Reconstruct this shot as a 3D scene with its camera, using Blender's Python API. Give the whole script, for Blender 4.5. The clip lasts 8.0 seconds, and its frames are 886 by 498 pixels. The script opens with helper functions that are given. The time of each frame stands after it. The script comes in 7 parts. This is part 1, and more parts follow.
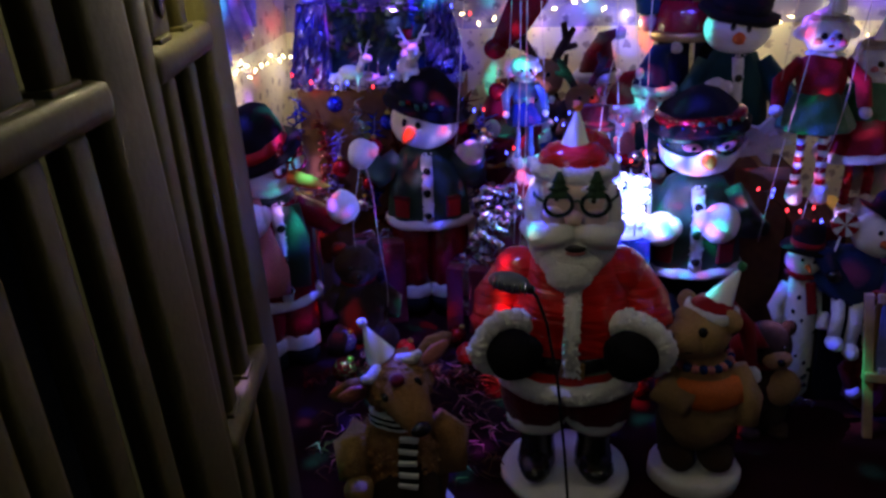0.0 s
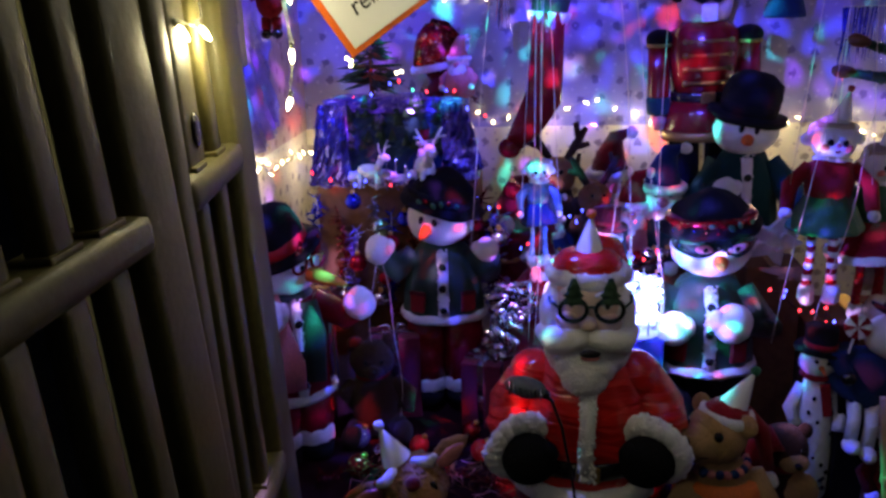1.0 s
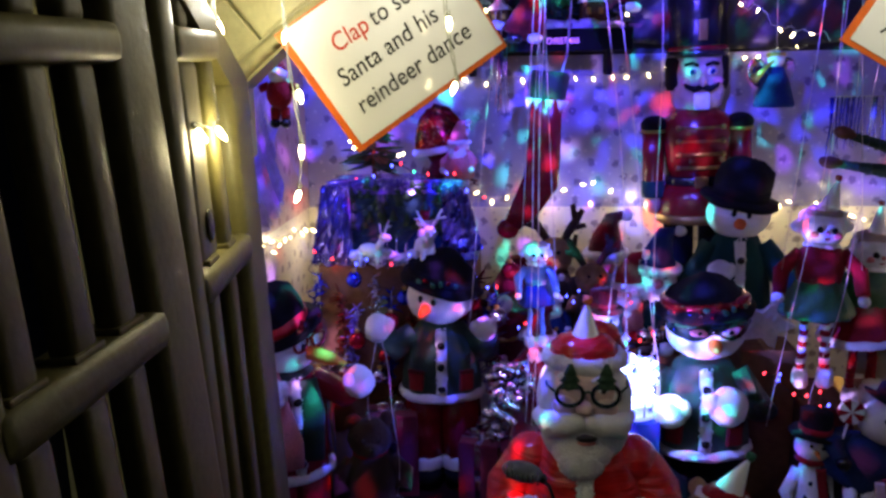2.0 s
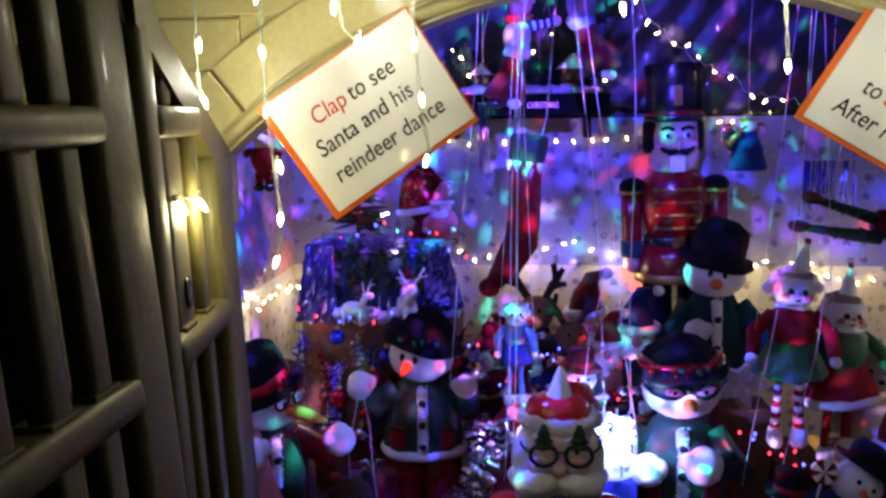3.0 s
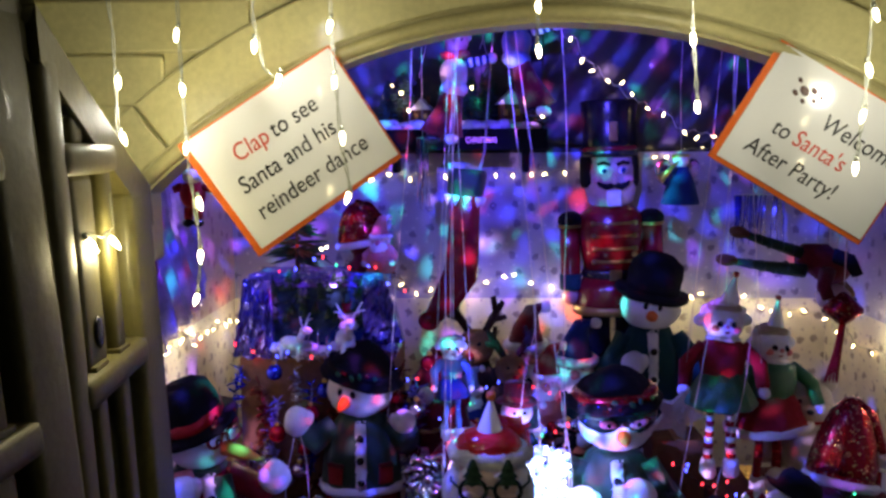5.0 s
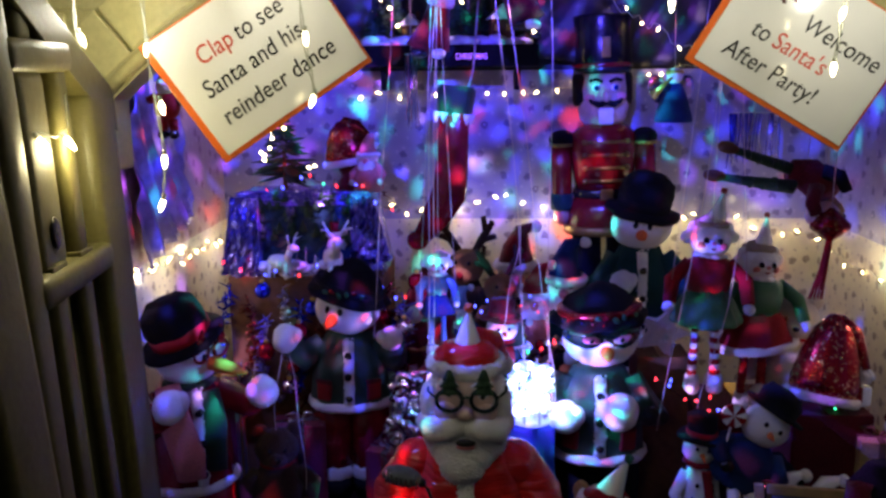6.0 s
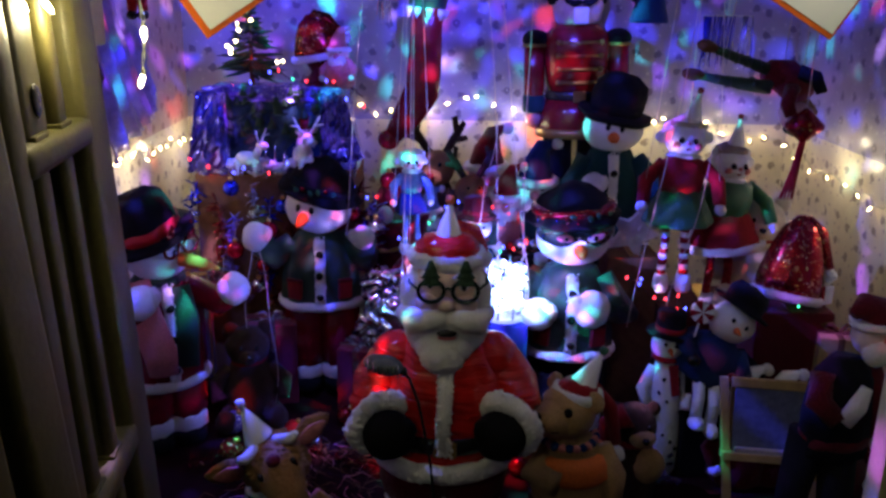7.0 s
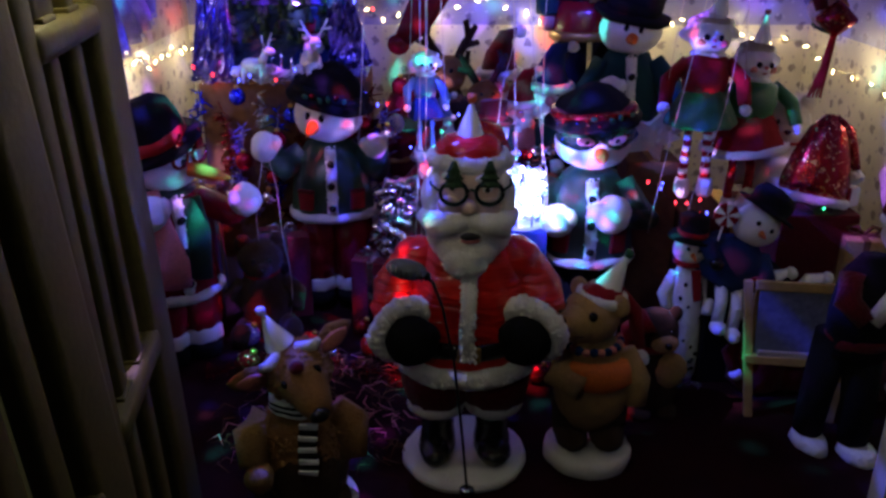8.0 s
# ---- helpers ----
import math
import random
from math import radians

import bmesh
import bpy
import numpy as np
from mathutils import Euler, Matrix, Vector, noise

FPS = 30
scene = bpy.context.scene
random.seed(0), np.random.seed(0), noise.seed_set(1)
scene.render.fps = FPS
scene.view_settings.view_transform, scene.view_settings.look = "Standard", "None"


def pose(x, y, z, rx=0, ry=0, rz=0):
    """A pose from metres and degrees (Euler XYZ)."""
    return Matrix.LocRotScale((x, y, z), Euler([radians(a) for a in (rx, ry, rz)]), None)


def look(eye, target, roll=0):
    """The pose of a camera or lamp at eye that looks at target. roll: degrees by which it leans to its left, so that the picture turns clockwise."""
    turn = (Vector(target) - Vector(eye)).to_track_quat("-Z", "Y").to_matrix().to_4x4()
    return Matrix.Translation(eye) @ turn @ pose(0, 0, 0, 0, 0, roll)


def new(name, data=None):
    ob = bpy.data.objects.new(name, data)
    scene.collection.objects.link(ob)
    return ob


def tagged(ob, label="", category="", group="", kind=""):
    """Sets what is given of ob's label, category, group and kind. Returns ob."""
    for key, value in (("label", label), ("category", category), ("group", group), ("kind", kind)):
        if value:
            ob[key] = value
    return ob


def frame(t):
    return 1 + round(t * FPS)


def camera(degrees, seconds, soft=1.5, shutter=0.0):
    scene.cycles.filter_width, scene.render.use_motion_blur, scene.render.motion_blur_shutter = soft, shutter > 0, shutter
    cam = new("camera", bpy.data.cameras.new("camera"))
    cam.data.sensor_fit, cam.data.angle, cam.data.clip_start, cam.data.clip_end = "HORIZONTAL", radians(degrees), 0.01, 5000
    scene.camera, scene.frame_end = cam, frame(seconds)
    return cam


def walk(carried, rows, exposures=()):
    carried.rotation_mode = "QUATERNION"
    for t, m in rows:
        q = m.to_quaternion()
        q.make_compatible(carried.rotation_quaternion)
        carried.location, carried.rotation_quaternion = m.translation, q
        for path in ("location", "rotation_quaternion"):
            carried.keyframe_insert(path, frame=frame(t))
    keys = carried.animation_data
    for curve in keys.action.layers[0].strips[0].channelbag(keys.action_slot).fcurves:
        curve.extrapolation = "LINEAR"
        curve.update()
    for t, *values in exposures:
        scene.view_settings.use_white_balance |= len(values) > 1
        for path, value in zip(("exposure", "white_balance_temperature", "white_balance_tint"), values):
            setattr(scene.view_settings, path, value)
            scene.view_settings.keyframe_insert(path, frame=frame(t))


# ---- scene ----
cam = camera(55.3, 8.0, soft=2.8)
PATH = [
    (0, (0.172, -0.17, 1.283), (-0.008, 1.668, 0.516), -2.0),
    (0.5, (0.165, -0.178, 1.318), (-0.042, 1.692, 0.638), -2.0),
    (1, (0.165, -0.187, 1.345), (-0.043, 1.712, 0.753), -1.8),
    (1.5, (0.164, -0.207, 1.368), (-0.058, 1.716, 0.866), -1.7),
    (2, (0.165, -0.224, 1.388), (-0.038, 1.717, 0.954), -1.1),
    (3.5, (0.213, -0.275, 1.429), (0.059, 1.702, 1.168), -0.4),
    (4, (0.214, -0.266, 1.432), (0.108, 1.719, 1.204), 0.0),
    (5.5, (0.293, -0.27, 1.421), (0.217, 1.709, 1.143), -0.5),
    (6, (0.319, -0.255, 1.386), (0.223, 1.701, 0.982), -0.5),
    (6.5, (0.306, -0.266, 1.375), (0.261, 1.682, 0.922), 0.5),
    (7, (0.258, -0.252, 1.331), (0.274, 1.658, 0.735), 0.9),
    (7.5, (0.226, -0.231, 1.299), (0.244, 1.653, 0.626), 0.5),
    (8, (0.21, -0.212, 1.273), (0.229, 1.635, 0.504), 0.1),
]
walk(cam, [(t, look(eye, target, roll)) for t, eye, target, roll in PATH],
     [(0.0, 0.04), (0.5, 0.14), (1.0, 0.22), (1.5, 0.26), (2.0, 0.30), (3.5, 0.16), (4.0, 0.15), (5.5, -0.02), (6.5, 0.14), (7.0, 0.14), (7.5, 0.06), (8.0, 0.04)])

# ---------------------------------------------------------------- world and lamps
world = bpy.data.worlds.new("night")
scene.world = world
world.use_nodes = True
world.node_tree.nodes["Background"].inputs[0].default_value = (0.25, 0.3, 0.5, 1)
world.node_tree.nodes["Background"].inputs[1].default_value = 0.010
scene.view_settings.exposure = 0.0


def point_lamp(name, at, watts, colour, size=0.02):
    lamp = bpy.data.lights.new(name, "POINT")
    lamp.energy, lamp.color, lamp.shadow_soft_size = watts, colour, size
    ob = new(name, lamp)
    ob.location = at
    return ob


def party_lamp(name, at, watts, scale, ground, seed, gain, cone=None, edge=(0.58, 0.02), fade=0.6):
    """A party lamp that throws coloured spots all round on a blue ground."""
    lamp = bpy.data.lights.new(name, "SPOT" if cone else "POINT")
    lamp.energy, lamp.shadow_soft_size = watts, 0.012
    if cone:
        lamp.spot_size, lamp.spot_blend = radians(cone), fade
    ob = new(name, lamp)
    ob.location = at
    lamp.use_nodes = True
    n, l = lamp.node_tree.nodes, lamp.node_tree.links
    emission = n["Emission"]
    co = n.new("ShaderNodeTexCoord")
    mp = n.new("ShaderNodeMapping")
    mp.inputs["Location"].default_value = (seed, seed * 0.7, seed * 1.3)
    vo = n.new("ShaderNodeTexVoronoi")
    vo.inputs["Scale"].default_value = scale
    vo.inputs["Randomness"].default_value = 1.0
    sep = n.new("ShaderNodeSeparateColor")
    ramp = n.new("ShaderNodeValToRGB")
    ramp.color_ramp.interpolation = "CONSTANT"
    stops = [(0.0, (0.05, 0.06, 1.0)), (0.40, (1.0, 0.05, 0.10)), (0.55, (0.34, 0.08, 1.0)), (0.68, (0.04, 0.8, 0.75)), (0.86, (0.6, 0.35, 0.9))]
    for k, (p, c) in enumerate(stops):
        e = ramp.color_ramp.elements[0] if k == 0 else ramp.color_ramp.elements.new(p)
        e.position, e.color = p, (*c, 1)
    ramp.color_ramp.elements[-1].color = (0.1, 0.1, 1, 1)
    mask = n.new("ShaderNodeMapRange")
    mask.inputs["From Min"].default_value, mask.inputs["From Max"].default_value = edge
    grow = n.new("ShaderNodeMix")
    grow.data_type = "RGBA"
    grow.blend_type = "MULTIPLY"
    grow.inputs["Factor"].default_value = 1.0
    grow.inputs["B"].default_value = (gain, gain, gain, 1)
    mix = n.new("ShaderNodeMix")
    mix.data_type = "RGBA"
    wash = n.new("ShaderNodeTexNoise")
    wash.inputs["Scale"].default_value, wash.inputs["Detail"].default_value = 6.5, 3
    band = n.new("ShaderNodeValToRGB")
    band.color_ramp.elements[0].position, band.color_ramp.elements[1].position = 0.45, 0.58
    band.color_ramp.elements[0].color = (*(g * 0.12 for g in ground), 1)
    band.color_ramp.elements[1].color = (*(g * 2.1 for g in ground), 1)
    l.new(mp.outputs[0], wash.inputs["Vector"])
    l.new(wash.outputs[0], band.inputs[0])
    l.new(band.outputs[0], mix.inputs["A"])
    l.new(co.outputs["Normal"], mp.inputs[0])
    bend = n.new("ShaderNodeTexNoise")
    bend.inputs["Scale"].default_value, bend.inputs["Detail"].default_value = 9.0, 2
    spread = n.new("ShaderNodeMix")
    spread.data_type = "RGBA"
    spread.blend_type = "LINEAR_LIGHT"
    spread.inputs["Factor"].default_value = 0.055
    l.new(mp.outputs[0], bend.inputs["Vector"])
    l.new(mp.outputs[0], spread.inputs["A"])
    l.new(bend.outputs["Color"], spread.inputs["B"])
    l.new(spread.outputs["Result"], vo.inputs["Vector"])
    l.new(vo.outputs["Color"], sep.inputs[0])
    l.new(sep.outputs[0], ramp.inputs[0])
    l.new(vo.outputs["Distance"], mask.inputs[0])
    l.new(ramp.outputs[0], grow.inputs["A"])
    l.new(mask.outputs[0], mix.inputs["Factor"])
    l.new(grow.outputs["Result"], mix.inputs["B"])
    l.new(mix.outputs["Result"], emission.inputs[0])
    return ob


WARM = (1.0, 0.87, 0.45)
high = party_lamp("party_lamp_high", (0.42, 1.40, 1.84), 145.0, 15.0, (0.04, 0.025, 0.50), 3.1, 2.6, 164, (0.40, 0.10), 0.16)
high.matrix_world = look((0.42, 1.40, 1.84), (0.40, 2.40, 2.74))
low = party_lamp("party_lamp_low", (0.452, 1.82, 0.62), 10.0, 15.0, (0.15, 0.18, 0.95), 7.7, 8.0, 176, (0.40, 0.16), 0.12)
low.matrix_world = look((0.452, 1.82, 0.62), (0.46, 2.60, 0.70))
for spot in ((-0.27, 1.03, 1.48), (-0.02, 1.02, 1.58), (0.60, 1.02, 1.60), (0.90, 1.00, 1.52)):
    point_lamp("icicle_glow", spot, 1.30 if spot[0] > 0.8 else 0.95, (1.0, 0.95, 0.76))
for spot in ((-0.60, 2.30, 0.76), (-0.58, 2.78, 0.76), (0.22, 2.87, 0.86), (0.56, 2.87, 0.86), (1.02, 2.86, 0.82), (1.34, 2.84, 0.80), (1.50, 2.45, 0.79), (1.50, 2.05, 0.78)):
    point_lamp("garland_glow", spot, 0.62 if spot[0] < -0.5 else 0.52, (1.0, 0.86, 0.55))
point_lamp("gate_glow", (-0.236, 0.90, 1.29), 1.3, WARM)
side = party_lamp("party_lamp_side", (-0.16, 1.64, 1.66), 30.0, 15.0, (0.10, 0.12, 0.66), 1.7, 11.0, 150, (0.38, 0.16), 0.3)
side.matrix_world = look((-0.16, 1.64, 1.66), (-0.05, 2.40, 0.50))
# added, unseen lamp behind the camera that brightens the dolls' fronts
point_lamp("unseen_fill_lamp", (-0.36, -0.90, 1.90), 6.5, (0.95, 0.97, 0.95), 0.06)

# ---------------------------------------------------------------- materials
def material(name, colour, rough=0.7, metal=0.0, grain=60.0, bump=0.15, vary=0.25, coat=0.0, sheen=0.0, wear=4.0, deep=0.01):
    m = bpy.data.materials.new(name)
    m.use_nodes = True
    n, l = m.node_tree.nodes, m.node_tree.links
    p = n["Principled BSDF"]
    p.inputs["Roughness"].default_value, p.inputs["Metallic"].default_value = rough, metal
    p.inputs["Coat Weight"].default_value, p.inputs["Sheen Weight"].default_value = coat, sheen * 0.2
    if rough > 0.78:
        p.inputs["Specular IOR Level"].default_value = 0.12
    co = n.new("ShaderNodeTexCoord")
    fine, broad = n.new("ShaderNodeTexNoise"), n.new("ShaderNodeTexNoise")
    fine.inputs["Scale"].default_value, fine.inputs["Detail"].default_value = grain, 4
    broad.inputs["Scale"].default_value, broad.inputs["Detail"].default_value = wear, 3
    add = n.new("ShaderNodeMath")
    add.operation = "ADD"
    ramp = n.new("ShaderNodeValToRGB")
    ramp.color_ramp.elements[0].position, ramp.color_ramp.elements[1].position = 0.7, 1.3
    ramp.color_ramp.elements[0].position = 0.35
    ramp.color_ramp.elements[1].position = 0.65
    half = n.new("ShaderNodeMath")
    half.operation = "MULTIPLY"
    half.inputs[1].default_value = 0.5
    lo = tuple(c * (1 - vary) for c in colour)
    hi = tuple(min(1.0, c * (1 + vary * 0.6)) for c in colour)
    ramp.color_ramp.elements[0].color, ramp.color_ramp.elements[1].color = (*lo, 1), (*hi, 1)
    bp = n.new("ShaderNodeBump")
    bp.inputs["Strength"].default_value, bp.inputs["Distance"].default_value = bump, deep
    for t in (fine, broad):
        l.new(co.outputs["Object"], t.inputs["Vector"])
    l.new(fine.outputs[0], add.inputs[0])
    l.new(broad.outputs[0], add.inputs[1])
    l.new(add.outputs[0], half.inputs[0])
    l.new(half.outputs[0], ramp.inputs[0])
    l.new(ramp.outputs[0], p.inputs["Base Color"])
    l.new(fine.outputs[0], bp.inputs["Height"])
    l.new(bp.outputs[0], p.inputs["Normal"])
    return m


def glow(name, colour, strength):
    m = bpy.data.materials.new(name)
    m.use_nodes = True
    p = m.node_tree.nodes["Principled BSDF"]
    p.inputs["Base Color"].default_value = (*colour, 1)
    p.inputs["Emission Color"].default_value = (*colour, 1)
    p.inputs["Emission Strength"].default_value = strength
    return m


def paper(name, ground, print_a, print_b):
    """Cream wrapping paper with a scattered print of small stars and dots, thin and slightly crumpled."""
    m = material(name, ground, 0.42, 0, 14, 0.35, 0.12, 0.25, 0, 2.5)
    n, l = m.node_tree.nodes, m.node_tree.links
    p = n["Principled BSDF"]
    base = p.inputs["Base Color"].links[0].from_socket
    co3 = n.new("ShaderNodeTexCoord")
    split, co = n.new("ShaderNodeSeparateXYZ"), n.new("ShaderNodeCombineXYZ")
    l.new(co3.outputs["Object"], split.inputs[0])
    l.new(split.outputs[0], co.inputs[0])
    l.new(split.outputs[2], co.inputs[1])
    for scale, colour, size in ((12.0, print_a, 0.17), (21.0, print_b, 0.11)):
        vo = n.new("ShaderNodeTexVoronoi")
        vo.inputs["Scale"].default_value = scale
        vo.inputs["Randomness"].default_value = 0.6
        vo.voronoi_dimensions = "2D"
        wob = n.new("ShaderNodeTexNoise")
        wob.inputs["Scale"].default_value = 70
        off = n.new("ShaderNodeMath")
        off.operation = "MULTIPLY_ADD"
        off.inputs[1].default_value = 0.35
        less = n.new("ShaderNodeMapRange")
        less.inputs["From Min"].default_value, less.inputs["From Max"].default_value = size + 0.2, size + 0.13
        less.inputs["To Max"].default_value = 0.9
        mix = n.new("ShaderNodeMix")
        mix.data_type = "RGBA"
        mix.inputs["B"].default_value = (*colour, 1)
        l.new(co.outputs[0], vo.inputs["Vector"])
        l.new(co.outputs[0], wob.inputs["Vector"])
        l.new(wob.outputs[0], off.inputs[0])
        l.new(vo.outputs["Distance"], off.inputs[2])
        l.new(off.outputs[0], less.inputs[0])
        l.new(less.outputs[0], mix.inputs["Factor"])
        l.new(base, mix.inputs["A"])
        base = mix.outputs["Result"]
    l.new(base, p.inputs["Base Color"])
    return m


def sequins(name, colour, other):
    m = material(name, colour, 0.22, 0.75, 300, 0.0, 0.3)
    n, l = m.node_tree.nodes, m.node_tree.links
    p = n["Principled BSDF"]
    co = n.new("ShaderNodeTexCoord")
    vo = n.new("ShaderNodeTexVoronoi")
    vo.inputs["Scale"].default_value = 190
    bp = n.new("ShaderNodeBump")
    bp.inputs["Strength"].default_value, bp.inputs["Distance"].default_value = 0.9, 0.006
    sep = n.new("ShaderNodeSeparateColor")
    ramp = n.new("ShaderNodeValToRGB")
    ramp.color_ramp.elements[0].color, ramp.color_ramp.elements[1].color = (*colour, 1), (*other, 1)
    ramp.color_ramp.elements[0].position, ramp.color_ramp.elements[1].position = 0.85, 0.98
    l.new(co.outputs["Object"], vo.inputs["Vector"])
    l.new(vo.outputs["Color"], sep.inputs[0])
    l.new(sep.outputs[0], ramp.inputs[0])
    l.new(ramp.outputs[0], p.inputs["Base Color"])
    l.new(sep.outputs[1], bp.inputs["Height"])
    l.new(bp.outputs[0], p.inputs["Normal"])
    return m


PLASTIC = material("cream_plastic", (0.63, 0.57, 0.26), 0.38, 0, 90, 0.06, 0.14, 0.15)
# cream plastic like the front, its base colour darkened to stand for shade
SHADEGATE = material("shaded_gate_plastic", (0.105, 0.090, 0.027), 0.52, 0, 80, 0.10, 0.22, 0.05)
TRIM = material("trim_plastic", (0.46, 0.41, 0.18), 0.4, 0, 90, 0.06, 0.16)
PAPER = paper("wrapping_paper", (0.72, 0.65, 0.50), (0.26, 0.20, 0.18), (0.40, 0.32, 0.32))
# pale paper again: violet party light and dimness are put into its colour
VIOLETLITPAPER = paper("violet_lit_wrapping_paper", (0.30, 0.27, 0.42), (0.12, 0.10, 0.20), (0.42, 0.38, 0.52))
VIOLETLITPAPER.node_tree.nodes["Principled BSDF"].inputs["Roughness"].default_value = 0.3
PINKPAPER = paper("pink_wrapping_paper", (0.52, 0.34, 0.30), (0.30, 0.14, 0.16), (0.62, 0.46, 0.40))
CARPET = material("red_carpet", (0.022, 0.003, 0.004), 0.95, 0, 220, 0.8, 0.5, 0, 0.0, 7)
ROOF = material("dark_roof_felt", (0.022, 0.021, 0.025), 0.55, 0, 30, 0.4, 0.5)
STREET = material("dark_paving", (0.05, 0.05, 0.05), 0.85, 0, 120, 0.5, 0.4)
WHITE = material("white_plush", (0.80, 0.78, 0.76), 0.95, 0, 240, 0.7, 0.14, 0, 0.5, 14)
SKIN = material("painted_vinyl", (0.74, 0.54, 0.46), 0.5, 0, 60, 0.05, 0.15)
FELT = material("black_felt", (0.008, 0.008, 0.010), 0.9, 0, 200, 0.5, 0.4, 0, 0.05)
BRIGHTGREEN = material("bright_green_satin", (0.016, 0.15, 0.045), 0.4, 0, 200, 0.5, 0.35, 0, 0.3)
GREEN = material("green_velvet", (0.007, 0.042, 0.022), 0.42, 0, 200, 0.5, 0.35, 0, 0.3)
TEAL = material("dark_teal_felt", (0.008, 0.045, 0.045), 0.85, 0, 200, 0.4, 0.35, 0, 0.3)
REDFELT = material("red_felt", (0.28, 0.010, 0.016), 0.85, 0, 200, 0.5, 0.35, 0, 0.4)
DARKRED = material("dark_red_velvet", (0.12, 0.006, 0.012), 0.8, 0, 160, 0.5, 0.45, 0, 0.6)
DARKSATIN = material("dark_red_satin", (0.20, 0.006, 0.012), 0.26, 0, 30, 0.4, 0.4, 0.2)
SATIN = material("red_satin", (0.62, 0.012, 0.008), 0.2, 0, 13, 0.9, 0.30, 0.15, 0.2, 9, 0.015)
for node in list(SATIN.node_tree.nodes):
    if node.type == "TEX_NOISE":
        node.inputs["Distortion"].default_value = 1.2
        folds = SATIN.node_tree.nodes.new("ShaderNodeMapping")
        folds.inputs["Scale"].default_value = (0.55, 0.55, 2.4)
        SATIN.node_tree.links.new(node.inputs["Vector"].links[0].from_socket, folds.inputs[0])
        SATIN.node_tree.links.new(folds.outputs[0], node.inputs["Vector"])
PAINTSKIN = material("painted_wood_face", (0.50, 0.34, 0.27), 0.3, 0, 60, 0.05, 0.2)
DULLGOLD = material("dull_gold_paint", (0.36, 0.22, 0.06), 0.35, 0.6, 80, 0.1, 0.25)
VIOLETFOIL = material("violet_foil", (0.11, 0.10, 0.46), 0.22, 0.85, 34, 0.8, 0.45)
WOOL = material("oatmeal_wool", (0.46, 0.38, 0.29), 0.95, 0, 230, 0.8, 0.25, 0, 0.4, 12)
PAINTRED = material("red_paint", (0.19, 0.007, 0.009), 0.22, 0, 60, 0.06, 0.25, 0.2)
BLUE = material("navy_felt", (0.012, 0.032, 0.14), 0.9, 0, 200, 0.4, 0.3, 0, 0.3)
FUR = material("brown_plush", (0.29, 0.14, 0.05), 0.95, 0, 230, 0.9, 0.35, 0, 0.5, 12)
TAN = material("tan_plush", (0.45, 0.27, 0.11), 0.95, 0, 230, 0.9, 0.3, 0, 0.5, 12)
DARKFUR = material("dark_brown_plush", (0.045, 0.022, 0.014), 0.95, 0, 230, 0.9, 0.35, 0, 0.4)
BOOT = material("black_vinyl", (0.012, 0.012, 0.012), 0.25, 0, 60, 0.1, 0.3)
MITTEN = material("black_mitten", (0.006, 0.006, 0.007), 0.9, 0, 180, 0.4, 0.3)
ORANGE = material("orange_felt", (0.75, 0.16, 0.02), 0.7, 0, 160, 0.3, 0.2)
ORANGECARD = material("orange_card", (0.80, 0.16, 0.02), 0.35, 0, 40, 0.03, 0.12, 0.6)
SHEET = material("laminated_white_sheet", (0.88, 0.88, 0.86), 0.16, 0, 8, 0.08, 0.04, 0.5)
INK = material("black_ink", (0.012, 0.012, 0.012), 0.3, 0, 60, 0, 0.1)
REDINK = material("red_ink", (0.68, 0.10, 0.07), 0.3, 0, 60, 0, 0.1)
CLIPART = material("brown_ink", (0.10, 0.04, 0.03), 0.4, 0, 60, 0, 0.3)
GOLD = material("gold_paint", (0.75, 0.48, 0.10), 0.3, 0.85, 80, 0.1, 0.2)
WOOD = material("yellow_pine", (0.42, 0.27, 0.09), 0.5, 0, 35, 0.2, 0.3)
BOARD = material("slate_grey_board", (0.10, 0.11, 0.13), 0.75, 0, 60, 0.1, 0.4)
CHROME = material("grey_chrome", (0.45, 0.45, 0.47), 0.25, 1.0, 80, 0.05, 0.1)
FOIL = material("crumpled_silver_foil", (0.72, 0.72, 0.78), 0.16, 1.0, 22, 1.0, 0.15)
DARKFOIL = sequins("speckled_violet_foil", (0.26, 0.20, 0.62), (0.85, 0.85, 0.95))
DARKFOIL.node_tree.nodes["Principled BSDF"].inputs["Metallic"].default_value = 0.35
REDSEQ = sequins("red_sequins", (0.30, 0.006, 0.012), (0.85, 0.55, 0.25))
BLUEFOIL = material("blue_foil", (0.05, 0.08, 0.75), 0.2, 0.9, 40, 0.5, 0.3)
REDSHINE = material("red_bauble_lacquer", (0.55, 0.01, 0.03), 0.14, 0.7, 40, 0.05, 0.2)
CARD = material("brown_cardboard", (0.16, 0.075, 0.04), 0.85, 0, 40, 0.2, 0.3)
SNOW = material("white_snow_blanket", (0.78, 0.78, 0.80), 0.9, 0, 60, 0.8, 0.1, 0, 0.3)
NEEDLE = material("dark_green_needles", (0.015, 0.055, 0.022), 0.7, 0, 160, 0.5, 0.4)
THREAD = material("pale_ribbon_string", (0.55, 0.45, 0.38), 0.4, 0, 90, 0.1, 0.2)
WIRE = material("clear_cable", (0.50, 0.52, 0.42), 0.25, 0, 60, 0.1, 0.2, 0.4)
SHEETING = material("black_plastic_sheeting", (0.010, 0.010, 0.013), 0.48, 0, 40, 0.3, 0.5, 0.2)
VIOLETSATIN = material("violet_shiny_paper", (0.26, 0.20, 0.46), 0.3, 0.3, 40, 0.3, 0.4, 0.2)
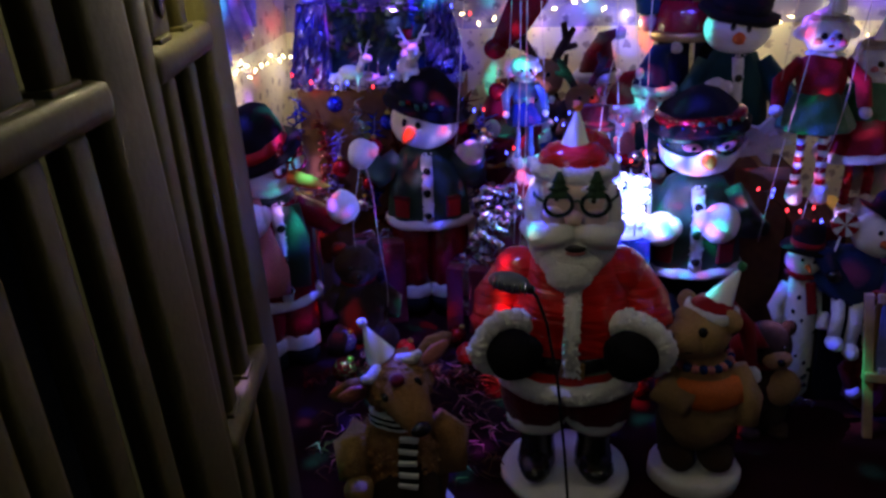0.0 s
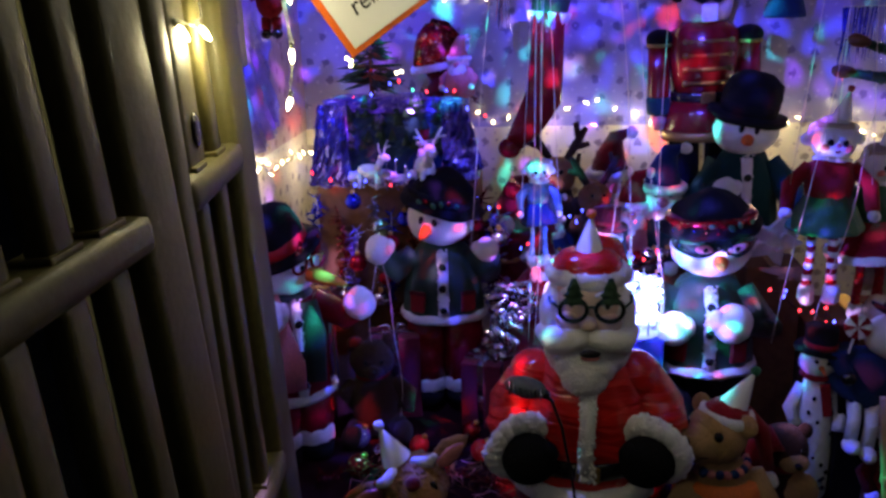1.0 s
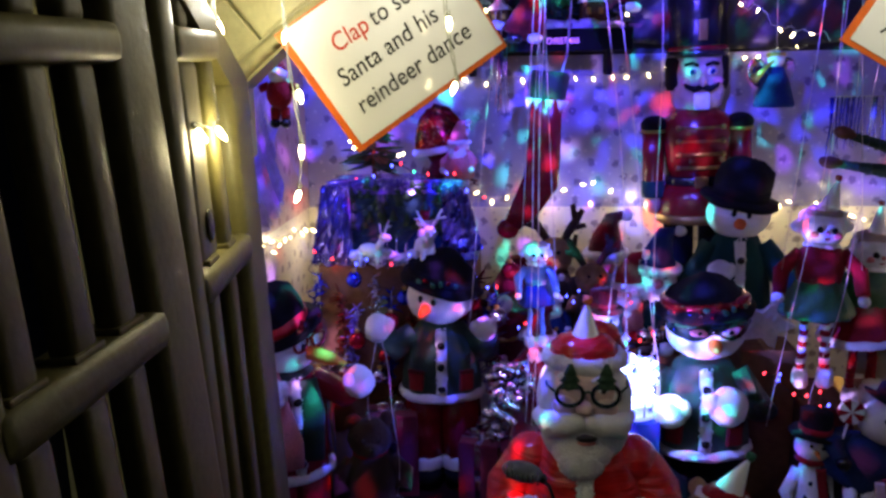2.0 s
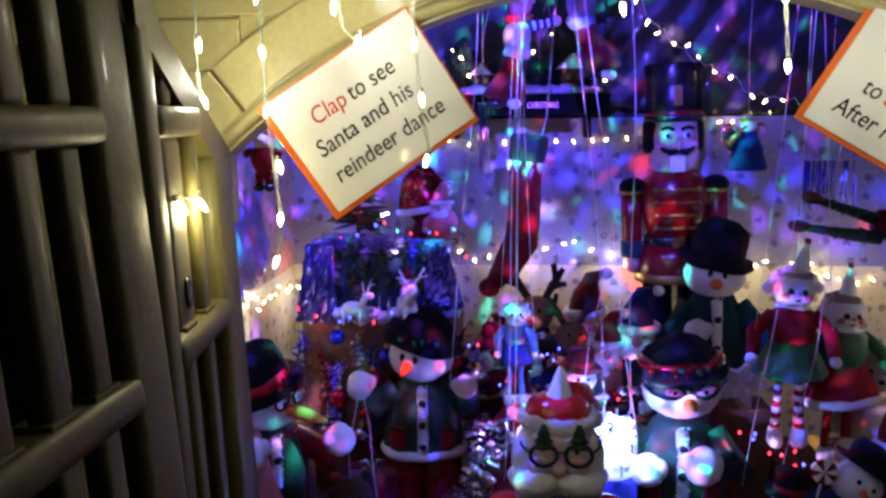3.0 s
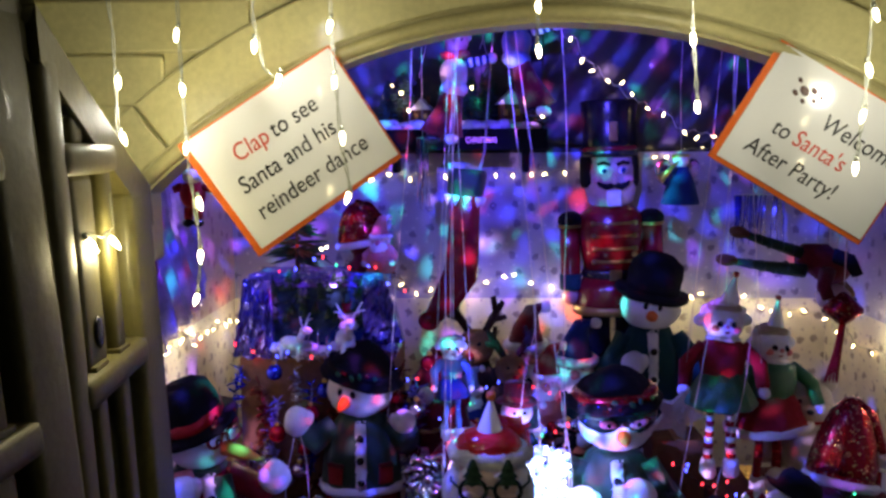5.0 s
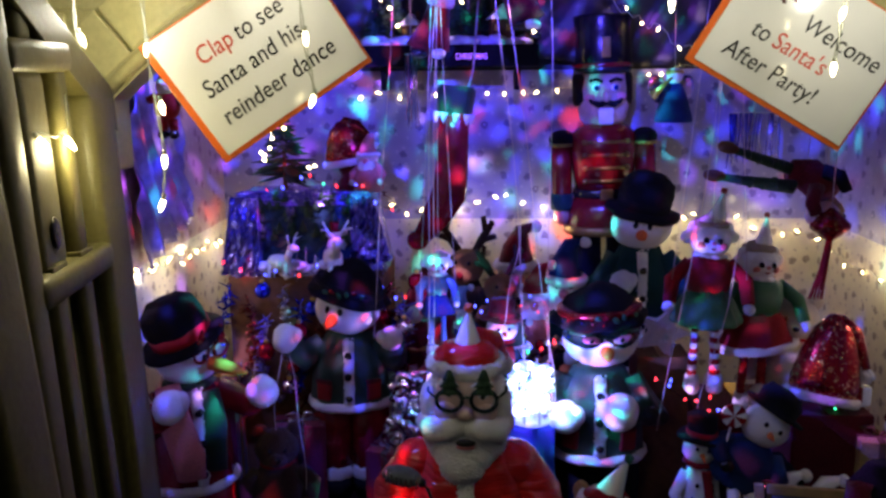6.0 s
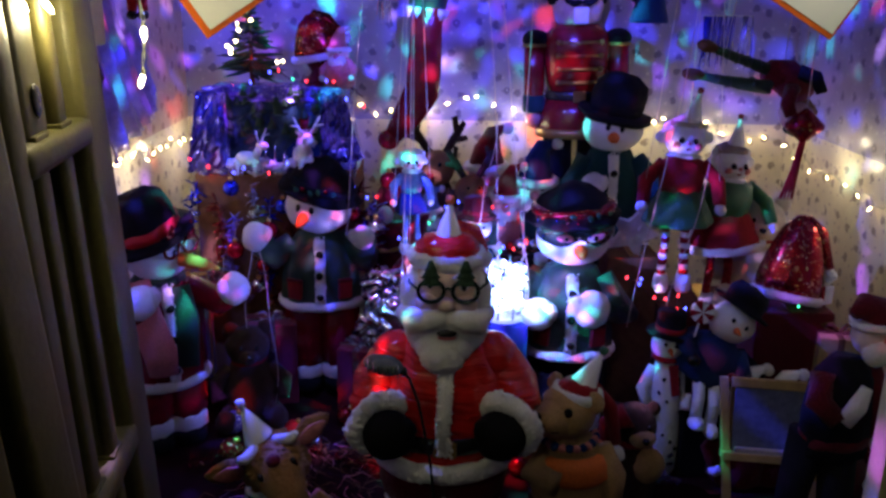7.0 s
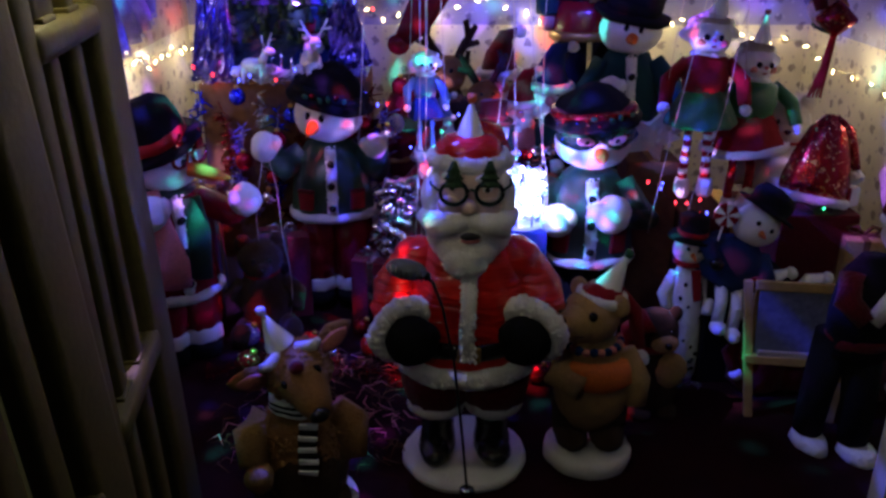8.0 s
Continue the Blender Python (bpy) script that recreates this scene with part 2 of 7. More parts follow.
RIBBON = material("red_ribbon", (0.55, 0.018, 0.025), 0.4, 0, 60, 0.1, 0.2)
DEEPFOIL = material("deep_teal_foil", (0.03, 0.07, 0.13), 0.28, 0.5, 40, 0.5, 0.5)
MASK = material("dark_shiny_mask", (0.015, 0.035, 0.028), 0.2, 0.4, 120, 0.5, 0.6, 0.3)
BULB = glow("lit_warm_bulb", (1.0, 0.84, 0.45), 22.0)
GBULB = glow("lit_garland_bulb", (1.0, 0.76, 0.32), 16.0)
CRYSTAL = glow("lit_crystal_white", (0.80, 0.88, 1.0), 3.2)
CRYSTALC = glow("lit_crystal_pale", (0.45, 0.70, 1.0), 1.1)
CRYSTALB = glow("lit_crystal_blue", (0.16, 0.2, 1.0), 2.2)
LEDR, LEDB, LEDG = glow("lit_red_led", (1, 0.03, 0.05), 6), glow("lit_blue_led", (0.06, 0.08, 1), 8), glow("lit_green_led", (0.05, 0.9, 0.4), 4)
NEON = glow("lit_violet_letters", (0.45, 0.15, 1.0), 1.6)
PINK = material("pink_felt", (0.62, 0.22, 0.22), 0.8, 0, 150, 0.3, 0.2)
CYAN = material("pale_blue_satin", (0.13, 0.22, 0.36), 0.35, 0, 60, 0.3, 0.25)
GLITGREEN = material("glitter_green", (0.02, 0.16, 0.06), 0.4, 0.2, 300, 0.6, 0.5)


# ---------------------------------------------------------------- mesh kit
SOFT = ("santa_doll", "plush", "elf_doll", "gnome_doll", "cloth_doll", "snowman_doll")


def unit_sphere(u, v):
    pts, faces = [(0.0, 0.0, -1.0)], []
    for j in range(1, v):
        t = math.pi * j / v
        for i in range(u):
            p = 2 * math.pi * i / u
            pts.append((math.sin(t) * math.cos(p), math.sin(t) * math.sin(p), -math.cos(t)))
    pts.append((0.0, 0.0, 1.0))
    last = len(pts) - 1
    for i in range(u):
        n = (i + 1) % u
        faces.append((0, 1 + n, 1 + i))
        for j in range(v - 2):
            a, b = 1 + j * u, 1 + (j + 1) * u
            faces.append((a + i, a + n, b + n, b + i))
        faces.append((last, last - u + i, last - u + n))
    return np.array(pts), faces


SPHERES = {}


class Kit:
    """Gathers rounded solids, each with its material, into one mesh."""

    def __init__(self):
        self.verts, self.faces, self.index, self.smooth, self.mats = [], [], [], [], []

    def _add(self, verts, faces, mat, m=None, smooth=True):
        if mat not in self.mats:
            self.mats.append(mat)
        k, base = self.mats.index(mat), len(self.verts)
        pts = np.asarray(verts, float)
        if m is not None:
            mm = np.array(m)
            pts = pts @ mm[:3, :3].T + mm[:3, 3]
        self.verts += pts.tolist()
        self.faces += [[base + i for i in f] for f in faces]
        self.index += [k] * len(faces)
        self.smooth += [smooth] * len(faces)
        return self

    def merge(self, other, m):
        """Takes over another kit's solids, moved by a matrix."""
        pts = np.asarray(other.verts, float)
        mm = np.array(m)
        base = len(self.verts)
        self.verts += (pts @ mm[:3, :3].T + mm[:3, 3]).tolist()
        for f, i, sm in zip(other.faces, other.index, other.smooth):
            if other.mats[i] not in self.mats:
                self.mats.append(other.mats[i])
            self.faces.append([base + v for v in f])
            self.index.append(self.mats.index(other.mats[i]))
            self.smooth.append(sm)
        return self

    def ball(self, at, size, mat, turn=(0, 0, 0), u=18, v=12):
        size = size if isinstance(size, tuple) else (size, size, size)
        if (u, v) not in SPHERES:
            SPHERES[u, v] = unit_sphere(u, v)
        pts, faces = SPHERES[u, v]
        return self._add(pts, faces, mat, pose(*at, *turn) @ Matrix.Diagonal((*size, 1)))

    def _rings(self, rings, mat, m=None):
        seg = len(rings[0])
        verts = [p for r in rings for p in r]
        faces = []
        for a in range(len(rings) - 1):
            for k in range(seg):
                n = (k + 1) % seg
                faces.append((a * seg + k, a * seg + n, (a + 1) * seg + n, (a + 1) * seg + k))
        faces.append(tuple(range(seg))[::-1])
        faces.append(tuple(range((len(rings) - 1) * seg, len(rings) * seg)))
        return self._add(verts, faces, mat, m)

    def lathe(self, profile, at, mat, turn=(0, 0, 0), seg=22, flat=1.0, ripple=0.0, waves=9):
        """Turns a profile of (radius, height) round the upright axis at a place. flat squeezes it front to back; ripple gives folds."""
        rings = []
        for r, z in profile:
            ring = []
            for k in range(seg):
                a = 2 * math.pi * k / seg
                rr = r * (1 + ripple * math.sin(waves * a + z * 9))
                ring.append((rr * math.cos(a), rr * math.sin(a) * flat, z))
            rings.append(ring)
        return self._rings(rings, mat, pose(*at, *turn))

    def tube(self, points, radius, mat, seg=8, flat=1.0):
        """A round tube through points; radius: one number, or one for each point."""
        pts = [Vector(p) for p in points]
        radii = radius if isinstance(radius, (list, tuple)) else [radius] * len(pts)
        rings = []
        for k, p in enumerate(pts):
            d = (pts[min(k + 1, len(pts) - 1)] - pts[max(k - 1, 0)]).normalized()
            side = d.cross(Vector((0.31, 0.87, 0.38))).normalized()
            up = d.cross(side)
            rings.append([tuple(p + radii[k] * (math.cos(2 * math.pi * j / seg) * side + flat * math.sin(2 * math.pi * j / seg) * up)) for j in range(seg)])
        return self._rings(rings, mat)

    def box(self, at, size, mat, turn=(0, 0, 0), bevel=0.004, smooth=False):
        bm = bmesh.new()
        bmesh.ops.create_cube(bm, size=1.0)
        bmesh.ops.transform(bm, matrix=Matrix.Diagonal((*size, 1)), verts=bm.verts)
        if bevel:
            bmesh.ops.bevel(bm, geom=bm.edges[:], offset=min(bevel, min(size) * 0.45), segments=2, affect="EDGES", profile=0.6)
        bm.verts.index_update()
        verts, faces = [tuple(v.co) for v in bm.verts], [[v.index for v in f.verts] for f in bm.faces]
        bm.free()
        return self._add(verts, faces, mat, pose(*at, *turn), smooth)

    def prism(self, outline, low, high, mat, m=None):
        """An outline in x and z, given depth from y low to y high."""
        n = len(outline)
        verts = [(x, low, z) for x, z in outline] + [(x, high, z) for x, z in outline]
        faces = [tuple(range(n)), tuple(range(2 * n - 1, n - 1, -1))] + [(k, n + k, n + (k + 1) % n, (k + 1) % n) for k in range(n)]
        return self._add(verts, faces, mat, m, False)

    def build(self, name, parent=None, label="", at=None):
        me = bpy.data.meshes.new(name)
        if name.startswith(SOFT):
            # stuffed toys are lumpy and a little crooked
            self.verts = [Vector(v) + 0.0055 * noise.noise_vector(Vector(v) * 15) + 0.0022 * noise.noise_vector(Vector(v) * 52) for v in self.verts]
        me.from_pydata(self.verts, [], self.faces)
        me.polygons.foreach_set("material_index", self.index)
        me.polygons.foreach_set("use_smooth", self.smooth)
        bm = bmesh.new()
        bm.from_mesh(me)
        bmesh.ops.recalc_face_normals(bm, faces=bm.faces)
        bm.to_mesh(me)
        bm.free()
        for m in self.mats:
            me.materials.append(m)
        ob = new(name, me)
        if at is not None:
            ob.location = at
        if parent:
            ob.parent = parent
        if label:
            ob["label"] = label
        return ob


def thing(name, label, category, at=(0, 0, 0), turn=(0, 0, 0), group="", kind=""):
    ob = new(name)
    ob.matrix_world = pose(*at, *turn)
    ob.empty_display_size = 0.05
    return tagged(ob, label, category, group, kind)


# ---------------------------------------------------------------- structure
LEFT, RIGHT, BACK, FRONT = -0.70, 1.60, 2.98, 1.25
TOP = 2.05


def slab(name, low, high, mat, label, category):
    c = [(a + b) / 2 for a, b in zip(low, high)]
    ob = Kit().box((0, 0, 0), tuple(b - a for a, b in zip(low, high)), mat, bevel=0).build(name, at=c)
    return tagged(ob, label, category, kind="structure")


slab("ground", (-30, -30, -0.08), (30, 40, -0.02), STREET, "dark paving outside the playhouse", "ground")
slab("floor", (LEFT, FRONT - 0.45, -0.02), (RIGHT, BACK, 0.0), CARPET, "dark red carpet on the playhouse floor", "floor")


def papered_wall(name, along, width, m, label, paper_top, upper=VIOLETLITPAPER):
    """A wall covered with hand-taped sheets of wrapping paper, slightly buckled, with overlapping joints."""
    wall = tagged(Kit().box((width / 2, 0.03, TOP / 2), (width, 0.05, TOP), ROOF, bevel=0).build(name), label, "wall", kind="structure")
    wall.matrix_world = m
    count = max(2, round(width / 0.46))
    rng = random.Random(along)
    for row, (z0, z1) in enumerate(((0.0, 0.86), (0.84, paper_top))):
        for k in range(count):
            x0, x1 = k * width / count, (k + 1) * width / count + 0.012
            x1 = min(x1, width)
            bm = bmesh.new()
            nx, nz = 10, 14
            lift = 0.0015 * (k % 2) + 0.003 * row
            grid = [[bm.verts.new((x0 + (x1 - x0) * i / nx, -0.002 - lift - 0.006 * (0.5 + 0.5 * noise.noise(Vector((x0 * 3 + i * 0.35, along + row, j * 0.3)))), z0 + (z1 - z0) * j / nz)) for i in range(nx + 1)] for j in range(nz + 1)]
            for j in range(nz):
                for i in range(nx):
                    f = bm.faces.new((grid[j][i], grid[j][i + 1], grid[j + 1][i + 1], grid[j + 1][i]))
                    f.smooth = True
            me = bpy.data.meshes.new("paper_sheet")
            bm.to_mesh(me)
            bm.free()
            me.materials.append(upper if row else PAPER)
            ob = new("paper_sheet", me)
            ob.parent = wall
    return wall


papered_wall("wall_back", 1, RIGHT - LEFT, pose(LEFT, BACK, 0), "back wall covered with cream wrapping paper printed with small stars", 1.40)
papered_wall("wall_left", 5, BACK - FRONT - 0.05, pose(LEFT, FRONT + 0.05, 0, 0, 0, 90), "side wall covered with cream and pink patterned wrapping paper", 1.62, PINKPAPER)
papered_wall("wall_right", 9, BACK - FRONT - 0.05, pose(RIGHT, BACK, 0, 0, 0, -90), "side wall covered with cream patterned wrapping paper", 1.62)
slab("ceiling", (LEFT - 0.06, FRONT, TOP), (RIGHT + 0.06, BACK + 0.06, TOP + 0.05), ROOF, "dark ceiling of the playhouse", "ceiling")

ARCH_X, ARCH_Z, ARCH_R, HALF = 0.40, 0.567, 1.071, 0.735


def arch_point(a, r):
    return ARCH_X + r * math.sin(a), ARCH_Z + r * math.cos(a)


def front_wall():
    """The cream front with an arched doorway: siding, a band of arch blocks, an inner moulding and two jambs."""
    k = Kit()
    end = math.asin(HALF / ARCH_R)
    arc = [arch_point(-end + 2 * end * i / 40, ARCH_R + 0.10) for i in range(41)]
    left_x, right_x = arc[0][0], arc[-1][0]
    for a, b in zip(arc, arc[1:]):
        k.prism([a, b, (b[0], 2.6), (a[0], 2.6)], FRONT + 0.012, FRONT + 0.05, PLASTIC)
    k.prism([(-0.76, -0.05), (left_x, -0.05), (left_x, 2.6), (-1.2, 2.6), (-1.2, 1.36), (-0.76, 1.36)], FRONT + 0.012, FRONT + 0.05, PLASTIC)
    k.prism([(right_x, -0.05), (1.95, -0.05), (1.95, 2.6), (right_x, 2.6)], FRONT + 0.012, FRONT + 0.05, PLASTIC)
    wall = tagged(k.build("wall_front"), "cream plastic playhouse front with an arched doorway and moulded siding", "wall", kind="structure")
    # siding boards beside and above the band, each proud of the wall with a recessed joint
    z = -0.028
    while z < 2.5:
        for x0, x1 in ((-1.15, None), (None, 1.9)):
            zm = z + 0.04775
            dz = zm - ARCH_Z
            r = ARCH_R + 0.135
            if zm < ARCH_Z + (ARCH_R + 0.12) * math.cos(end):
                edge = r * math.sin(end) + 0.0
            else:
                edge = math.sqrt(max(0.0, r * r - dz * dz)) if dz < r else 0.0
            a, b = (x0 if zm > 1.42 else -0.60, ARCH_X - edge) if x1 is None else (ARCH_X + edge, x1)
            ob = Kit().box(((a + b) / 2, FRONT + 0.006, zm), (b - a, 0.012, 0.091), PLASTIC, bevel=0.005).build("siding_board", wall)
        z += 0.0955
    # blocks of the band
    joints = [-end, -0.68, -0.02, 0.68, end]
    for a0, a1 in zip(joints, joints[1:]):
        kk = Kit()
        gap = 0.0018
        inner = [arch_point(a0 + gap + (a1 - a0 - 2 * gap) * j / 24, ARCH_R + 0.038) for j in range(25)]
        outer = [arch_point(a0 + gap + (a1 - a0 - 2 * gap) * j / 24, ARCH_R + 0.135) for j in range(25)]
        kk.prism(inner + outer[::-1], FRONT - 0.012, FRONT + 0.05, PLASTIC)
        ob = kk.build("arch_block", wall)
        mod = ob.modifiers.new("soft_edges", "BEVEL")
        mod.width, mod.segments, mod.limit_method = 0.005, 2, "ANGLE"
    # inner moulding
    kk = Kit()
    for j in range(48):
        a0, a1 = -end + 2 * end * j / 48, -end + 2 * end * (j + 1) / 48
        quad = [arch_point(a0, ARCH_R), arch_point(a1, ARCH_R), arch_point(a1, ARCH_R + 0.036), arch_point(a0, ARCH_R + 0.036)]
        kk.prism(quad, FRONT - 0.022, FRONT + 0.055, TRIM)
    kk.tube([(*(lambda p: (p[0], FRONT - 0.022, p[1]))(arch_point(-end + 2 * end * j / 48, ARCH_R + 0.018)),) for j in range(49)], 0.014, TRIM, 10)
    kk.build("arch_moulding", wall, "olive-cream rounded moulding")
    # jambs: a thick shoulder above, a slim post below
    for sx in (-1, 1):
        x = ARCH_X + sx * (HALF + 0.045)
        kk = Kit()
        kk.box((x, FRONT + 0.01, 1.29), (0.09, 0.09, 0.14), PLASTIC, bevel=0.008)
        kk.box((x + sx * 0.02, FRONT + 0.02, 0.59), (0.07, 0.06, 1.26), PLASTIC, bevel=0.008)
        kk.box((x + sx * 0.015, FRONT + 0.004, 1.212), (0.075, 0.075, 0.02), TRIM, bevel=0.006)
        kk.build("jamb", wall)


front_wall()


def porch_roof():
    """Moulded soffit of the porch over the camera, and the sheltering walls behind it."""
    soffit = slab("porch_ceiling", (-1.3, 0.2, 2.6), (2.1, FRONT + 0.05, 2.66), PLASTIC, "cream moulded porch ceiling", "ceiling")
    for k in range(3):
        ob = Kit().box((-0.62 - 0.07 * k, FRONT - 0.02 - 0.02 * k, 1.60), (0.035, 0.03, 1.5), PLASTIC, (0, 38, 0), 0.01).build("gable_rib")
        tagged(ob, "cream plastic gable rib on the playhouse front", "trim", kind="structure")


porch_roof()


# ---------------------------------------------------------------- folding gate
def gate_top(u):
    return 1.335 + 0.48 * u + 0.12 * u * u


def gate_panel(name, hinge, turn, lean, u0, width, post, bars, lock, label):
    """One panel of the folding gate: two stiles, rails, flat rounded bars and an arched top."""
    g = thing(name, label, "gate", (hinge[0] + 1.13 * math.sin(radians(lean)), hinge[1], 0), (lean, 0, turn), "folding playhouse gate")
    def stile(u, w, top):
        k = Kit()
        k.box((u, 0, (top + 0.03) / 2), (w, 0.05, top - 0.03), SHADEGATE, bevel=0.016, smooth=True)
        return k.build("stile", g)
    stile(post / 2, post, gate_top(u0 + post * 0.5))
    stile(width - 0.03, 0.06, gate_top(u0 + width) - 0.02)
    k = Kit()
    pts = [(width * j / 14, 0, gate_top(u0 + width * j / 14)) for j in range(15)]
    k.prism([(p[0], p[2] - 0.035) for p in pts] + [(p[0], p[2] + 0.03) for p in pts[::-1]], -0.024, 0.024, SHADEGATE)
    k.tube([(p[0], 0, p[2] + 0.028) for p in pts], 0.022, SHADEGATE, 10)
    k.build("arched_top", g)
    for z in (0.06, 0.60, 1.115, 1.415):
        if z + 0.02 > gate_top(u0 + 0.04):
            lo = next(width * j / 40 for j in range(41) if gate_top(u0 + width * j / 40) > z + 0.01)
        else:
            lo = post - 0.016
        Kit().box(((lo + width - 0.04) / 2, 0, z), (width - 0.04 - lo, 0.062, 0.042), SHADEGATE, bevel=0.015, smooth=True).build("rail", g)
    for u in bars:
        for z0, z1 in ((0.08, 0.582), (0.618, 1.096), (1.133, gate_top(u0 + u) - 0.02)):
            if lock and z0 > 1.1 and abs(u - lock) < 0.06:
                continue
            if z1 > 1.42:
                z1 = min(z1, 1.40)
            Kit().box((u, 0.004, (z0 + z1) / 2), (0.044, 0.028, z1 - z0), SHADEGATE, bevel=0.011, smooth=True).build("bar", g)
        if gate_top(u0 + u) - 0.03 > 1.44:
            Kit().box((u, 0.004, (1.432 + gate_top(u0 + u) - 0.02) / 2), (0.044, 0.028, gate_top(u0 + u) - 0.02 - 1.432), SHADEGATE, bevel=0.011, smooth=True).build("bar", g)
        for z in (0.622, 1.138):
            Kit().box((u, 0.0, z), (0.054, 0.042, 0.008), SHADEGATE, bevel=0.003).build("bar_collar", g)
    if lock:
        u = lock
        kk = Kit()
        kk.box((u, 0.0, 1.265), (0.085, 0.03, 0.262), SHADEGATE, bevel=0.012, smooth=True)
        plate = kk.build("lock_plate", g)
        Kit().lathe([(0.0, -0.003), (0.012, -0.003), (0.015, 0.0), (0.012, 0.003), (0.0, 0.003)], (u, 0.0172, 1.183), BOOT, (-90, 0, 0), 16, 1.55).build("keyhole", plate, "black oval keyhole")
        Kit().lathe([(0.0, -0.003), (0.012, -0.003), (0.015, 0.0), (0.012, 0.003), (0.0, 0.003)], (u, -0.0172, 1.183), BOOT, (90, 0, 0), 16, 1.55).build("keyhole", plate, "black oval keyhole")
    return g


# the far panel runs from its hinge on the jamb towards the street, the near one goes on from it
gate_panel("gate_panel", (-0.305, 1.135), -83.0, 2.2, 0.0, 0.43, 0.125, (0.205, 0.310), 0.302, "cream plastic gate panel, colour darkened as shade, with arched top, keyhole and upright bars")
gate_panel("gate_panel", (-0.2495, 0.700), -90.0, 4.2, 0.43, 0.42, 0.100, (0.150, 0.232, 0.328), None, "cream plastic gate panel, colour darkened as shade, with upright bars, folded open")


# ---------------------------------------------------------------- signs and lights at the doorway
def lettering(parent, body, at, size, mat, name="lettering", slant=0.12, squeeze=0.86):
    cu = bpy.data.curves.new("line", "FONT")
    cu.body, cu.size, cu.shear, cu.extrude, cu.offset = body, size, slant, 0.0004, 0.0001
    cu.space_character = 1.02
    tmp = new("line", cu)
    bpy.context.view_layer.update()
    me = bpy.data.meshes.new_from_object(tmp.evaluated_get(bpy.context.evaluated_depsgraph_get()))
    width = tmp.dimensions.x
    bpy.data.objects.remove(tmp)
    me.materials.clear()
    me.materials.append(mat)
    ob = new(name, me)
    ob.parent = parent
    ob.matrix_basis = pose(at[0], -0.0042, at[1], 90, 0, 0) @ Matrix.Diagonal((squeeze, 1, 1, 1))
    return width * squeeze


def sign(at, lean, turn, lines, label):
    """A laminated sheet on an orange card, hung askew on the arch."""
    s = thing("hanging_sign", label, "sign", at, (0, -lean, turn), "signs on the arch")
    Kit().box((0, 0, 0), (0.304, 0.003, 0.228), ORANGECARD, bevel=0.001).build("card_backing", s, "orange card edge")
    Kit().box((0.004, -0.0026, 0.003), (0.288, 0.0022, 0.216), SHEET, bevel=0.0008).build("sheet", s, "white laminated sheet")
    for z, x, words in lines:
        for body, mat in words:
            x += lettering(s, body, (x, z), 0.0415, mat) + 0.010
    return s


clap = sign((-0.054, FRONT - 0.080, 1.421), 33.5, 17.0, [
    (0.036, -0.088, [("Clap", REDINK), ("to see", INK)]),
    (-0.014, -0.110, [("Santa and his", INK)]),
    (-0.066, -0.110, [("reindeer dance", INK)])],
    "white laminated sign with orange edge asking to clap, hung askew")
after = sign((0.846, FRONT - 0.034, 1.428), -31.0, -3.0, [
    (0.020, -0.018, [("Welcome", INK)]),
    (-0.026, -0.085, [("to", INK), ("Santa's", REDINK)]),
    (-0.074, -0.108, [("After Party!", INK)])],
    "white laminated sign with orange edge welcoming to the party, hung askew")
k = Kit()
for dx, dz, r in ((0, 0, 0.010), (0.014, 0.008, 0.007), (-0.012, -0.010, 0.006), (0.022, -0.006, 0.005), (-0.016, 0.012, 0.005), (0.006, -0.016, 0.005), (0.030, 0.004, 0.004)):
    k.ball((-0.072 + dx, -0.0040, 0.060 + dz), (r, 0.0006, r * 0.7), CLIPART, (0, 25, 0), 10, 6)
k.build("printed_picture", after, "small brown printed picture")


def bulb(k, at, tip, mat, size=1.0):
    """A small lamp: socket and a long glass drop that hangs along tip."""
    a, d = Vector(at), Vector(tip).normalized()
    k.tube([a, a + 0.010 * size * d], 0.0035 * size, WIRE, 8)
    b = a + 0.010 * size * d
    k.tube([b, b + 0.004 * size * d, b + 0.011 * size * d, b + 0.018 * size * d, b + 0.023 * size * d], [0.0026 * size, 0.0042 * size, 0.0047 * size, 0.0033 * size, 0.0008 * size], mat, 10)


def icicle(points, bulbs):
    """One hanging strand: a twisted cable from the wire above, with lit drops."""
    s = thing("icicle_light", "twisted clear cable with lit warm white drops, hanging at the arch", "light string", points[0], (0, 0, 0), "icicle lights")
    o = Vector(points[0])
    pts = [Vector(p) - o for p in points]
    fine = []
    for a, b in zip(pts, pts[1:]):
        for j in range(8):
            fine.append(a.lerp(b, j / 8))
    fine.append(pts[-1])
    for turn in (0, math.pi):
        k = Kit()
        k.tube([p + Vector((0.0022 * math.cos(i * 1.1 + turn), 0.0022 * math.sin(i * 1.1 + turn), 0)) for i, p in enumerate(fine)], 0.0011, WIRE, 6)
        k.build("cable", s)
    rng = random.Random(round(points[0][0] * 100))
    for b in bulbs:
        k = Kit()
        bulb(k, Vector(b) - o + Vector((0, 0, 0.016)), (rng.uniform(-0.35, 0.35), rng.uniform(-0.2, 0.2), -1), BULB, 0.92)
        k.build("drop_lamp", s, "lit warm white drop")
    return s


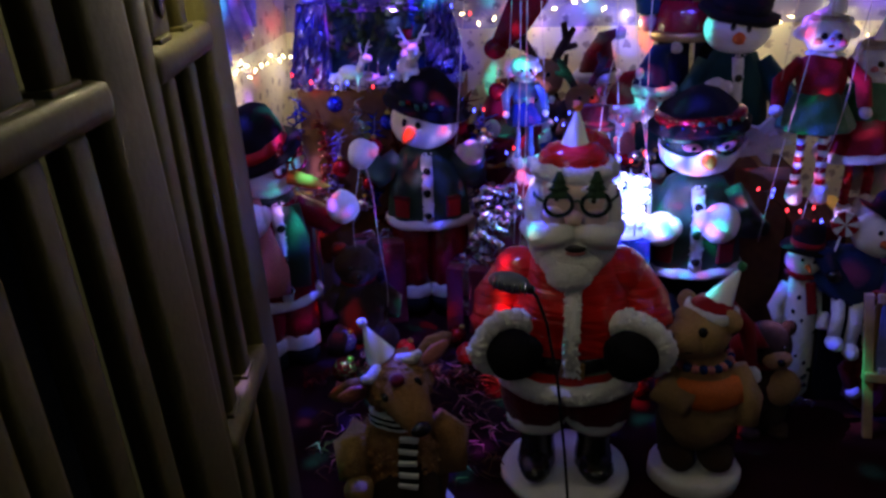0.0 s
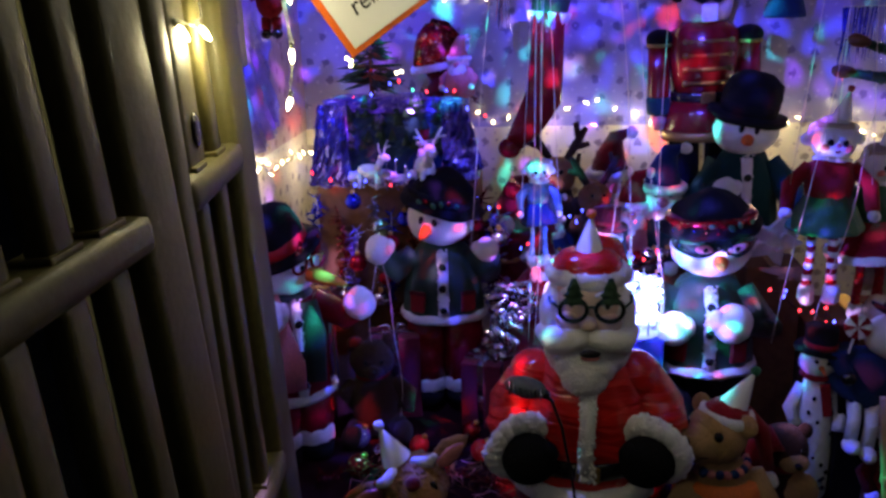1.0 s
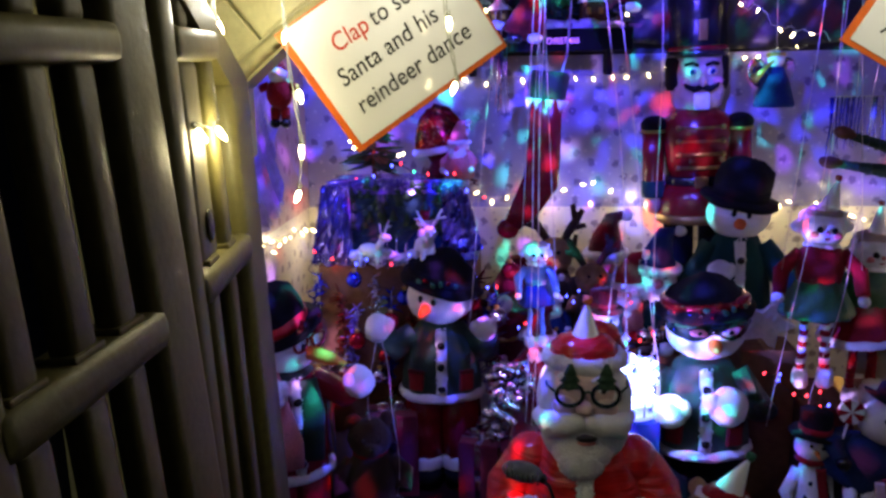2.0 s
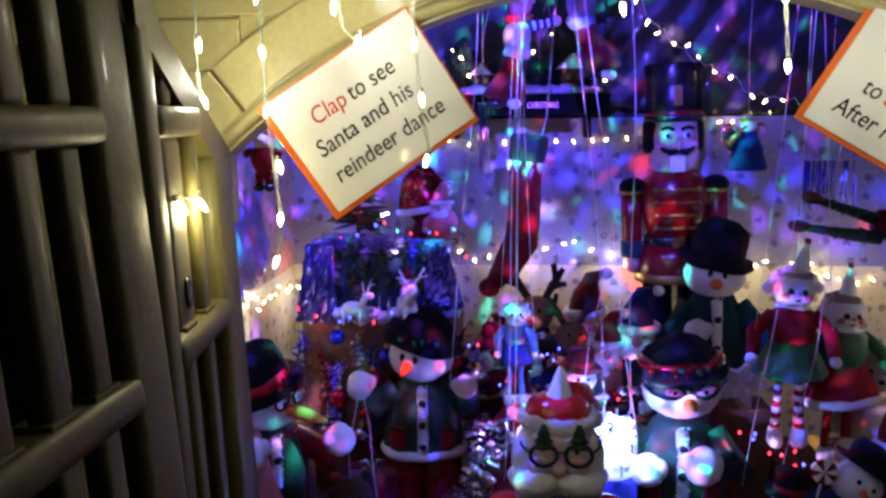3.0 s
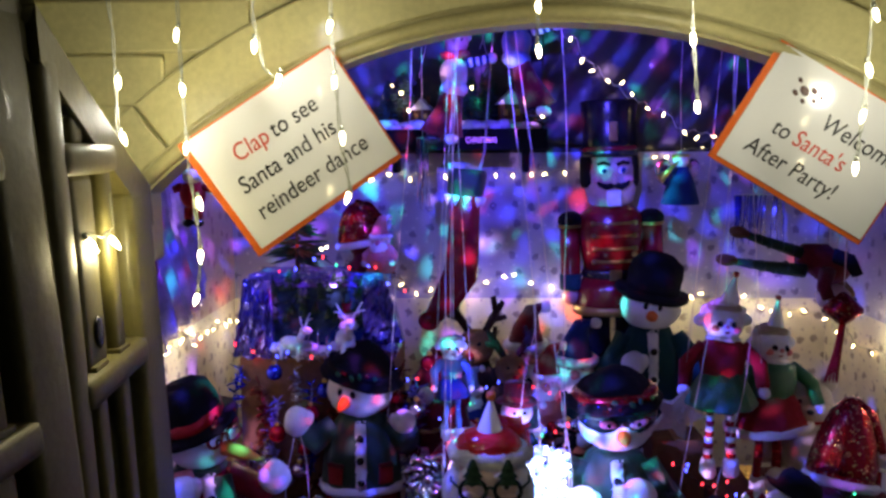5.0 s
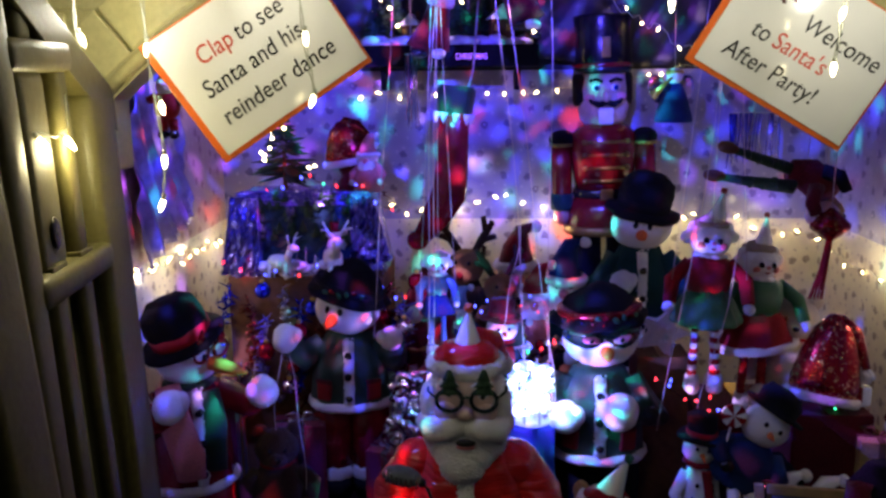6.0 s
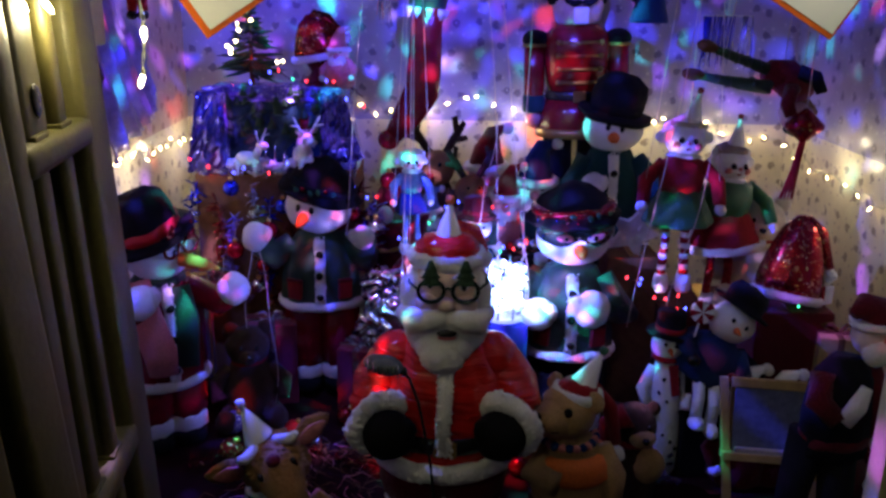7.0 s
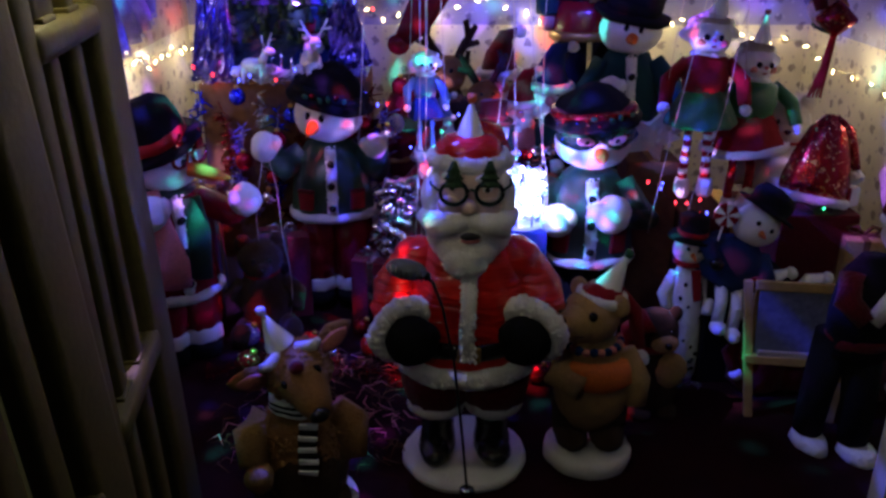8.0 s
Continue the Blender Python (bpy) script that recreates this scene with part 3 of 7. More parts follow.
WY = 1.08
STRANDS = [
    ([(-0.339, WY, 1.800), (-0.318, WY, 1.610), (-0.318, WY, 1.449), (-0.303, WY, 1.349)], [(-0.314, WY, 1.536), (-0.315, WY, 1.446), (-0.299, WY, 1.353)]),
    ([(-0.214, WY, 1.800), (-0.212, WY, 1.591), (-0.206, WY, 1.401), (-0.190, WY, 1.258), (-0.200, WY, 1.192)], [(-0.212, WY, 1.608), (-0.212, WY, 1.523), (-0.205, WY, 1.431), (-0.194, WY, 1.341), (-0.192, WY, 1.256), (-0.196, WY, 1.184)]),
    ([(-0.090, WY, 1.800), (-0.093, WY, 1.629), (-0.079, WY, 1.553), (-0.052, WY, 1.529)], [(-0.092, WY, 1.589), (-0.052, WY, 1.536)]),
    ([(0.026, WY, 1.800), (0.031, WY, 1.591), (0.041, WY, 1.439), (0.057, WY, 1.349)], [(0.031, WY, 1.618), (0.035, WY, 1.532), (0.043, WY, 1.445), (0.056, WY, 1.349)]),
    ([(0.349, WY, 1.800), (0.352, WY, 1.620), (0.351, WY, 1.577)], [(0.352, WY, 1.644), (0.351, WY, 1.577)]),
    ([(0.585, WY, 1.800), (0.590, WY, 1.610), (0.601, WY, 1.491)], [(0.590, WY, 1.591), (0.600, WY, 1.489)]),
    ([(0.863, WY, 1.800), (0.861, WY, 1.629), (0.857, WY, 1.496), (0.849, WY, 1.401)], [(0.862, WY, 1.624), (0.856, WY, 1.542), (0.859, WY, 1.471), (0.848, WY, 1.392)]),
]
for pts, bulbs in STRANDS:
    icicle(pts, bulbs)
wire = thing("light_cable", "clear cable carrying the icicle lights along the arch", "cable", (0.3, WY, 1.80))
Kit().tube([(-0.9 + 0.1 * i, 0.0, 0.004 * math.sin(i * 1.9)) for i in range(19)], 0.003, WIRE, 6).build("cable", wire)
for x in (-0.85, 0.0, 0.85):
    Kit().tube([(x, 0, 0.0), (x, 0.158, 0.012)], 0.003, WIRE, 6).build("clip", wire)

gate_lights = thing("light_string", "two lit warm bulbs on a clear cable over the gate panel", "light string", (-0.268, 0.845, 1.318))
for dy, dz in ((-0.034, 0.0), (0.036, -0.004)):
    kk = Kit()
    bulb(kk, (0.010, dy, dz), (0.35, 0.2, -0.6), BULB, 0.95)
    kk.build("drop_lamp", gate_lights, "lit warm white drop")
Kit().tube([(0.014, -0.03, 0.0), (0.016, 0.01, -0.01), (0.014, 0.05, 0.0), (-0.01, 0.10, 0.06), (-0.03, 0.15, 0.09)], 0.0014, WIRE, 6).build("cable", gate_lights)


def garland(name, path, count, label, seed, sway=0.018):
    """A cable of small warm lights pinned along a wall, with an uneven droop and a few loops."""
    rng = random.Random(seed)
    o = Vector(path[0])
    g = thing(name, label, "light string", path[0], (0, 0, 0), "wall light garlands")
    pts = [Vector(p) - o for p in path]
    lengths = [0]
    for a, b in zip(pts, pts[1:]):
        lengths.append(lengths[-1] + (b - a).length)
    def place(d):
        for i in range(len(pts) - 1):
            if d <= lengths[i + 1] or i == len(pts) - 2:
                return pts[i].lerp(pts[i + 1], (d - lengths[i]) / max(1e-6, lengths[i + 1] - lengths[i]))
    fine = []
    for j in range(count * 3 + 1):
        p = place(lengths[-1] * j / (count * 3))
        fine.append(p + Vector((rng.uniform(-0.004, 0.004), rng.uniform(-0.004, 0.004), rng.uniform(-sway, sway))))
    Kit().tube(fine, 0.0014, WIRE, 5).build("cable", g)
    for j in range(count):
        kk = Kit()
        bulb(kk, fine[j * 3 + 1], (rng.uniform(-0.8, 0.8), rng.uniform(-0.3, 0.1), rng.uniform(-1, 0.6)), GBULB, rng.uniform(0.6, 0.9))
        kk.build("lamp", g)
    return g


garland("light_garland", [(LEFT + 0.02, 1.75, 0.80), (LEFT + 0.02, 2.12, 0.83), (LEFT + 0.02, 2.5, 0.80), (LEFT + 0.02, 2.94, 0.76)], 22, "clear cable of warm white lights along a papered wall", 3)
garland("light_garland", [(LEFT + 0.04, BACK - 0.025, 0.83), (0.1, BACK - 0.025, 0.90), (0.45, BACK - 0.025, 0.925), (0.62, BACK - 0.025, 0.90), (1.05, BACK - 0.025, 0.88), (RIGHT - 0.04, BACK - 0.025, 0.77)], 34, "clear cable of warm white lights along a papered wall", 4)
garland("light_garland", [(RIGHT - 0.025, BACK - 0.04, 0.76), (RIGHT - 0.025, 2.44, 0.74), (RIGHT - 0.025, 1.9, 0.73)], 9, "clear cable of warm white lights along a papered wall", 5)
garland("light_garland", [(-0.15, BACK - 0.025, 1.31), (0.27, BACK - 0.025, 1.33), (0.60, BACK - 0.025, 1.33), (1.15, BACK - 0.025, 1.42)], 20, "clear cable of warm white lights across a papered wall", 6, 0.008)


# ---------------------------------------------------------------- figures: one mesh each
def party_hat(at, height, radius, turn, cone, pompom):
    h = thing("party_hat", "small paper cone party hat with a pompom", "hat", at, turn, "party hats")
    Kit().lathe([(radius, 0.0), (radius * 0.98, 0.003), (radius * 0.10, height), (0.001, height + 0.002)], (0, 0, 0), cone, seg=24).build("cone", h)
    kk = Kit()
    kk.ball((0, 0, height + radius * 0.2), radius * 0.34, pompom, u=12, v=8)
    for i in range(14):
        a = i * 2.4
        kk.ball((radius * 0.22 * math.cos(a), radius * 0.22 * math.sin(a), height + radius * 0.2 + radius * 0.2 * math.sin(i * 1.7)), radius * 0.12, pompom, u=6, v=4)
    kk.build("pompom", h)
    return h


def scruff(k, at, size, mat, n, seed, r):
    """A shaggy surface: small tufts over a ball."""
    rng = random.Random(seed)
    for _ in range(n):
        d = Vector((rng.gauss(0, 1), rng.gauss(0, 1), rng.gauss(0, 1))).normalized()
        p = Vector(at) + Vector((d.x * size[0], d.y * size[1], d.z * size[2]))
        k.ball(p, (r * rng.uniform(0.6, 1.2), r * rng.uniform(0.6, 1.2), r * rng.uniform(0.6, 1.2)), mat, u=7, v=5)


def fur_ring(k, at, radius, thick, mat, seed, flat=1.0, n=26, a0=0.0, a1=2 * math.pi):
    """A soft roll of fur: a closed core with many small tufts on it."""
    rng = random.Random(seed)
    if a1 - a0 > 6.2:
        k.lathe([(radius - thick * 0.5, -thick * 0.85), (radius + thick * 0.6, -thick * 0.8), (radius + thick * 0.9, 0), (radius + thick * 0.6, thick * 0.8), (radius - thick * 0.5, thick * 0.85)], at, mat, seg=28, flat=flat)
    for i in range(n * 12):
        a, e = rng.uniform(a0, a1), rng.uniform(-1.4, 1.4)
        r = radius + thick * 0.75 * math.cos(e)
        s = thick * rng.uniform(0.12, 0.26)
        k.ball((at[0] + r * math.cos(a), at[1] + r * flat * math.sin(a), at[2] + thick * 0.8 * math.sin(e)), (s, s, s * rng.uniform(0.8, 1.3)), mat, u=6, v=4)


def santa():
    k = Kit()
    rng = random.Random(40)
    k.lathe([(0.140, 0.0), (0.150, 0.004), (0.150, 0.018), (0.142, 0.024), (0.0, 0.025)], (0, 0.0, 0), WHITE, seg=36)
    for sx in (-1, 1):
        k.lathe([(0.040, 0.0), (0.045, 0.01), (0.043, 0.04), (0.038, 0.07), (0.042, 0.12), (0.045, 0.145)], (sx * 0.066, 0.0, 0.024), BOOT, seg=18)
        k.ball((sx * 0.069, -0.040, 0.050), (0.040, 0.058, 0.030), BOOT)
        k.lathe([(0.056, 0.0), (0.078, 0.03), (0.084, 0.07), (0.078, 0.12), (0.055, 0.16)], (sx * 0.068, 0.0, 0.158), DARKRED, ripple=0.05, seg=22)
        fur_ring(k, (sx * 0.068, -0.004, 0.164), 0.058, 0.014, WHITE, 5 + sx, n=18)
    # coat with broad padded shoulders
    k.lathe([(0.150, 0.275), (0.150, 0.31), (0.138, 0.345), (0.140, 0.375), (0.144, 0.42), (0.142, 0.47), (0.128, 0.52), (0.108, 0.555), (0.08, 0.585), (0.05, 0.605)], (0, 0, 0), SATIN, flat=0.86, ripple=0.022, seg=60, waves=13)
    fur_ring(k, (0, 0, 0.300), 0.150, 0.025, WHITE, 2, 0.88, 46)
    k.lathe([(0.142, 0.340), (0.147, 0.344), (0.147, 0.374), (0.142, 0.378)], (0, 0, 0), BOOT, flat=0.88, seg=36)
    k.box((0.0, -0.131, 0.359), (0.05, 0.01, 0.034), DULLGOLD)
    k.tube([(-0.004, -0.126, 0.360), (-0.004, -0.130, 0.41), (-0.002, -0.126, 0.48), (0.0, -0.104, 0.54)], 0.0165, WHITE, 12)
    for i in range(220):
        z = rng.uniform(0.345, 0.55)
        k.ball((rng.uniform(-0.018, 0.014), -0.142 + max(0.0, z - 0.44) * 0.25 + rng.uniform(-0.002, 0.008), z), 0.0042, WHITE, u=6, v=4)
    # full sleeves, fur cuffs and black mittens held before the belt
    for sx in (-1, 1):
        k.ball((sx * 0.104, 0.0, 0.528), (0.064, 0.064, 0.056), SATIN, u=24, v=16)
        k.tube([(sx * 0.090, 0.0, 0.552), (sx * 0.128, -0.004, 0.512), (sx * 0.154, -0.018, 0.468), (sx * 0.160, -0.048, 0.436), (sx * 0.148, -0.090, 0.420)], [0.040, 0.052, 0.056, 0.056, 0.052], SATIN, 26)
        d = Vector((-sx * 0.50, -0.80, -0.24)).normalized()
        s1 = d.cross(Vector((0, 0, 1))).normalized()
        s2 = d.cross(s1)
        for i in range(20):
            a = 2 * math.pi * i / 20
            c = Vector((sx * 0.142, -0.108, 0.412)) + 0.062 * (math.cos(a) * s1 + math.sin(a) * s2)
            k.ball(c, 0.022, WHITE, u=8, v=6)
            for q in range(10):
                k.ball(c + Vector((rng.gauss(0, 1), rng.gauss(0, 1), rng.gauss(0, 1))).normalized() * 0.0205, 0.0048, WHITE, u=6, v=4)
        k.ball((sx * 0.122, -0.138, 0.400), (0.058, 0.044, 0.060), MITTEN)
        k.ball((sx * 0.084, -0.150, 0.416), (0.020, 0.022, 0.032), MITTEN)
    # head: full white beard and hair, round cheeks, soft cap
    k.ball((0, -0.005, 0.700), (0.076, 0.076, 0.080), SKIN, u=24, v=18)
    k.lathe([(0.03, 0.0), (0.062, 0.010), (0.086, 0.05), (0.094, 0.09), (0.094, 0.13), (0.086, 0.165), (0.066, 0.19)], (0, 0.010, 0.560), WHITE, flat=0.84, seg=30, ripple=0.018)
    scruff(k, (0, 0.008, 0.655), (0.092, 0.078, 0.092), WHITE, 600, 11, 0.0050)
    k.ball((0, -0.050, 0.612), (0.088, 0.066, 0.066), WHITE, u=26, v=18)
    k.ball((-0.004, -0.078, 0.590), (0.066, 0.050, 0.050), WHITE, u=24, v=16)
    k.ball((-0.008, -0.098, 0.572), (0.050, 0.038, 0.046), WHITE, u=22, v=16)
    scruff(k, (0, -0.050, 0.612), (0.087, 0.065, 0.065), WHITE, 260, 12, 0.0040)
    scruff(k, (-0.008, -0.098, 0.572), (0.049, 0.037, 0.045), WHITE, 120, 13, 0.0036)
    k.ball((0, -0.050, 0.715), (0.070, 0.040, 0.050), SKIN)
    for sx in (-1, 1):
        k.tube([(0, -0.100, 0.658), (sx * 0.034, -0.108, 0.655), (sx * 0.068, -0.092, 0.646), (sx * 0.090, -0.044, 0.652)], [0.015, 0.026, 0.028, 0.022], WHITE, 14)
        scruff(k, (sx * 0.050, -0.090, 0.652), (0.044, 0.020, 0.020), WHITE, 120, 14 + sx, 0.005)
        k.ball((sx * 0.074, -0.046, 0.690), (0.026, 0.034, 0.052), WHITE)
        k.ball((sx * 0.040, -0.086, 0.685), (0.026, 0.016, 0.020), SKIN)
        k.ball((sx * 0.035, -0.082, 0.722), (0.012, 0.007, 0.006), SNOW)
        k.ball((sx * 0.035, -0.087, 0.721), (0.0055, 0.004, 0.005), INK)
        k.ball((sx * 0.036, -0.085, 0.748), (0.024, 0.010, 0.009), WHITE, (0, -sx * 12, 0))
    k.ball((0, -0.100, 0.688), (0.018, 0.018, 0.016), SKIN)
    k.ball((0, -0.124, 0.632), (0.020, 0.008, 0.008), INK)
    k.ball((0, -0.122, 0.622), (0.018, 0.007, 0.005), PINK)
    fur_ring(k, (0, 0.0, 0.766), 0.072, 0.019, WHITE, 7, 0.95, 32)
    k.lathe([(0.073, 0.0), (0.076, 0.012), (0.070, 0.030), (0.052, 0.046), (0.01, 0.054)], (0, 0, 0.766), SATIN, flat=0.95, ripple=0.03)
    k.tube([(0.02, 0.03, 0.806), (0.06, 0.07, 0.795), (0.085, 0.085, 0.75)], [0.03, 0.026, 0.014], SATIN, 12)
    k.ball((0.088, 0.088, 0.730), 0.022, WHITE)
    ob = k.build("santa_doll")
    ob.matrix_world = pose(0.281, 1.515, 0.0, 0, 0, 0)
    return tagged(ob, "bearded doll in a red satin coat on a white base", "doll")


santa()
party_hat((0.284, 1.510, 0.808), 0.078, 0.031, (2, 2, 0), SHEET, ORANGE)


def novelty_glasses(at, turn, mat, rim, label):
    g = thing("novelty_glasses", label, "glasses", at, turn)
    for sx in (-1, 1):
        ring = [(sx * 0.036 + 0.027 * math.cos(a), 0, 0.025 * math.sin(a)) for a in [2 * math.pi * i / 24 for i in range(25)]]
        Kit().tube(ring, 0.0046, rim, 8).build("rim", g)
        kk = Kit()
        for i, (w, z) in enumerate(((0.024, 0.0), (0.019, 0.016), (0.013, 0.031))):
            kk.lathe([(w, z), (w * 0.8, z + 0.004), (0.004, z + 0.024)], (sx * 0.036, -0.002, 0.016), mat, flat=0.3, seg=22, ripple=0.22, waves=7)
        kk.build("paper_tree", g)
        Kit().tube([(sx * 0.062, 0, 0.004), (sx * 0.082, 0.03, 0.006), (sx * 0.085, 0.09, 0.0)], 0.003, mat, 6).build("temple", g)
    Kit().tube([(-0.010, 0, 0.004), (0, -0.004, 0.010), (0.010, 0, 0.004)], 0.003, mat, 6).build("bridge", g)
    return g


novelty_glasses((0.284, 1.402, 0.722), (6, 0, 0), NEEDLE, MASK, "dark round party glasses topped with glittering green paper trees")
novelty_glasses((-0.447, 1.985, 0.630), (4, 0, 62), REDSEQ, REDSEQ, "red glitter party glasses worn by a plush snowman")


def microphone_stand():
    m = thing("microphone_stand", "slim dark stand with a grey retro microphone before the singing doll", "microphone", (0.281, 1.335, 0.0))
    Kit().lathe([(0.018, 0.024), (0.016, 0.030), (0.006, 0.034), (0.0, 0.035)], (0, 0.02, 0), CHROME).build("base", m)
    Kit().tube([(0, 0.02, 0.03), (-0.012, 0.01, 0.18), (-0.03, 0.0, 0.36), (-0.055, -0.005, 0.50), (-0.075, 0.0, 0.555), (-0.095, 0.0, 0.575)], 0.0035, BOOT, 8).build("pole", m)
    kk = Kit()
    kk.ball((-0.128, 0.0, 0.585), (0.042, 0.022, 0.021), BOARD, (0, 12, 0), 20, 14)
    head = kk.build("microphone", m, "ribbed grey retro microphone")
    for i in range(7):
        kk = Kit()
        kk.tube([(-0.158 + 0.010 * i, -0.010, 0.606 - 0.0022 * i - abs(i - 3) * 0.001), (-0.158 + 0.010 * i, -0.022, 0.592 - 0.002 * i), (-0.158 + 0.010 * i, -0.018, 0.578 - 0.002 * i)], 0.0022, CHROME, 6)
        kk.build("rib", head)
    Kit().ball((-0.088, 0, 0.570), 0.010, BOOT).build("swivel", m)
    return m


microphone_stand()


def limb(k, pts, radii, mat):
    k.tube(pts, radii, mat, 12)


def deer():
    k = Kit()
    k.lathe([(0.112, 0.0), (0.118, 0.004), (0.116, 0.016), (0.0, 0.020)], (0, 0.0, 0), SNOW, seg=30)
    k.lathe([(0.06, 0.018), (0.092, 0.05), (0.104, 0.11), (0.102, 0.17), (0.086, 0.23), (0.060, 0.275), (0.03, 0.29)], (0, 0, 0), FUR, flat=0.9, seg=26)
    k.ball((0.014, -0.055, 0.115), (0.078, 0.056, 0.090), DARKFUR)
    # one arm hangs forward, the other is held back
    limb(k, [(-0.072, -0.01, 0.245), (-0.100, -0.04, 0.215), (-0.088, -0.085, 0.165)], [0.034, 0.042, 0.034], TAN)
    k.ball((-0.078, -0.100, 0.148), (0.032, 0.032, 0.036), TAN)
    limb(k, [(0.072, 0.0, 0.25), (0.108, 0.0, 0.225), (0.112, -0.03, 0.15)], [0.034, 0.040, 0.034], FUR)
    for sx in (-1, 1):
        k.ball((sx * 0.062, -0.045, 0.045), (0.045, 0.07, 0.035), DARKFUR)
    # head: long tapering muzzle, turned aside and bent over
    h = Kit()
    h.ball((0, 0, 0), (0.070, 0.074, 0.066), FUR, u=22, v=16)
    h.tube([(0, -0.02, 0.0), (0, -0.062, -0.012), (0, -0.098, -0.026), (0, -0.122, -0.030)], [0.062, 0.050, 0.036, 0.022], FUR, 18)
    h.tube([(0, -0.06, -0.040), (0, -0.095, -0.052), (0, -0.108, -0.050)], [0.034, 0.026, 0.012], DARKFUR, 14)
    h.ball((0, -0.136, -0.020), (0.020, 0.014, 0.016), BOOT)
    h.ball((0.0, -0.052, 0.050), (0.016, 0.018, 0.010), DARKRED)
    for sx in (-1, 1):
        h.ball((sx * 0.036, -0.058, 0.026), (0.010, 0.009, 0.012), BOOT)
        h.lathe([(0.006, 0.0), (0.026, 0.02), (0.030, 0.045), (0.018, 0.074), (0.002, 0.088)], (sx * 0.056, 0.004, 0.022), FUR, (0, sx * 72, 0), 14, 0.45)
        h.lathe([(0.004, 0.0), (0.016, 0.018), (0.020, 0.042), (0.010, 0.064), (0.001, 0.072)], (sx * 0.058, -0.008, 0.022), PINK, (0, sx * 72, 0), 12, 0.3)
        h.tube([(sx * 0.018, 0.0, 0.056), (sx * 0.052, -0.02, 0.058), (sx * 0.066, -0.024, 0.066)], [0.014, 0.013, 0.008], WHITE, 10)
    scruff(h, (0, 0, 0), (0.069, 0.073, 0.065), FUR, 320, 2, 0.006)
    k.merge(h, pose(0.004, -0.012, 0.355, 6, -20, 22))
    scruff(k, (0, 0.0, 0.17), (0.100, 0.090, 0.105), FUR, 420, 3, 0.0075)
    # knitted striped scarf
    for i in range(5):
        k.lathe([(0.058, 0.0), (0.066, 0.006), (0.058, 0.012)], (0.004, -0.012, 0.268 + i * 0.0065), FELT if i % 2 else SNOW, flat=0.95)
    for i in range(9):
        k.box((0.030, -0.094 - 0.003 * i, 0.270 - 0.012 * i), (0.040, 0.010, 0.011), FELT if i % 2 else SNOW, (8, 0, 0), 0.003)
    ob = k.build("plush_reindeer")
    ob.matrix_world = pose(-0.082, 1.345, 0.0, 0, 0, 0)
    return tagged(ob, "brown plush reindeer with striped scarf on a pale round base", "toy")


deer()
party_hat((-0.112, 1.335, 0.415), 0.080, 0.032, (4, -22, 0), SHEET, WHITE)


def bear():
    k = Kit()
    k.lathe([(0.100, 0.0), (0.106, 0.005), (0.106, 0.034), (0.098, 0.042), (0.0, 0.044)], (0, 0, 0), WHITE, seg=34)
    for sx in (-1, 1):
        k.ball((sx * 0.042, -0.014, 0.075), (0.040, 0.062, 0.036), DARKFUR)
        limb(k, [(sx * 0.042, 0.01, 0.07), (sx * 0.044, 0.012, 0.16)], [0.044, 0.052], DARKFUR)
    k.lathe([(0.055, 0.10), (0.086, 0.15), (0.094, 0.205), (0.084, 0.265), (0.058, 0.315), (0.035, 0.33)], (0, 0.006, 0), TAN, flat=0.92, seg=26)
    k.lathe([(0.088, 0.0), (0.099, 0.012), (0.096, 0.045), (0.086, 0.065)], (0, 0.004, 0.225), ORANGE, flat=0.94)
    limb(k, [(-0.066, -0.01, 0.295), (-0.088, -0.052, 0.255), (-0.044, -0.092, 0.245)], [0.030, 0.034, 0.029], TAN)
    limb(k, [(0.070, 0.0, 0.295), (0.098, -0.02, 0.225), (0.096, -0.04, 0.17)], [0.030, 0.034, 0.029], TAN)
    # head in half profile, looking up at the singer
    h = Kit()
    h.ball((0, 0, 0), (0.068, 0.070, 0.064), TAN, u=22, v=16)
    h.tube([(0, -0.02, -0.006), (0, -0.060, -0.012), (0, -0.090, -0.012), (0, -0.108, -0.008)], [0.058, 0.044, 0.034, 0.018], TAN, 16)
    h.ball((0, -0.108, 0.006), (0.014, 0.010, 0.010), BOOT)
    h.tube([(0.016, -0.100, -0.024), (0.030, -0.082, -0.030), (0.036, -0.062, -0.030)], 0.003, DARKFUR, 6)
    for sx in (-1, 1):
        h.ball((sx * 0.042, -0.048, 0.018), (0.009, 0.010, 0.011), BOOT)
        h.ball((sx * 0.060, 0.016, 0.044), (0.026, 0.014, 0.026), TAN)
    fur_ring(h, (0.004, 0.018, 0.046), 0.050, 0.014, WHITE, 31, 0.95, 18)
    h.lathe([(0.048, 0.0), (0.047, 0.012), (0.03, 0.028), (0.005, 0.034)], (0.004, 0.018, 0.048), REDFELT)
    k.merge(h, pose(-0.012, 0.0, 0.386, -8, 0, -52))
    for i in range(14):
        a = math.pi * (0.95 + 1.1 * i / 13)
        k.ball((0.064 * math.cos(a) - 0.006, 0.066 * math.sin(a), 0.322), (0.010, 0.010, 0.011), PINK if i % 2 else BLUE, u=8, v=6)
    k.tube([(0.045, 0.03, 0.425), (0.092, 0.03, 0.38), (0.112, 0.02, 0.29)], [0.024, 0.02, 0.012], REDFELT, 10)
    k.ball((0.114, 0.02, 0.262), 0.020, WHITE)
    ob = k.build("plush_bear")
    ob.matrix_world = pose(0.582, 1.520, 0.0, 0, 0, 0)
    return tagged(ob, "tan plush bear in a red cap on a white round base", "toy")


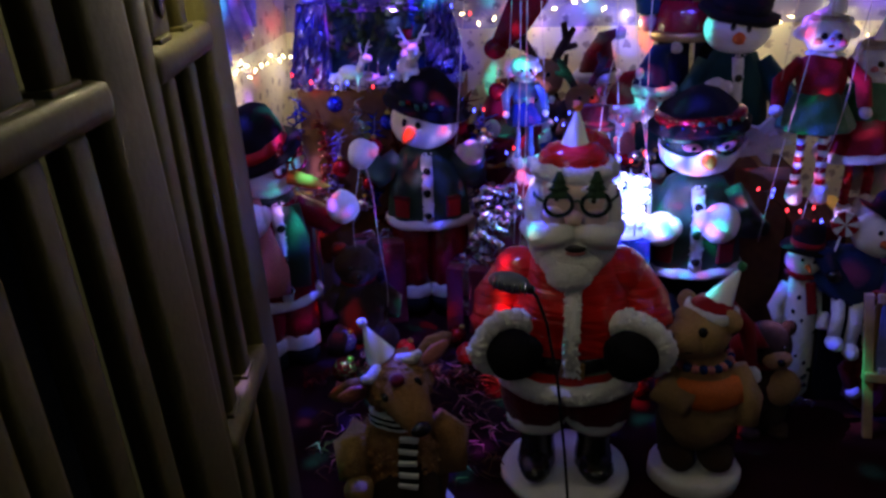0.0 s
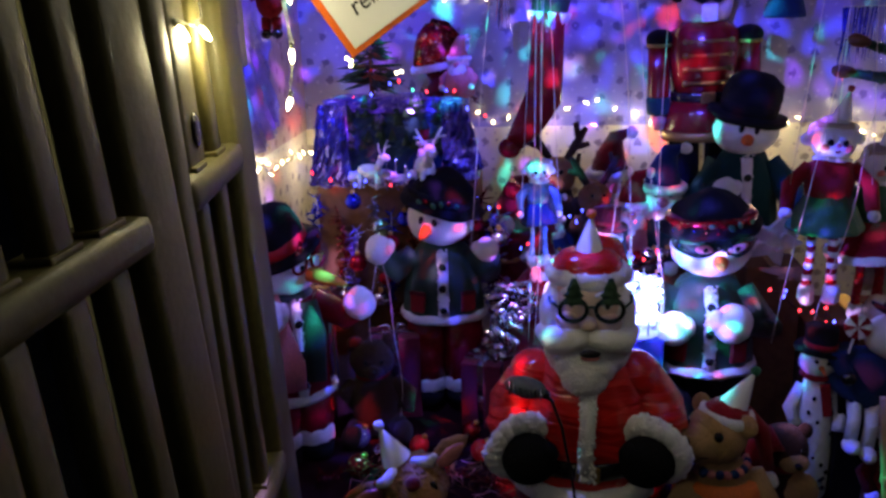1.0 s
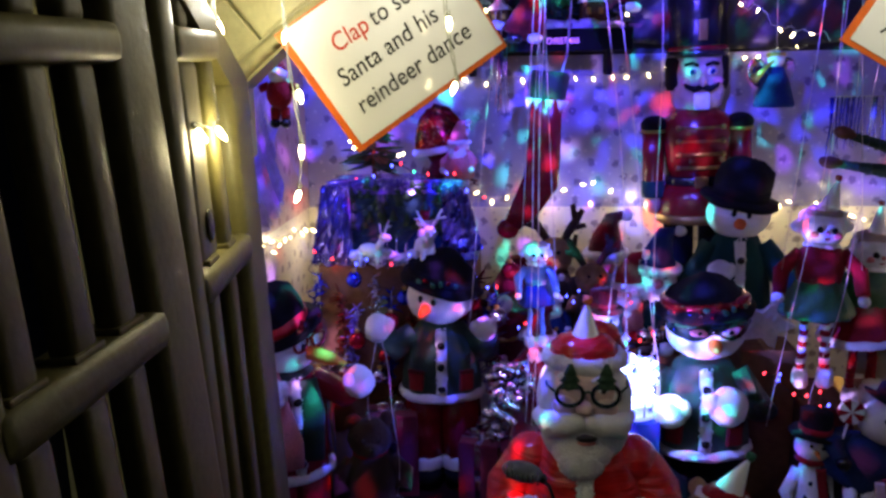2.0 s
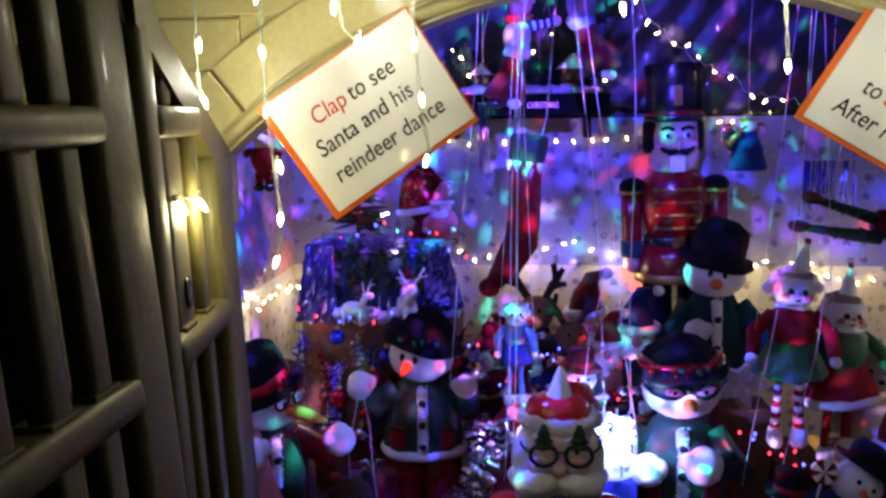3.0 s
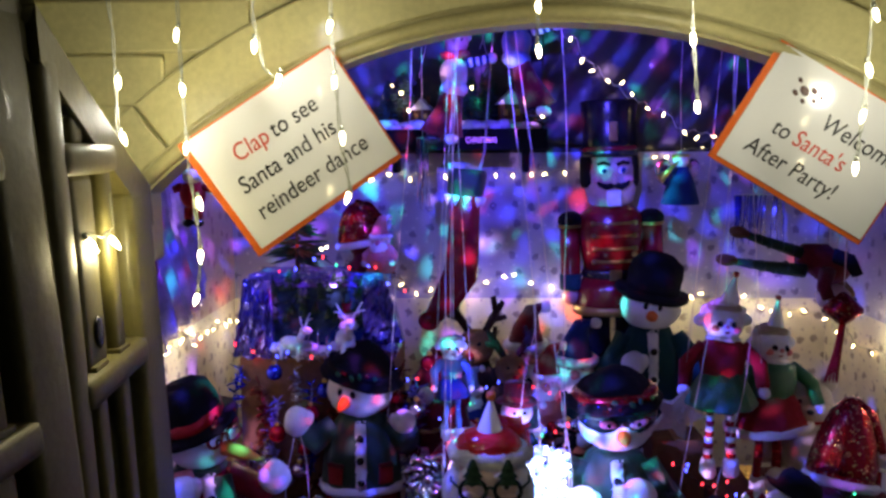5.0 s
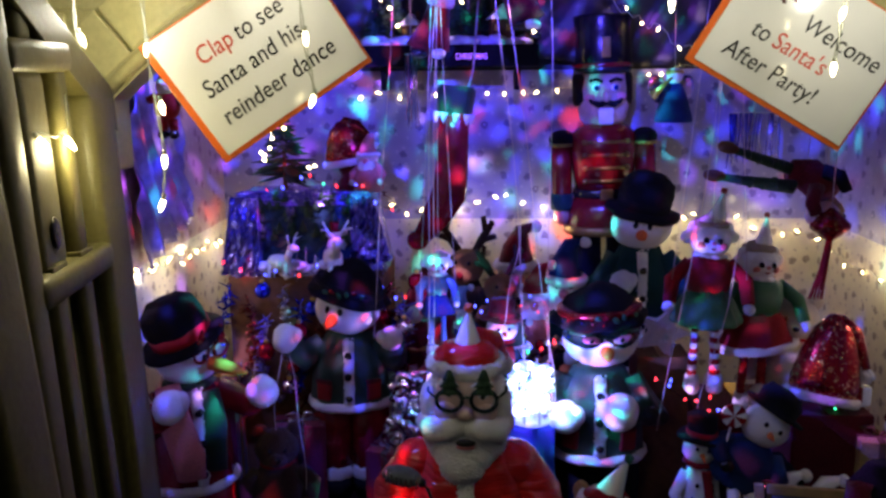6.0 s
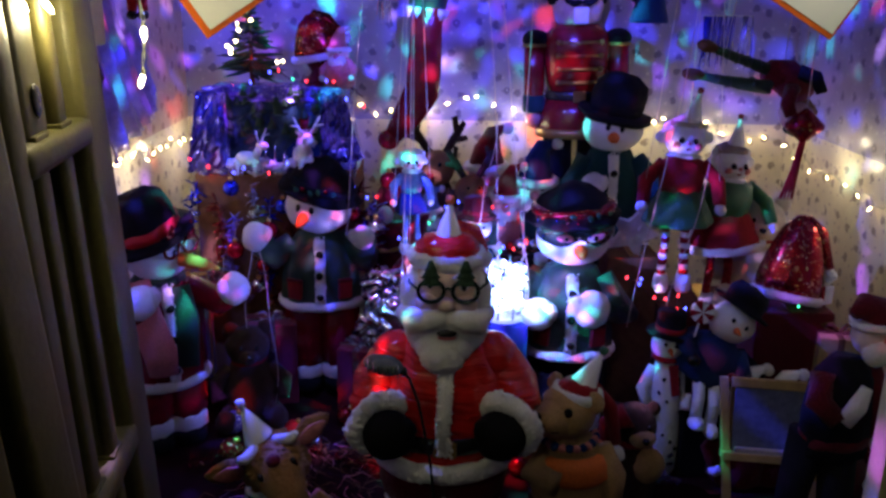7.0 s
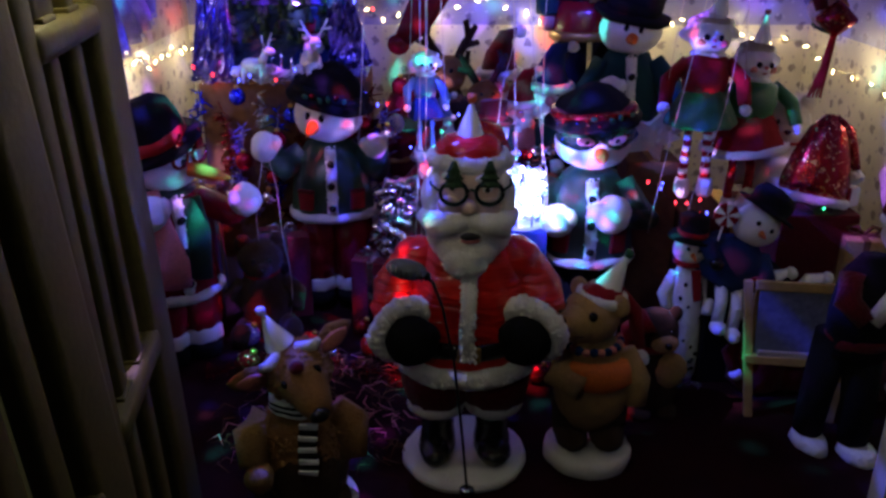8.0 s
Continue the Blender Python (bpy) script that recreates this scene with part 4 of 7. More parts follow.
bear()
party_hat((0.606, 1.535, 0.448), 0.088, 0.032, (0, 26, 0), SHEET, GLITGREEN)


def snowman(name, at, turn, tall, label, coat, trousers, hat_mat, band, hat_style="top", mask=False, arms=(), scarf=None, nose=0.035, look_to=(0, 0, 0), tilt=(4, -5, 0), pockets=True, wrap=None, cuffs=WHITE):
    """A plush snowman: felt trousers, trimmed coat, wide white head and a black hat. tall: hem, neck, head centre, head half width, hat brim, hat top."""
    hem, neck, head, hw, brim, top = tall
    k = Kit()
    w = hw * 1.05
    for sx in (-1, 1):
        k.lathe([(0.03, 0.0), (0.05, 0.012), (0.052, 0.035), (0.045, 0.05)], (sx * w * 0.48, -0.02, 0.0), FELT, flat=1.25, seg=18)
        k.lathe([(0.056, 0.045), (0.060, 0.052), (0.060, 0.085), (0.056, 0.092)], (sx * w * 0.48, -0.004, 0.0), WHITE, ripple=0.05, seg=20)
        k.lathe([(0.052, 0.085), (0.062, 0.10), (0.066, hem * 0.7), (0.06, hem + 0.03)], (sx * w * 0.48, 0, 0), trousers, ripple=0.10, seg=22)
    k.lathe([(w * 1.12, hem - 0.005), (w * 1.15, hem + 0.01), (w * 1.08, hem + (neck - hem) * 0.4), (w * 0.96, hem + (neck - hem) * 0.75), (w * 0.66, neck), (w * 0.4, neck + 0.01)], (0, 0, 0), coat, flat=0.8, ripple=0.04, seg=36)
    fur_ring(k, (0, 0, hem + 0.004), w * 1.14, 0.016, WHITE, 3, 0.8, 38)
    strip, frng = [], random.Random(8)
    for i in range(10):
        f = i / 9
        z = hem + 0.02 + (neck - hem - 0.03) * f
        r = w * (1.14 if f < 0.05 else 1.12 - 0.30 * f ** 1.5)
        strip.append((0.0, -r * 0.8 + 0.006, z))
        for q in range(14):
            k.ball((frng.uniform(-0.016, 0.016), -r * 0.8 - 0.008, z + frng.uniform(-0.014, 0.014)), 0.0034, WHITE, u=6, v=4)
    k.tube(strip, 0.018, WHITE, 10)
    for i in range(3):
        f = 0.18 + 0.3 * i
        k.ball((0.0, -w * (1.12 - 0.30 * f ** 1.5) * 0.8 - 0.013, hem + (neck - hem) * f), (0.012, 0.006, 0.012), BOOT, u=12, v=8)
    if pockets:
        for sx in (-1, 1):
            k.box((sx * w * 0.70, -w * 0.72, hem + (neck - hem) * 0.26), (0.050, 0.016, 0.062), REDFELT, (0, 0, sx * 30), 0.006)
            k.box((sx * w * 0.70, -w * 0.74, hem + (neck - hem) * 0.26 + 0.030), (0.054, 0.016, 0.012), DARKRED, (0, 0, sx * 30), 0.004)
    # head, wide and a little flat, with a drooping felt nose; it turns on the neck together with the hat
    h = Kit()
    h.ball((0, -0.01, 0), (hw, hw * 0.90, hw * 0.76), WHITE, u=28, v=18)
    h.ball((0, -hw * 0.30, -hw * 0.20), (hw * 0.84, hw * 0.62, hw * 0.50), WHITE, u=24, v=16)
    for sx in (-1, 1):
        h.ball((sx * hw * 0.21, -hw * 0.87 - 0.006, hw * 0.16), (0.0095, 0.006, 0.0125), BOOT, u=10, v=8)
    root = Vector((0, -hw * 0.82, -hw * 0.06))
    aim = Vector((0, -1, -0.35 if nose < 0.08 else -0.05)).normalized()
    h.tube([root, root + aim * nose * 0.4, root + aim * nose * 0.85, root + aim * nose * 1.25], [0.021, 0.020, 0.015, 0.004], ORANGE, 12)
    bz, ht = brim - head, top - brim
    if hat_style == "top":
        h.lathe([(hw * 1.06, -0.016), (hw * 1.26, -0.004), (hw * 1.22, 0.012), (hw * 0.84, 0.012), (hw * 0.86, 0.03), (hw * 0.92, ht * 0.45), (hw * 0.84, ht * 0.75), (hw * 0.52, ht * 0.95), (0.0, ht * 1.0)], (0, 0, bz), hat_mat, tilt, 30, ripple=0.018, waves=5)
        h.lathe([(hw * 0.84, 0.012), (hw * 0.885, 0.016), (hw * 0.91, 0.046), (hw * 0.86, 0.050)], (0, 0, bz), band, tilt, 30)
    else:
        h.lathe([(hw * 0.92, -0.012), (hw * 1.22, -0.020), (hw * 1.26, -0.010), (hw * 1.03, 0.010), (hw * 0.98, ht * 0.25), (hw * 0.78, ht * 0.55), (hw * 0.44, ht * 0.86), (hw * 0.16, ht), (0.0, ht * 1.02)], (0, 0.004, bz), hat_mat, tilt, 40, ripple=0.05, waves=5)
        h.lathe([(hw * 1.02, 0.008), (hw * 1.09, 0.010), (hw * 1.09, 0.026), (hw * 1.02, 0.030)], (0, 0.002, bz - 0.002), band, tilt, 32)
        for i in range(6):
            a = -1.75 + 0.20 * i
            h.ball((hw * 1.06 * math.cos(a), hw * 1.06 * math.sin(a), bz + 0.022 + 0.006 * math.sin(i * 2.1)), (0.011, 0.006, 0.007), (GLITGREEN, REDSEQ, GLITGREEN)[i % 3], (0, 30 * i, 0), 8, 6)
    if mask:
        # a cat-eye mask bent round the front of the face
        rows = []
        for i in range(25):
            a = -1.30 + 2.60 * i / 24
            up, low = 0.034 + 0.016 * abs(math.sin(a)) ** 2, -0.026 + 0.022 * math.exp(-(a / 0.22) ** 2) + 0.020 * abs(a / 1.3) ** 3
            for r in (1.055, 0.90):
                for z in (low, up):
                    rows.append((hw * r * math.sin(a), -hw * r * 0.93 * math.cos(a) - 0.010, hw * 0.26 + z))
        band_faces = []
        for i in range(24):
            p = i * 4
            for e, f in ((0, 1), (1, 3), (3, 2), (2, 0)):
                band_faces.append((p + e, p + f, p + 4 + f, p + 4 + e))
        h._add(rows, band_faces + [(0, 1, 3, 2), (96, 98, 99, 97)], MASK)
        for sx in (-1, 1):
            h.ball((sx * hw * 0.38, -hw * 0.97 - 0.012, hw * 0.30), (0.024, 0.007, 0.011), PINK, (0, -sx * 14, 0))
            h.ball((sx * hw * 0.36, -hw * 1.0 - 0.014, hw * 0.30), (0.007, 0.005, 0.007), BOOT)
            h.tube([(sx * hw * 0.12, -hw * 1.02, hw * 0.30), (sx * hw * 0.5, -hw * 0.96, hw * 0.44), (sx * hw * 0.84, -hw * 0.70, hw * 0.36)], [0.005, 0.006, 0.004], GLITGREEN, 8)
        rs = random.Random(6)
        for i in range(26):
            a, e = rs.uniform(3.5, 5.9), rs.uniform(-0.03, 0.05)
            h.ball((hw * 1.05 * math.cos(a), hw * 1.0 * math.sin(a) - 0.012, hw * 0.38 + e), 0.0042, (REDSHINE, FOIL, BLUEFOIL)[i % 3], u=6, v=5)
    k.merge(h, pose(0, 0, head, *look_to))
    if scarf:
        k.lathe([(w * 0.62, -0.014), (w * 0.78, 0.0), (w * 0.62, 0.018)], (0, -0.004, neck + 0.004), scarf, flat=0.9)
        k.tube([(w * 0.36, -w * 0.70, neck - 0.01), (w * 0.42, -w * 0.90, neck - 0.10), (w * 0.30, -w * 0.98, neck - 0.24)], [0.030, 0.036, 0.034], scarf, 12, 0.35)
    if wrap:
        k.tube([(-w * 0.70, -w * 0.50, neck + 0.02), (-w * 0.66, -w * 0.86, neck - 0.07), (-w * 0.40, -w * 1.04, neck - 0.18), (-w * 0.36, -w * 1.06, neck - 0.25)], [0.034, 0.044, 0.046, 0.040], wrap, 14, 0.4)
    # arms: elbow and mitten of each
    for sx, elbow, paw, r in arms:
        limb(k, [(sx * w * 0.75, 0, neck - 0.035), elbow, tuple(Vector(elbow).lerp(Vector(paw), 0.72))], [0.042, 0.047, 0.040], coat)
        k.ball(paw, (r, r * 0.92, r * 1.04), cuffs, u=16, v=12)
        k.ball((paw[0] - sx * r * 0.75, paw[1] - 0.012, paw[2] + r * 0.25), (r * 0.46, r * 0.46, r * 0.62), cuffs, u=10, v=8)
    ob = k.build(name)
    ob.matrix_world = pose(*at, 0, 0, turn)
    return tagged(ob, label, "doll", "plush snowmen")


snowman("plush_snowman", (-0.118, 2.38, 0.02), 4, (0.315, 0.545, 0.630, 0.108, 0.690, 0.790), "plush snowman in a dark green coat and slouched black hat", GREEN, DARKSATIN, FELT, FELT, "slouch",
        arms=((-1, (-0.15, -0.02, 0.47), (-0.195, -0.07, 0.548), 0.044), (1, (0.15, -0.03, 0.47), (0.139, -0.10, 0.552), 0.038)), look_to=(4, 6, -24), tilt=(-6, 10, 0), nose=0.045)
snowman("plush_snowman", (0.652, 2.09, 0.0), -4, (0.305, 0.555, 0.650, 0.110, 0.718, 0.806), "masked plush snowman in a dark green coat with sparkling hat band", GREEN, FELT, FELT, REDSEQ, "slouch", True,
        arms=((-1, (-0.145, -0.05, 0.43), (-0.098, -0.13, 0.450), 0.046), (1, (0.15, -0.05, 0.43), (0.050, -0.145, 0.475), 0.052)), look_to=(4, -3, 6), tilt=(-4, -2, 0), nose=0.040)
snowman("plush_snowman", (-0.535, 2.03, 0.0), 34, (0.215, 0.520, 0.600, 0.098, 0.652, 0.790), "plush snowman with red-banded hat, long red coat and green scarf", DARKSATIN, DARKSATIN, FELT, RIBBON, "top",
        arms=((-1, (-0.13, -0.05, 0.43), (-0.085, -0.115, 0.500), 0.046), (1, (0.17, -0.04, 0.43), (0.190, -0.090, 0.480), 0.046)), scarf=GREEN, nose=0.115, look_to=(0, -8, 30), tilt=(-8, -14, 0), pockets=False, wrap=PINK)
crate = thing("cardboard_box", "dark brown cardboard box under a plush snowman", "box", (0.86, 2.73, 0.0))
Kit().box((0, 0, 0.13), (0.46, 0.34, 0.26), CARD, bevel=0.006).build("body", crate)
Kit().box((0, -0.0, 0.266), (0.46, 0.345, 0.010), CARD, bevel=0.003).build("lid", crate)
snowman("plush_snowman", (0.866, 2.68, 0.272), -3, (0.20, 0.520, 0.592, 0.104, 0.640, 0.786), "plush snowman with black top hat and dark teal coat", TEAL, FELT, FELT, FELT, "top",
        arms=((-1, (-0.15, -0.04, 0.38), (-0.07, -0.13, 0.42), 0.040), (1, (0.16, -0.04, 0.38), (0.16, -0.09, 0.30), 0.040)), pockets=False, look_to=(2, 4, -4), tilt=(2, 6, 0))


def nutcracker():
    k = Kit()
    k.box((0, 0, 0.03), (0.30, 0.18, 0.06), BOOT, bevel=0.008)
    for sx in (-1, 1):
        k.lathe([(0.048, 0.06), (0.052, 0.10), (0.046, 0.16), (0.050, 0.26)], (sx * 0.062, 0, 0), BOOT)
        k.lathe([(0.048, 0.26), (0.054, 0.27), (0.052, 0.50)], (sx * 0.062, 0, 0), FELT)
        k.ball((sx * 0.062, -0.03, 0.08), (0.046, 0.075, 0.03), BOOT)
    k.lathe([(0.140, 0.47), (0.142, 0.48), (0.125, 0.56), (0.108, 0.60)], (0, 0, 0), PAINTRED, flat=0.85, seg=28)
    k.lathe([(0.144, 0.468), (0.148, 0.475), (0.146, 0.495), (0.140, 0.50)], (0, 0, 0), DULLGOLD, flat=0.85, seg=28)
    k.lathe([(0.108, 0.60), (0.112, 0.605), (0.112, 0.628), (0.108, 0.632)], (0, 0, 0), BOOT, flat=0.85, seg=28)
    k.box((0, -0.097, 0.616), (0.045, 0.012, 0.038), DULLGOLD)
    k.lathe([(0.104, 0.63), (0.112, 0.70), (0.120, 0.77), (0.115, 0.83), (0.08, 0.86), (0.05, 0.87)], (0, 0, 0), PAINTRED, flat=0.82, seg=28)
    for i in range(4):
        z = 0.665 + 0.046 * i
        k.tube([(-0.075, -0.075, z), (0, -0.098, z), (0.075, -0.075, z)], 0.006, DULLGOLD, 8)
        for sx in (-1, 1):
            k.ball((sx * 0.075, -0.078, z), 0.010, DULLGOLD, u=8, v=6)
    for sx in (-1, 1):
        k.ball((sx * 0.148, 0, 0.812), (0.048, 0.048, 0.034), FELT)
        fur_ring(k, (sx * 0.148, 0, 0.792), 0.040, 0.007, DULLGOLD, 3, 1, 18)
        k.lathe([(0.034, 0.56), (0.036, 0.60), (0.038, 0.70), (0.036, 0.80)], (sx * 0.152, 0, 0), PAINTRED)
        k.lathe([(0.038, 0.555), (0.041, 0.56), (0.041, 0.61), (0.038, 0.615)], (sx * 0.152, 0, 0), TEAL)
        k.ball((sx * 0.152, 0, 0.53), (0.030, 0.032, 0.036), PAINTSKIN)
    k.lathe([(0.06, 0.86), (0.082, 0.875), (0.092, 0.92), (0.094, 0.99), (0.090, 1.05)], (0, 0, 0), PAINTSKIN, flat=0.92, seg=26)
    k.lathe([(0.102, 0.93), (0.108, 0.95), (0.108, 1.03), (0.100, 1.05)], (0, 0.016, 0), FELT, flat=0.86, seg=26)
    k.box((0, -0.084, 0.893), (0.052, 0.026, 0.058), SNOW, bevel=0.008, smooth=True)
    for sx in (-1, 1):
        k.ball((sx * 0.034, -0.085, 0.992), (0.015, 0.010, 0.012), SNOW)
        k.ball((sx * 0.034, -0.093, 0.992), (0.009, 0.006, 0.010), BLUE)
        k.tube([(sx * 0.056, -0.078, 1.016), (sx * 0.034, -0.088, 1.022), (sx * 0.012, -0.088, 1.012)], 0.006, FELT, 8)
        k.tube([(0, -0.096, 0.942), (sx * 0.026, -0.094, 0.934), (sx * 0.050, -0.084, 0.944), (sx * 0.062, -0.074, 0.960)], [0.010, 0.012, 0.008, 0.003], FELT, 8)
        k.ball((sx * 0.055, -0.076, 0.960), (0.018, 0.008, 0.014), PINK)
    k.ball((0, -0.098, 0.962), (0.013, 0.016, 0.022), PAINTSKIN)
    k.lathe([(0.100, 1.04), (0.106, 1.045), (0.104, 1.065), (0.098, 1.07), (0.096, 1.18), (0.104, 1.235), (0.100, 1.243), (0.0, 1.245)], (0, 0, 0), BOOT, flat=0.92, seg=28)
    k.lathe([(0.104, 1.062), (0.107, 1.068), (0.104, 1.078)], (0, 0, 0), PAINTRED, flat=0.92, seg=28)
    k.box((0.0, -0.096, 1.13), (0.03, 0.012, 0.07), DULLGOLD)
    ob = k.build("nutcracker")
    ob.matrix_world = pose(0.780, 2.86, 0.345, 0, -2.0, 0)
    return tagged(ob, "painted wooden nutcracker in a red coat and tall black hat", "figurine")


box2 = thing("cardboard_box", "dark cardboard box under the tall painted nutcracker", "box", (0.70, 2.88, 0.276))
Kit().box((0, 0, 0.034), (0.36, 0.17, 0.064), CARD, bevel=0.006).build("body", box2)
nutcracker()


def elf_doll(at, turn, jacket, skirt, leg, head_mat, name, label, tall=0.5, strings=None, stripes=True, hat=True, girth=1.0):
    """A slim cloth doll of the given height with flared skirt, long legs and pointed ears."""
    s = tall / 0.5
    k = Kit()
    for sx in (-1, 1):
        for i in range(12):
            z = 0.03 + 0.0165 * i
            mat = (REDFELT if i % 2 else SNOW) if stripes else leg
            k.lathe([(0.0125 * s, 0.0), (0.0135 * s, 0.008 * s), (0.0125 * s, 0.0165 * s)], (sx * 0.026 * s + sx * 0.006 * s * (1 - i / 12), 0, z * s), mat, seg=10)
        k.lathe([(0.018 * s, 0.0), (0.024 * s, 0.01 * s), (0.022 * s, 0.035 * s), (0.019 * s, 0.05 * s)], (sx * 0.032 * s, -0.008 * s, 0.0), SNOW, flat=1.5, seg=12)
    k.lathe([(0.080 * s * girth, 0.205 * s), (0.082 * s * girth, 0.215 * s), (0.062 * s * girth, 0.27 * s), (0.044 * s * girth, 0.31 * s)], (0, 0, 0), skirt, flat=0.8, ripple=0.07, waves=8)
    k.lathe([(0.046 * s * girth, 0.295 * s), (0.054 * s * girth, 0.34 * s), (0.05 * s * girth, 0.39 * s), (0.025 * s, 0.41 * s)], (0, 0, 0), jacket, flat=0.8)
    k.lathe([(0.030 * s, 0.40 * s), (0.05 * s, 0.405 * s), (0.030 * s, 0.415 * s)], (0, 0, 0), SNOW, ripple=0.12, waves=7)
    for sx in (-1, 1):
        limb(k, [(sx * 0.045 * s * girth, 0, 0.385 * s), (sx * 0.085 * s * girth, -0.01 * s, 0.335 * s), (sx * 0.090 * s * girth, -0.04 * s, 0.275 * s)], [0.020 * s, 0.021 * s, 0.018 * s], jacket)
        k.ball((sx * 0.091 * s * girth, -0.045 * s, 0.262 * s), 0.017 * s, SNOW, u=10, v=8)
    hc = 0.452 * s
    k.ball((0, 0, hc), (0.057 * s, 0.052 * s, 0.052 * s), head_mat, u=18, v=12)
    for sx in (-1, 1):
        k.ball((sx * 0.018 * s, -0.049 * s, hc + 0.002 * s), 0.0088 * s, BOOT, u=8, v=6)
        k.ball((sx * 0.030 * s, -0.044 * s, hc - 0.012 * s), (0.012 * s, 0.006 * s, 0.009 * s), PINK, u=8, v=6)
        for q in range(3):
            k.ball((sx * (0.050 + 0.004 * q) * s, 0.006 * s, hc + (0.034 - 0.014 * q) * s), (0.013 - 0.002 * q) * s, SNOW, u=8, v=6)
    k.ball((0, -0.054 * s, hc - 0.004 * s), 0.006 * s, PINK, u=8, v=6)
    k.tube([(-0.007 * s, -0.048 * s, hc - 0.020 * s), (0, -0.049 * s, hc - 0.022 * s), (0.007 * s, -0.048 * s, hc - 0.020 * s)], 0.0026 * s, REDFELT, 6)
    scruff(k, (0, 0.004 * s, hc + 0.010 * s), (0.048 * s, 0.044 * s, 0.042 * s), SNOW if hat else DARKFUR, 0, 4, 0.010 * s)
    k.ball((0, 0.012 * s, hc + 0.020 * s), (0.053 * s, 0.048 * s, 0.042 * s), WOOL if not stripes else SNOW, u=16, v=10)
    fur_ring(k, (0, 0.008 * s, hc + 0.040 * s), 0.042 * s, 0.009 * s, WOOL, 6, 0.95, 24)
    for sx in (-1, 1):
        k.ball((sx * 0.060 * s, 0.004 * s, hc + 0.004 * s), (0.020 * s, 0.014 * s, 0.018 * s), head_mat, u=10, v=8)
    if strings:
        for x, z, dx in ((-0.09 * s * girth, 0.27 * s, 0.03), (0.09 * s * girth, 0.27 * s, -0.02), (0.0, 0.50 * s, 0.005)):
            k.tube([(x, -0.03, z), (x * 0.6 + dx * 0.5, -0.02, (z + strings) / 2), (x * 0.3 + dx, 0, strings)], 0.0012, THREAD, 5)
    ob = k.build(name)
    ob.matrix_world = pose(*at, 0, 0, turn)
    return tagged(ob, label, "doll")


elf_doll((0.958, 2.12, 0.475), -6, REDFELT, BRIGHTGREEN, REDFELT, SNOW, "elf_doll", "hanging cloth elf doll with striped legs and green skirt", 0.50, TOP - 0.475, girth=1.2)
party_hat((0.972, 2.12, 0.984), 0.074, 0.027, (0, 12, 0), SHEET, REDFELT)
crate3 = thing("gift_box", "dark red wrapped box under a cloth doll", "box", (1.13, 2.30, 0.0))
Kit().box((0, 0, 0.19), (0.34, 0.26, 0.38), DARKRED, bevel=0.008).build("body", crate3)
Kit().box((0, 0, 0.19), (0.05, 0.268, 0.388), GOLD, bevel=0.004).build("ribbon", crate3, "gold ribbon")
elf_doll((1.130, 2.22, 0.384), 10, BRIGHTGREEN, REDFELT, REDFELT, SNOW, "elf_doll", "pale-faced cloth doll in green top and red skirt with white hem", 0.50, None, False, True, 1.5)
party_hat((1.140, 2.22, 0.894), 0.078, 0.025, (0, 3, 0), SHEET, REDFELT)
kk = Kit()
fur_ring(kk, (0, 0, 0), 0.122, 0.014, WHITE, 9, 0.8, 34)
trim = kk.build("fur_hem")
trim.matrix_world = pose(1.130, 2.22, 0.592, 0, -4, 10)
tagged(trim, "white fluffy hem round a red doll skirt", "trim")


def sequin_cap(name, at, turn, r, h, label):
    """A red sequined cap with a white plush brim, flopping to one side."""
    c = thing(name, label, "hat", at, turn, "sequined caps")
    kk = Kit()
    kk.lathe([(r, 0.0), (r * 1.0, h * 0.2), (r * 0.85, h * 0.5), (r * 0.6, h * 0.8), (r * 0.25, h * 0.98), (0.002, h)], (0, 0, 0), REDSEQ, ripple=0.03, seg=26, flat=0.85)
    kk.tube([(0, 0, h * 0.9), (r * 0.5, -0.01, h * 0.8), (r * 1.05, -0.02, h * 0.42)], [r * 0.32, r * 0.28, r * 0.12], REDSEQ, 12)
    kk.build("crown", c)
    kk = Kit()
    fur_ring(kk, (0, 0, 0.0), r, r * 0.16, WHITE, 8, 0.85, 34)
    kk.build("brim", c, "white plush brim")
    kk = Kit()
    scruff(kk, (r * 1.08, -0.02, h * 0.34), (r * 0.16,) * 3, WHITE, 24, 5, r * 0.1)
    kk.ball((r * 1.08, -0.02, h * 0.34), r * 0.18, WHITE)
    kk.build("pompom", c, "white pompom")
    return c


def carton(at, size, mat, label, turn=0.0):
    c = thing("box", label, "box", at, (0, 0, turn))
    Kit().box((0, 0, size[2] / 2), size, mat, bevel=0.006).build("body", c)
    Kit().box((0, 0, size[2] + 0.003), (size[0] * 0.16, size[1] * 1.0, 0.005), CARD if mat is not CARD else TAN, bevel=0.001).build("tape", c)
    return c


carton((1.275, 2.06, 0), (0.22, 0.20, 0.465), DARKRED, "dark red wrapped box under a sequined cap")
sequin_cap("sequined_cap", (1.262, 2.02, 0.498), (-10, 11, 0), 0.092, 0.235, "red sequined cap with white plush brim, lying on a box")
carton((-0.27, 2.62, 0), (0.52, 0.36, 0.735), CARD, "dark brown cardboard box under the foil scene", 0)


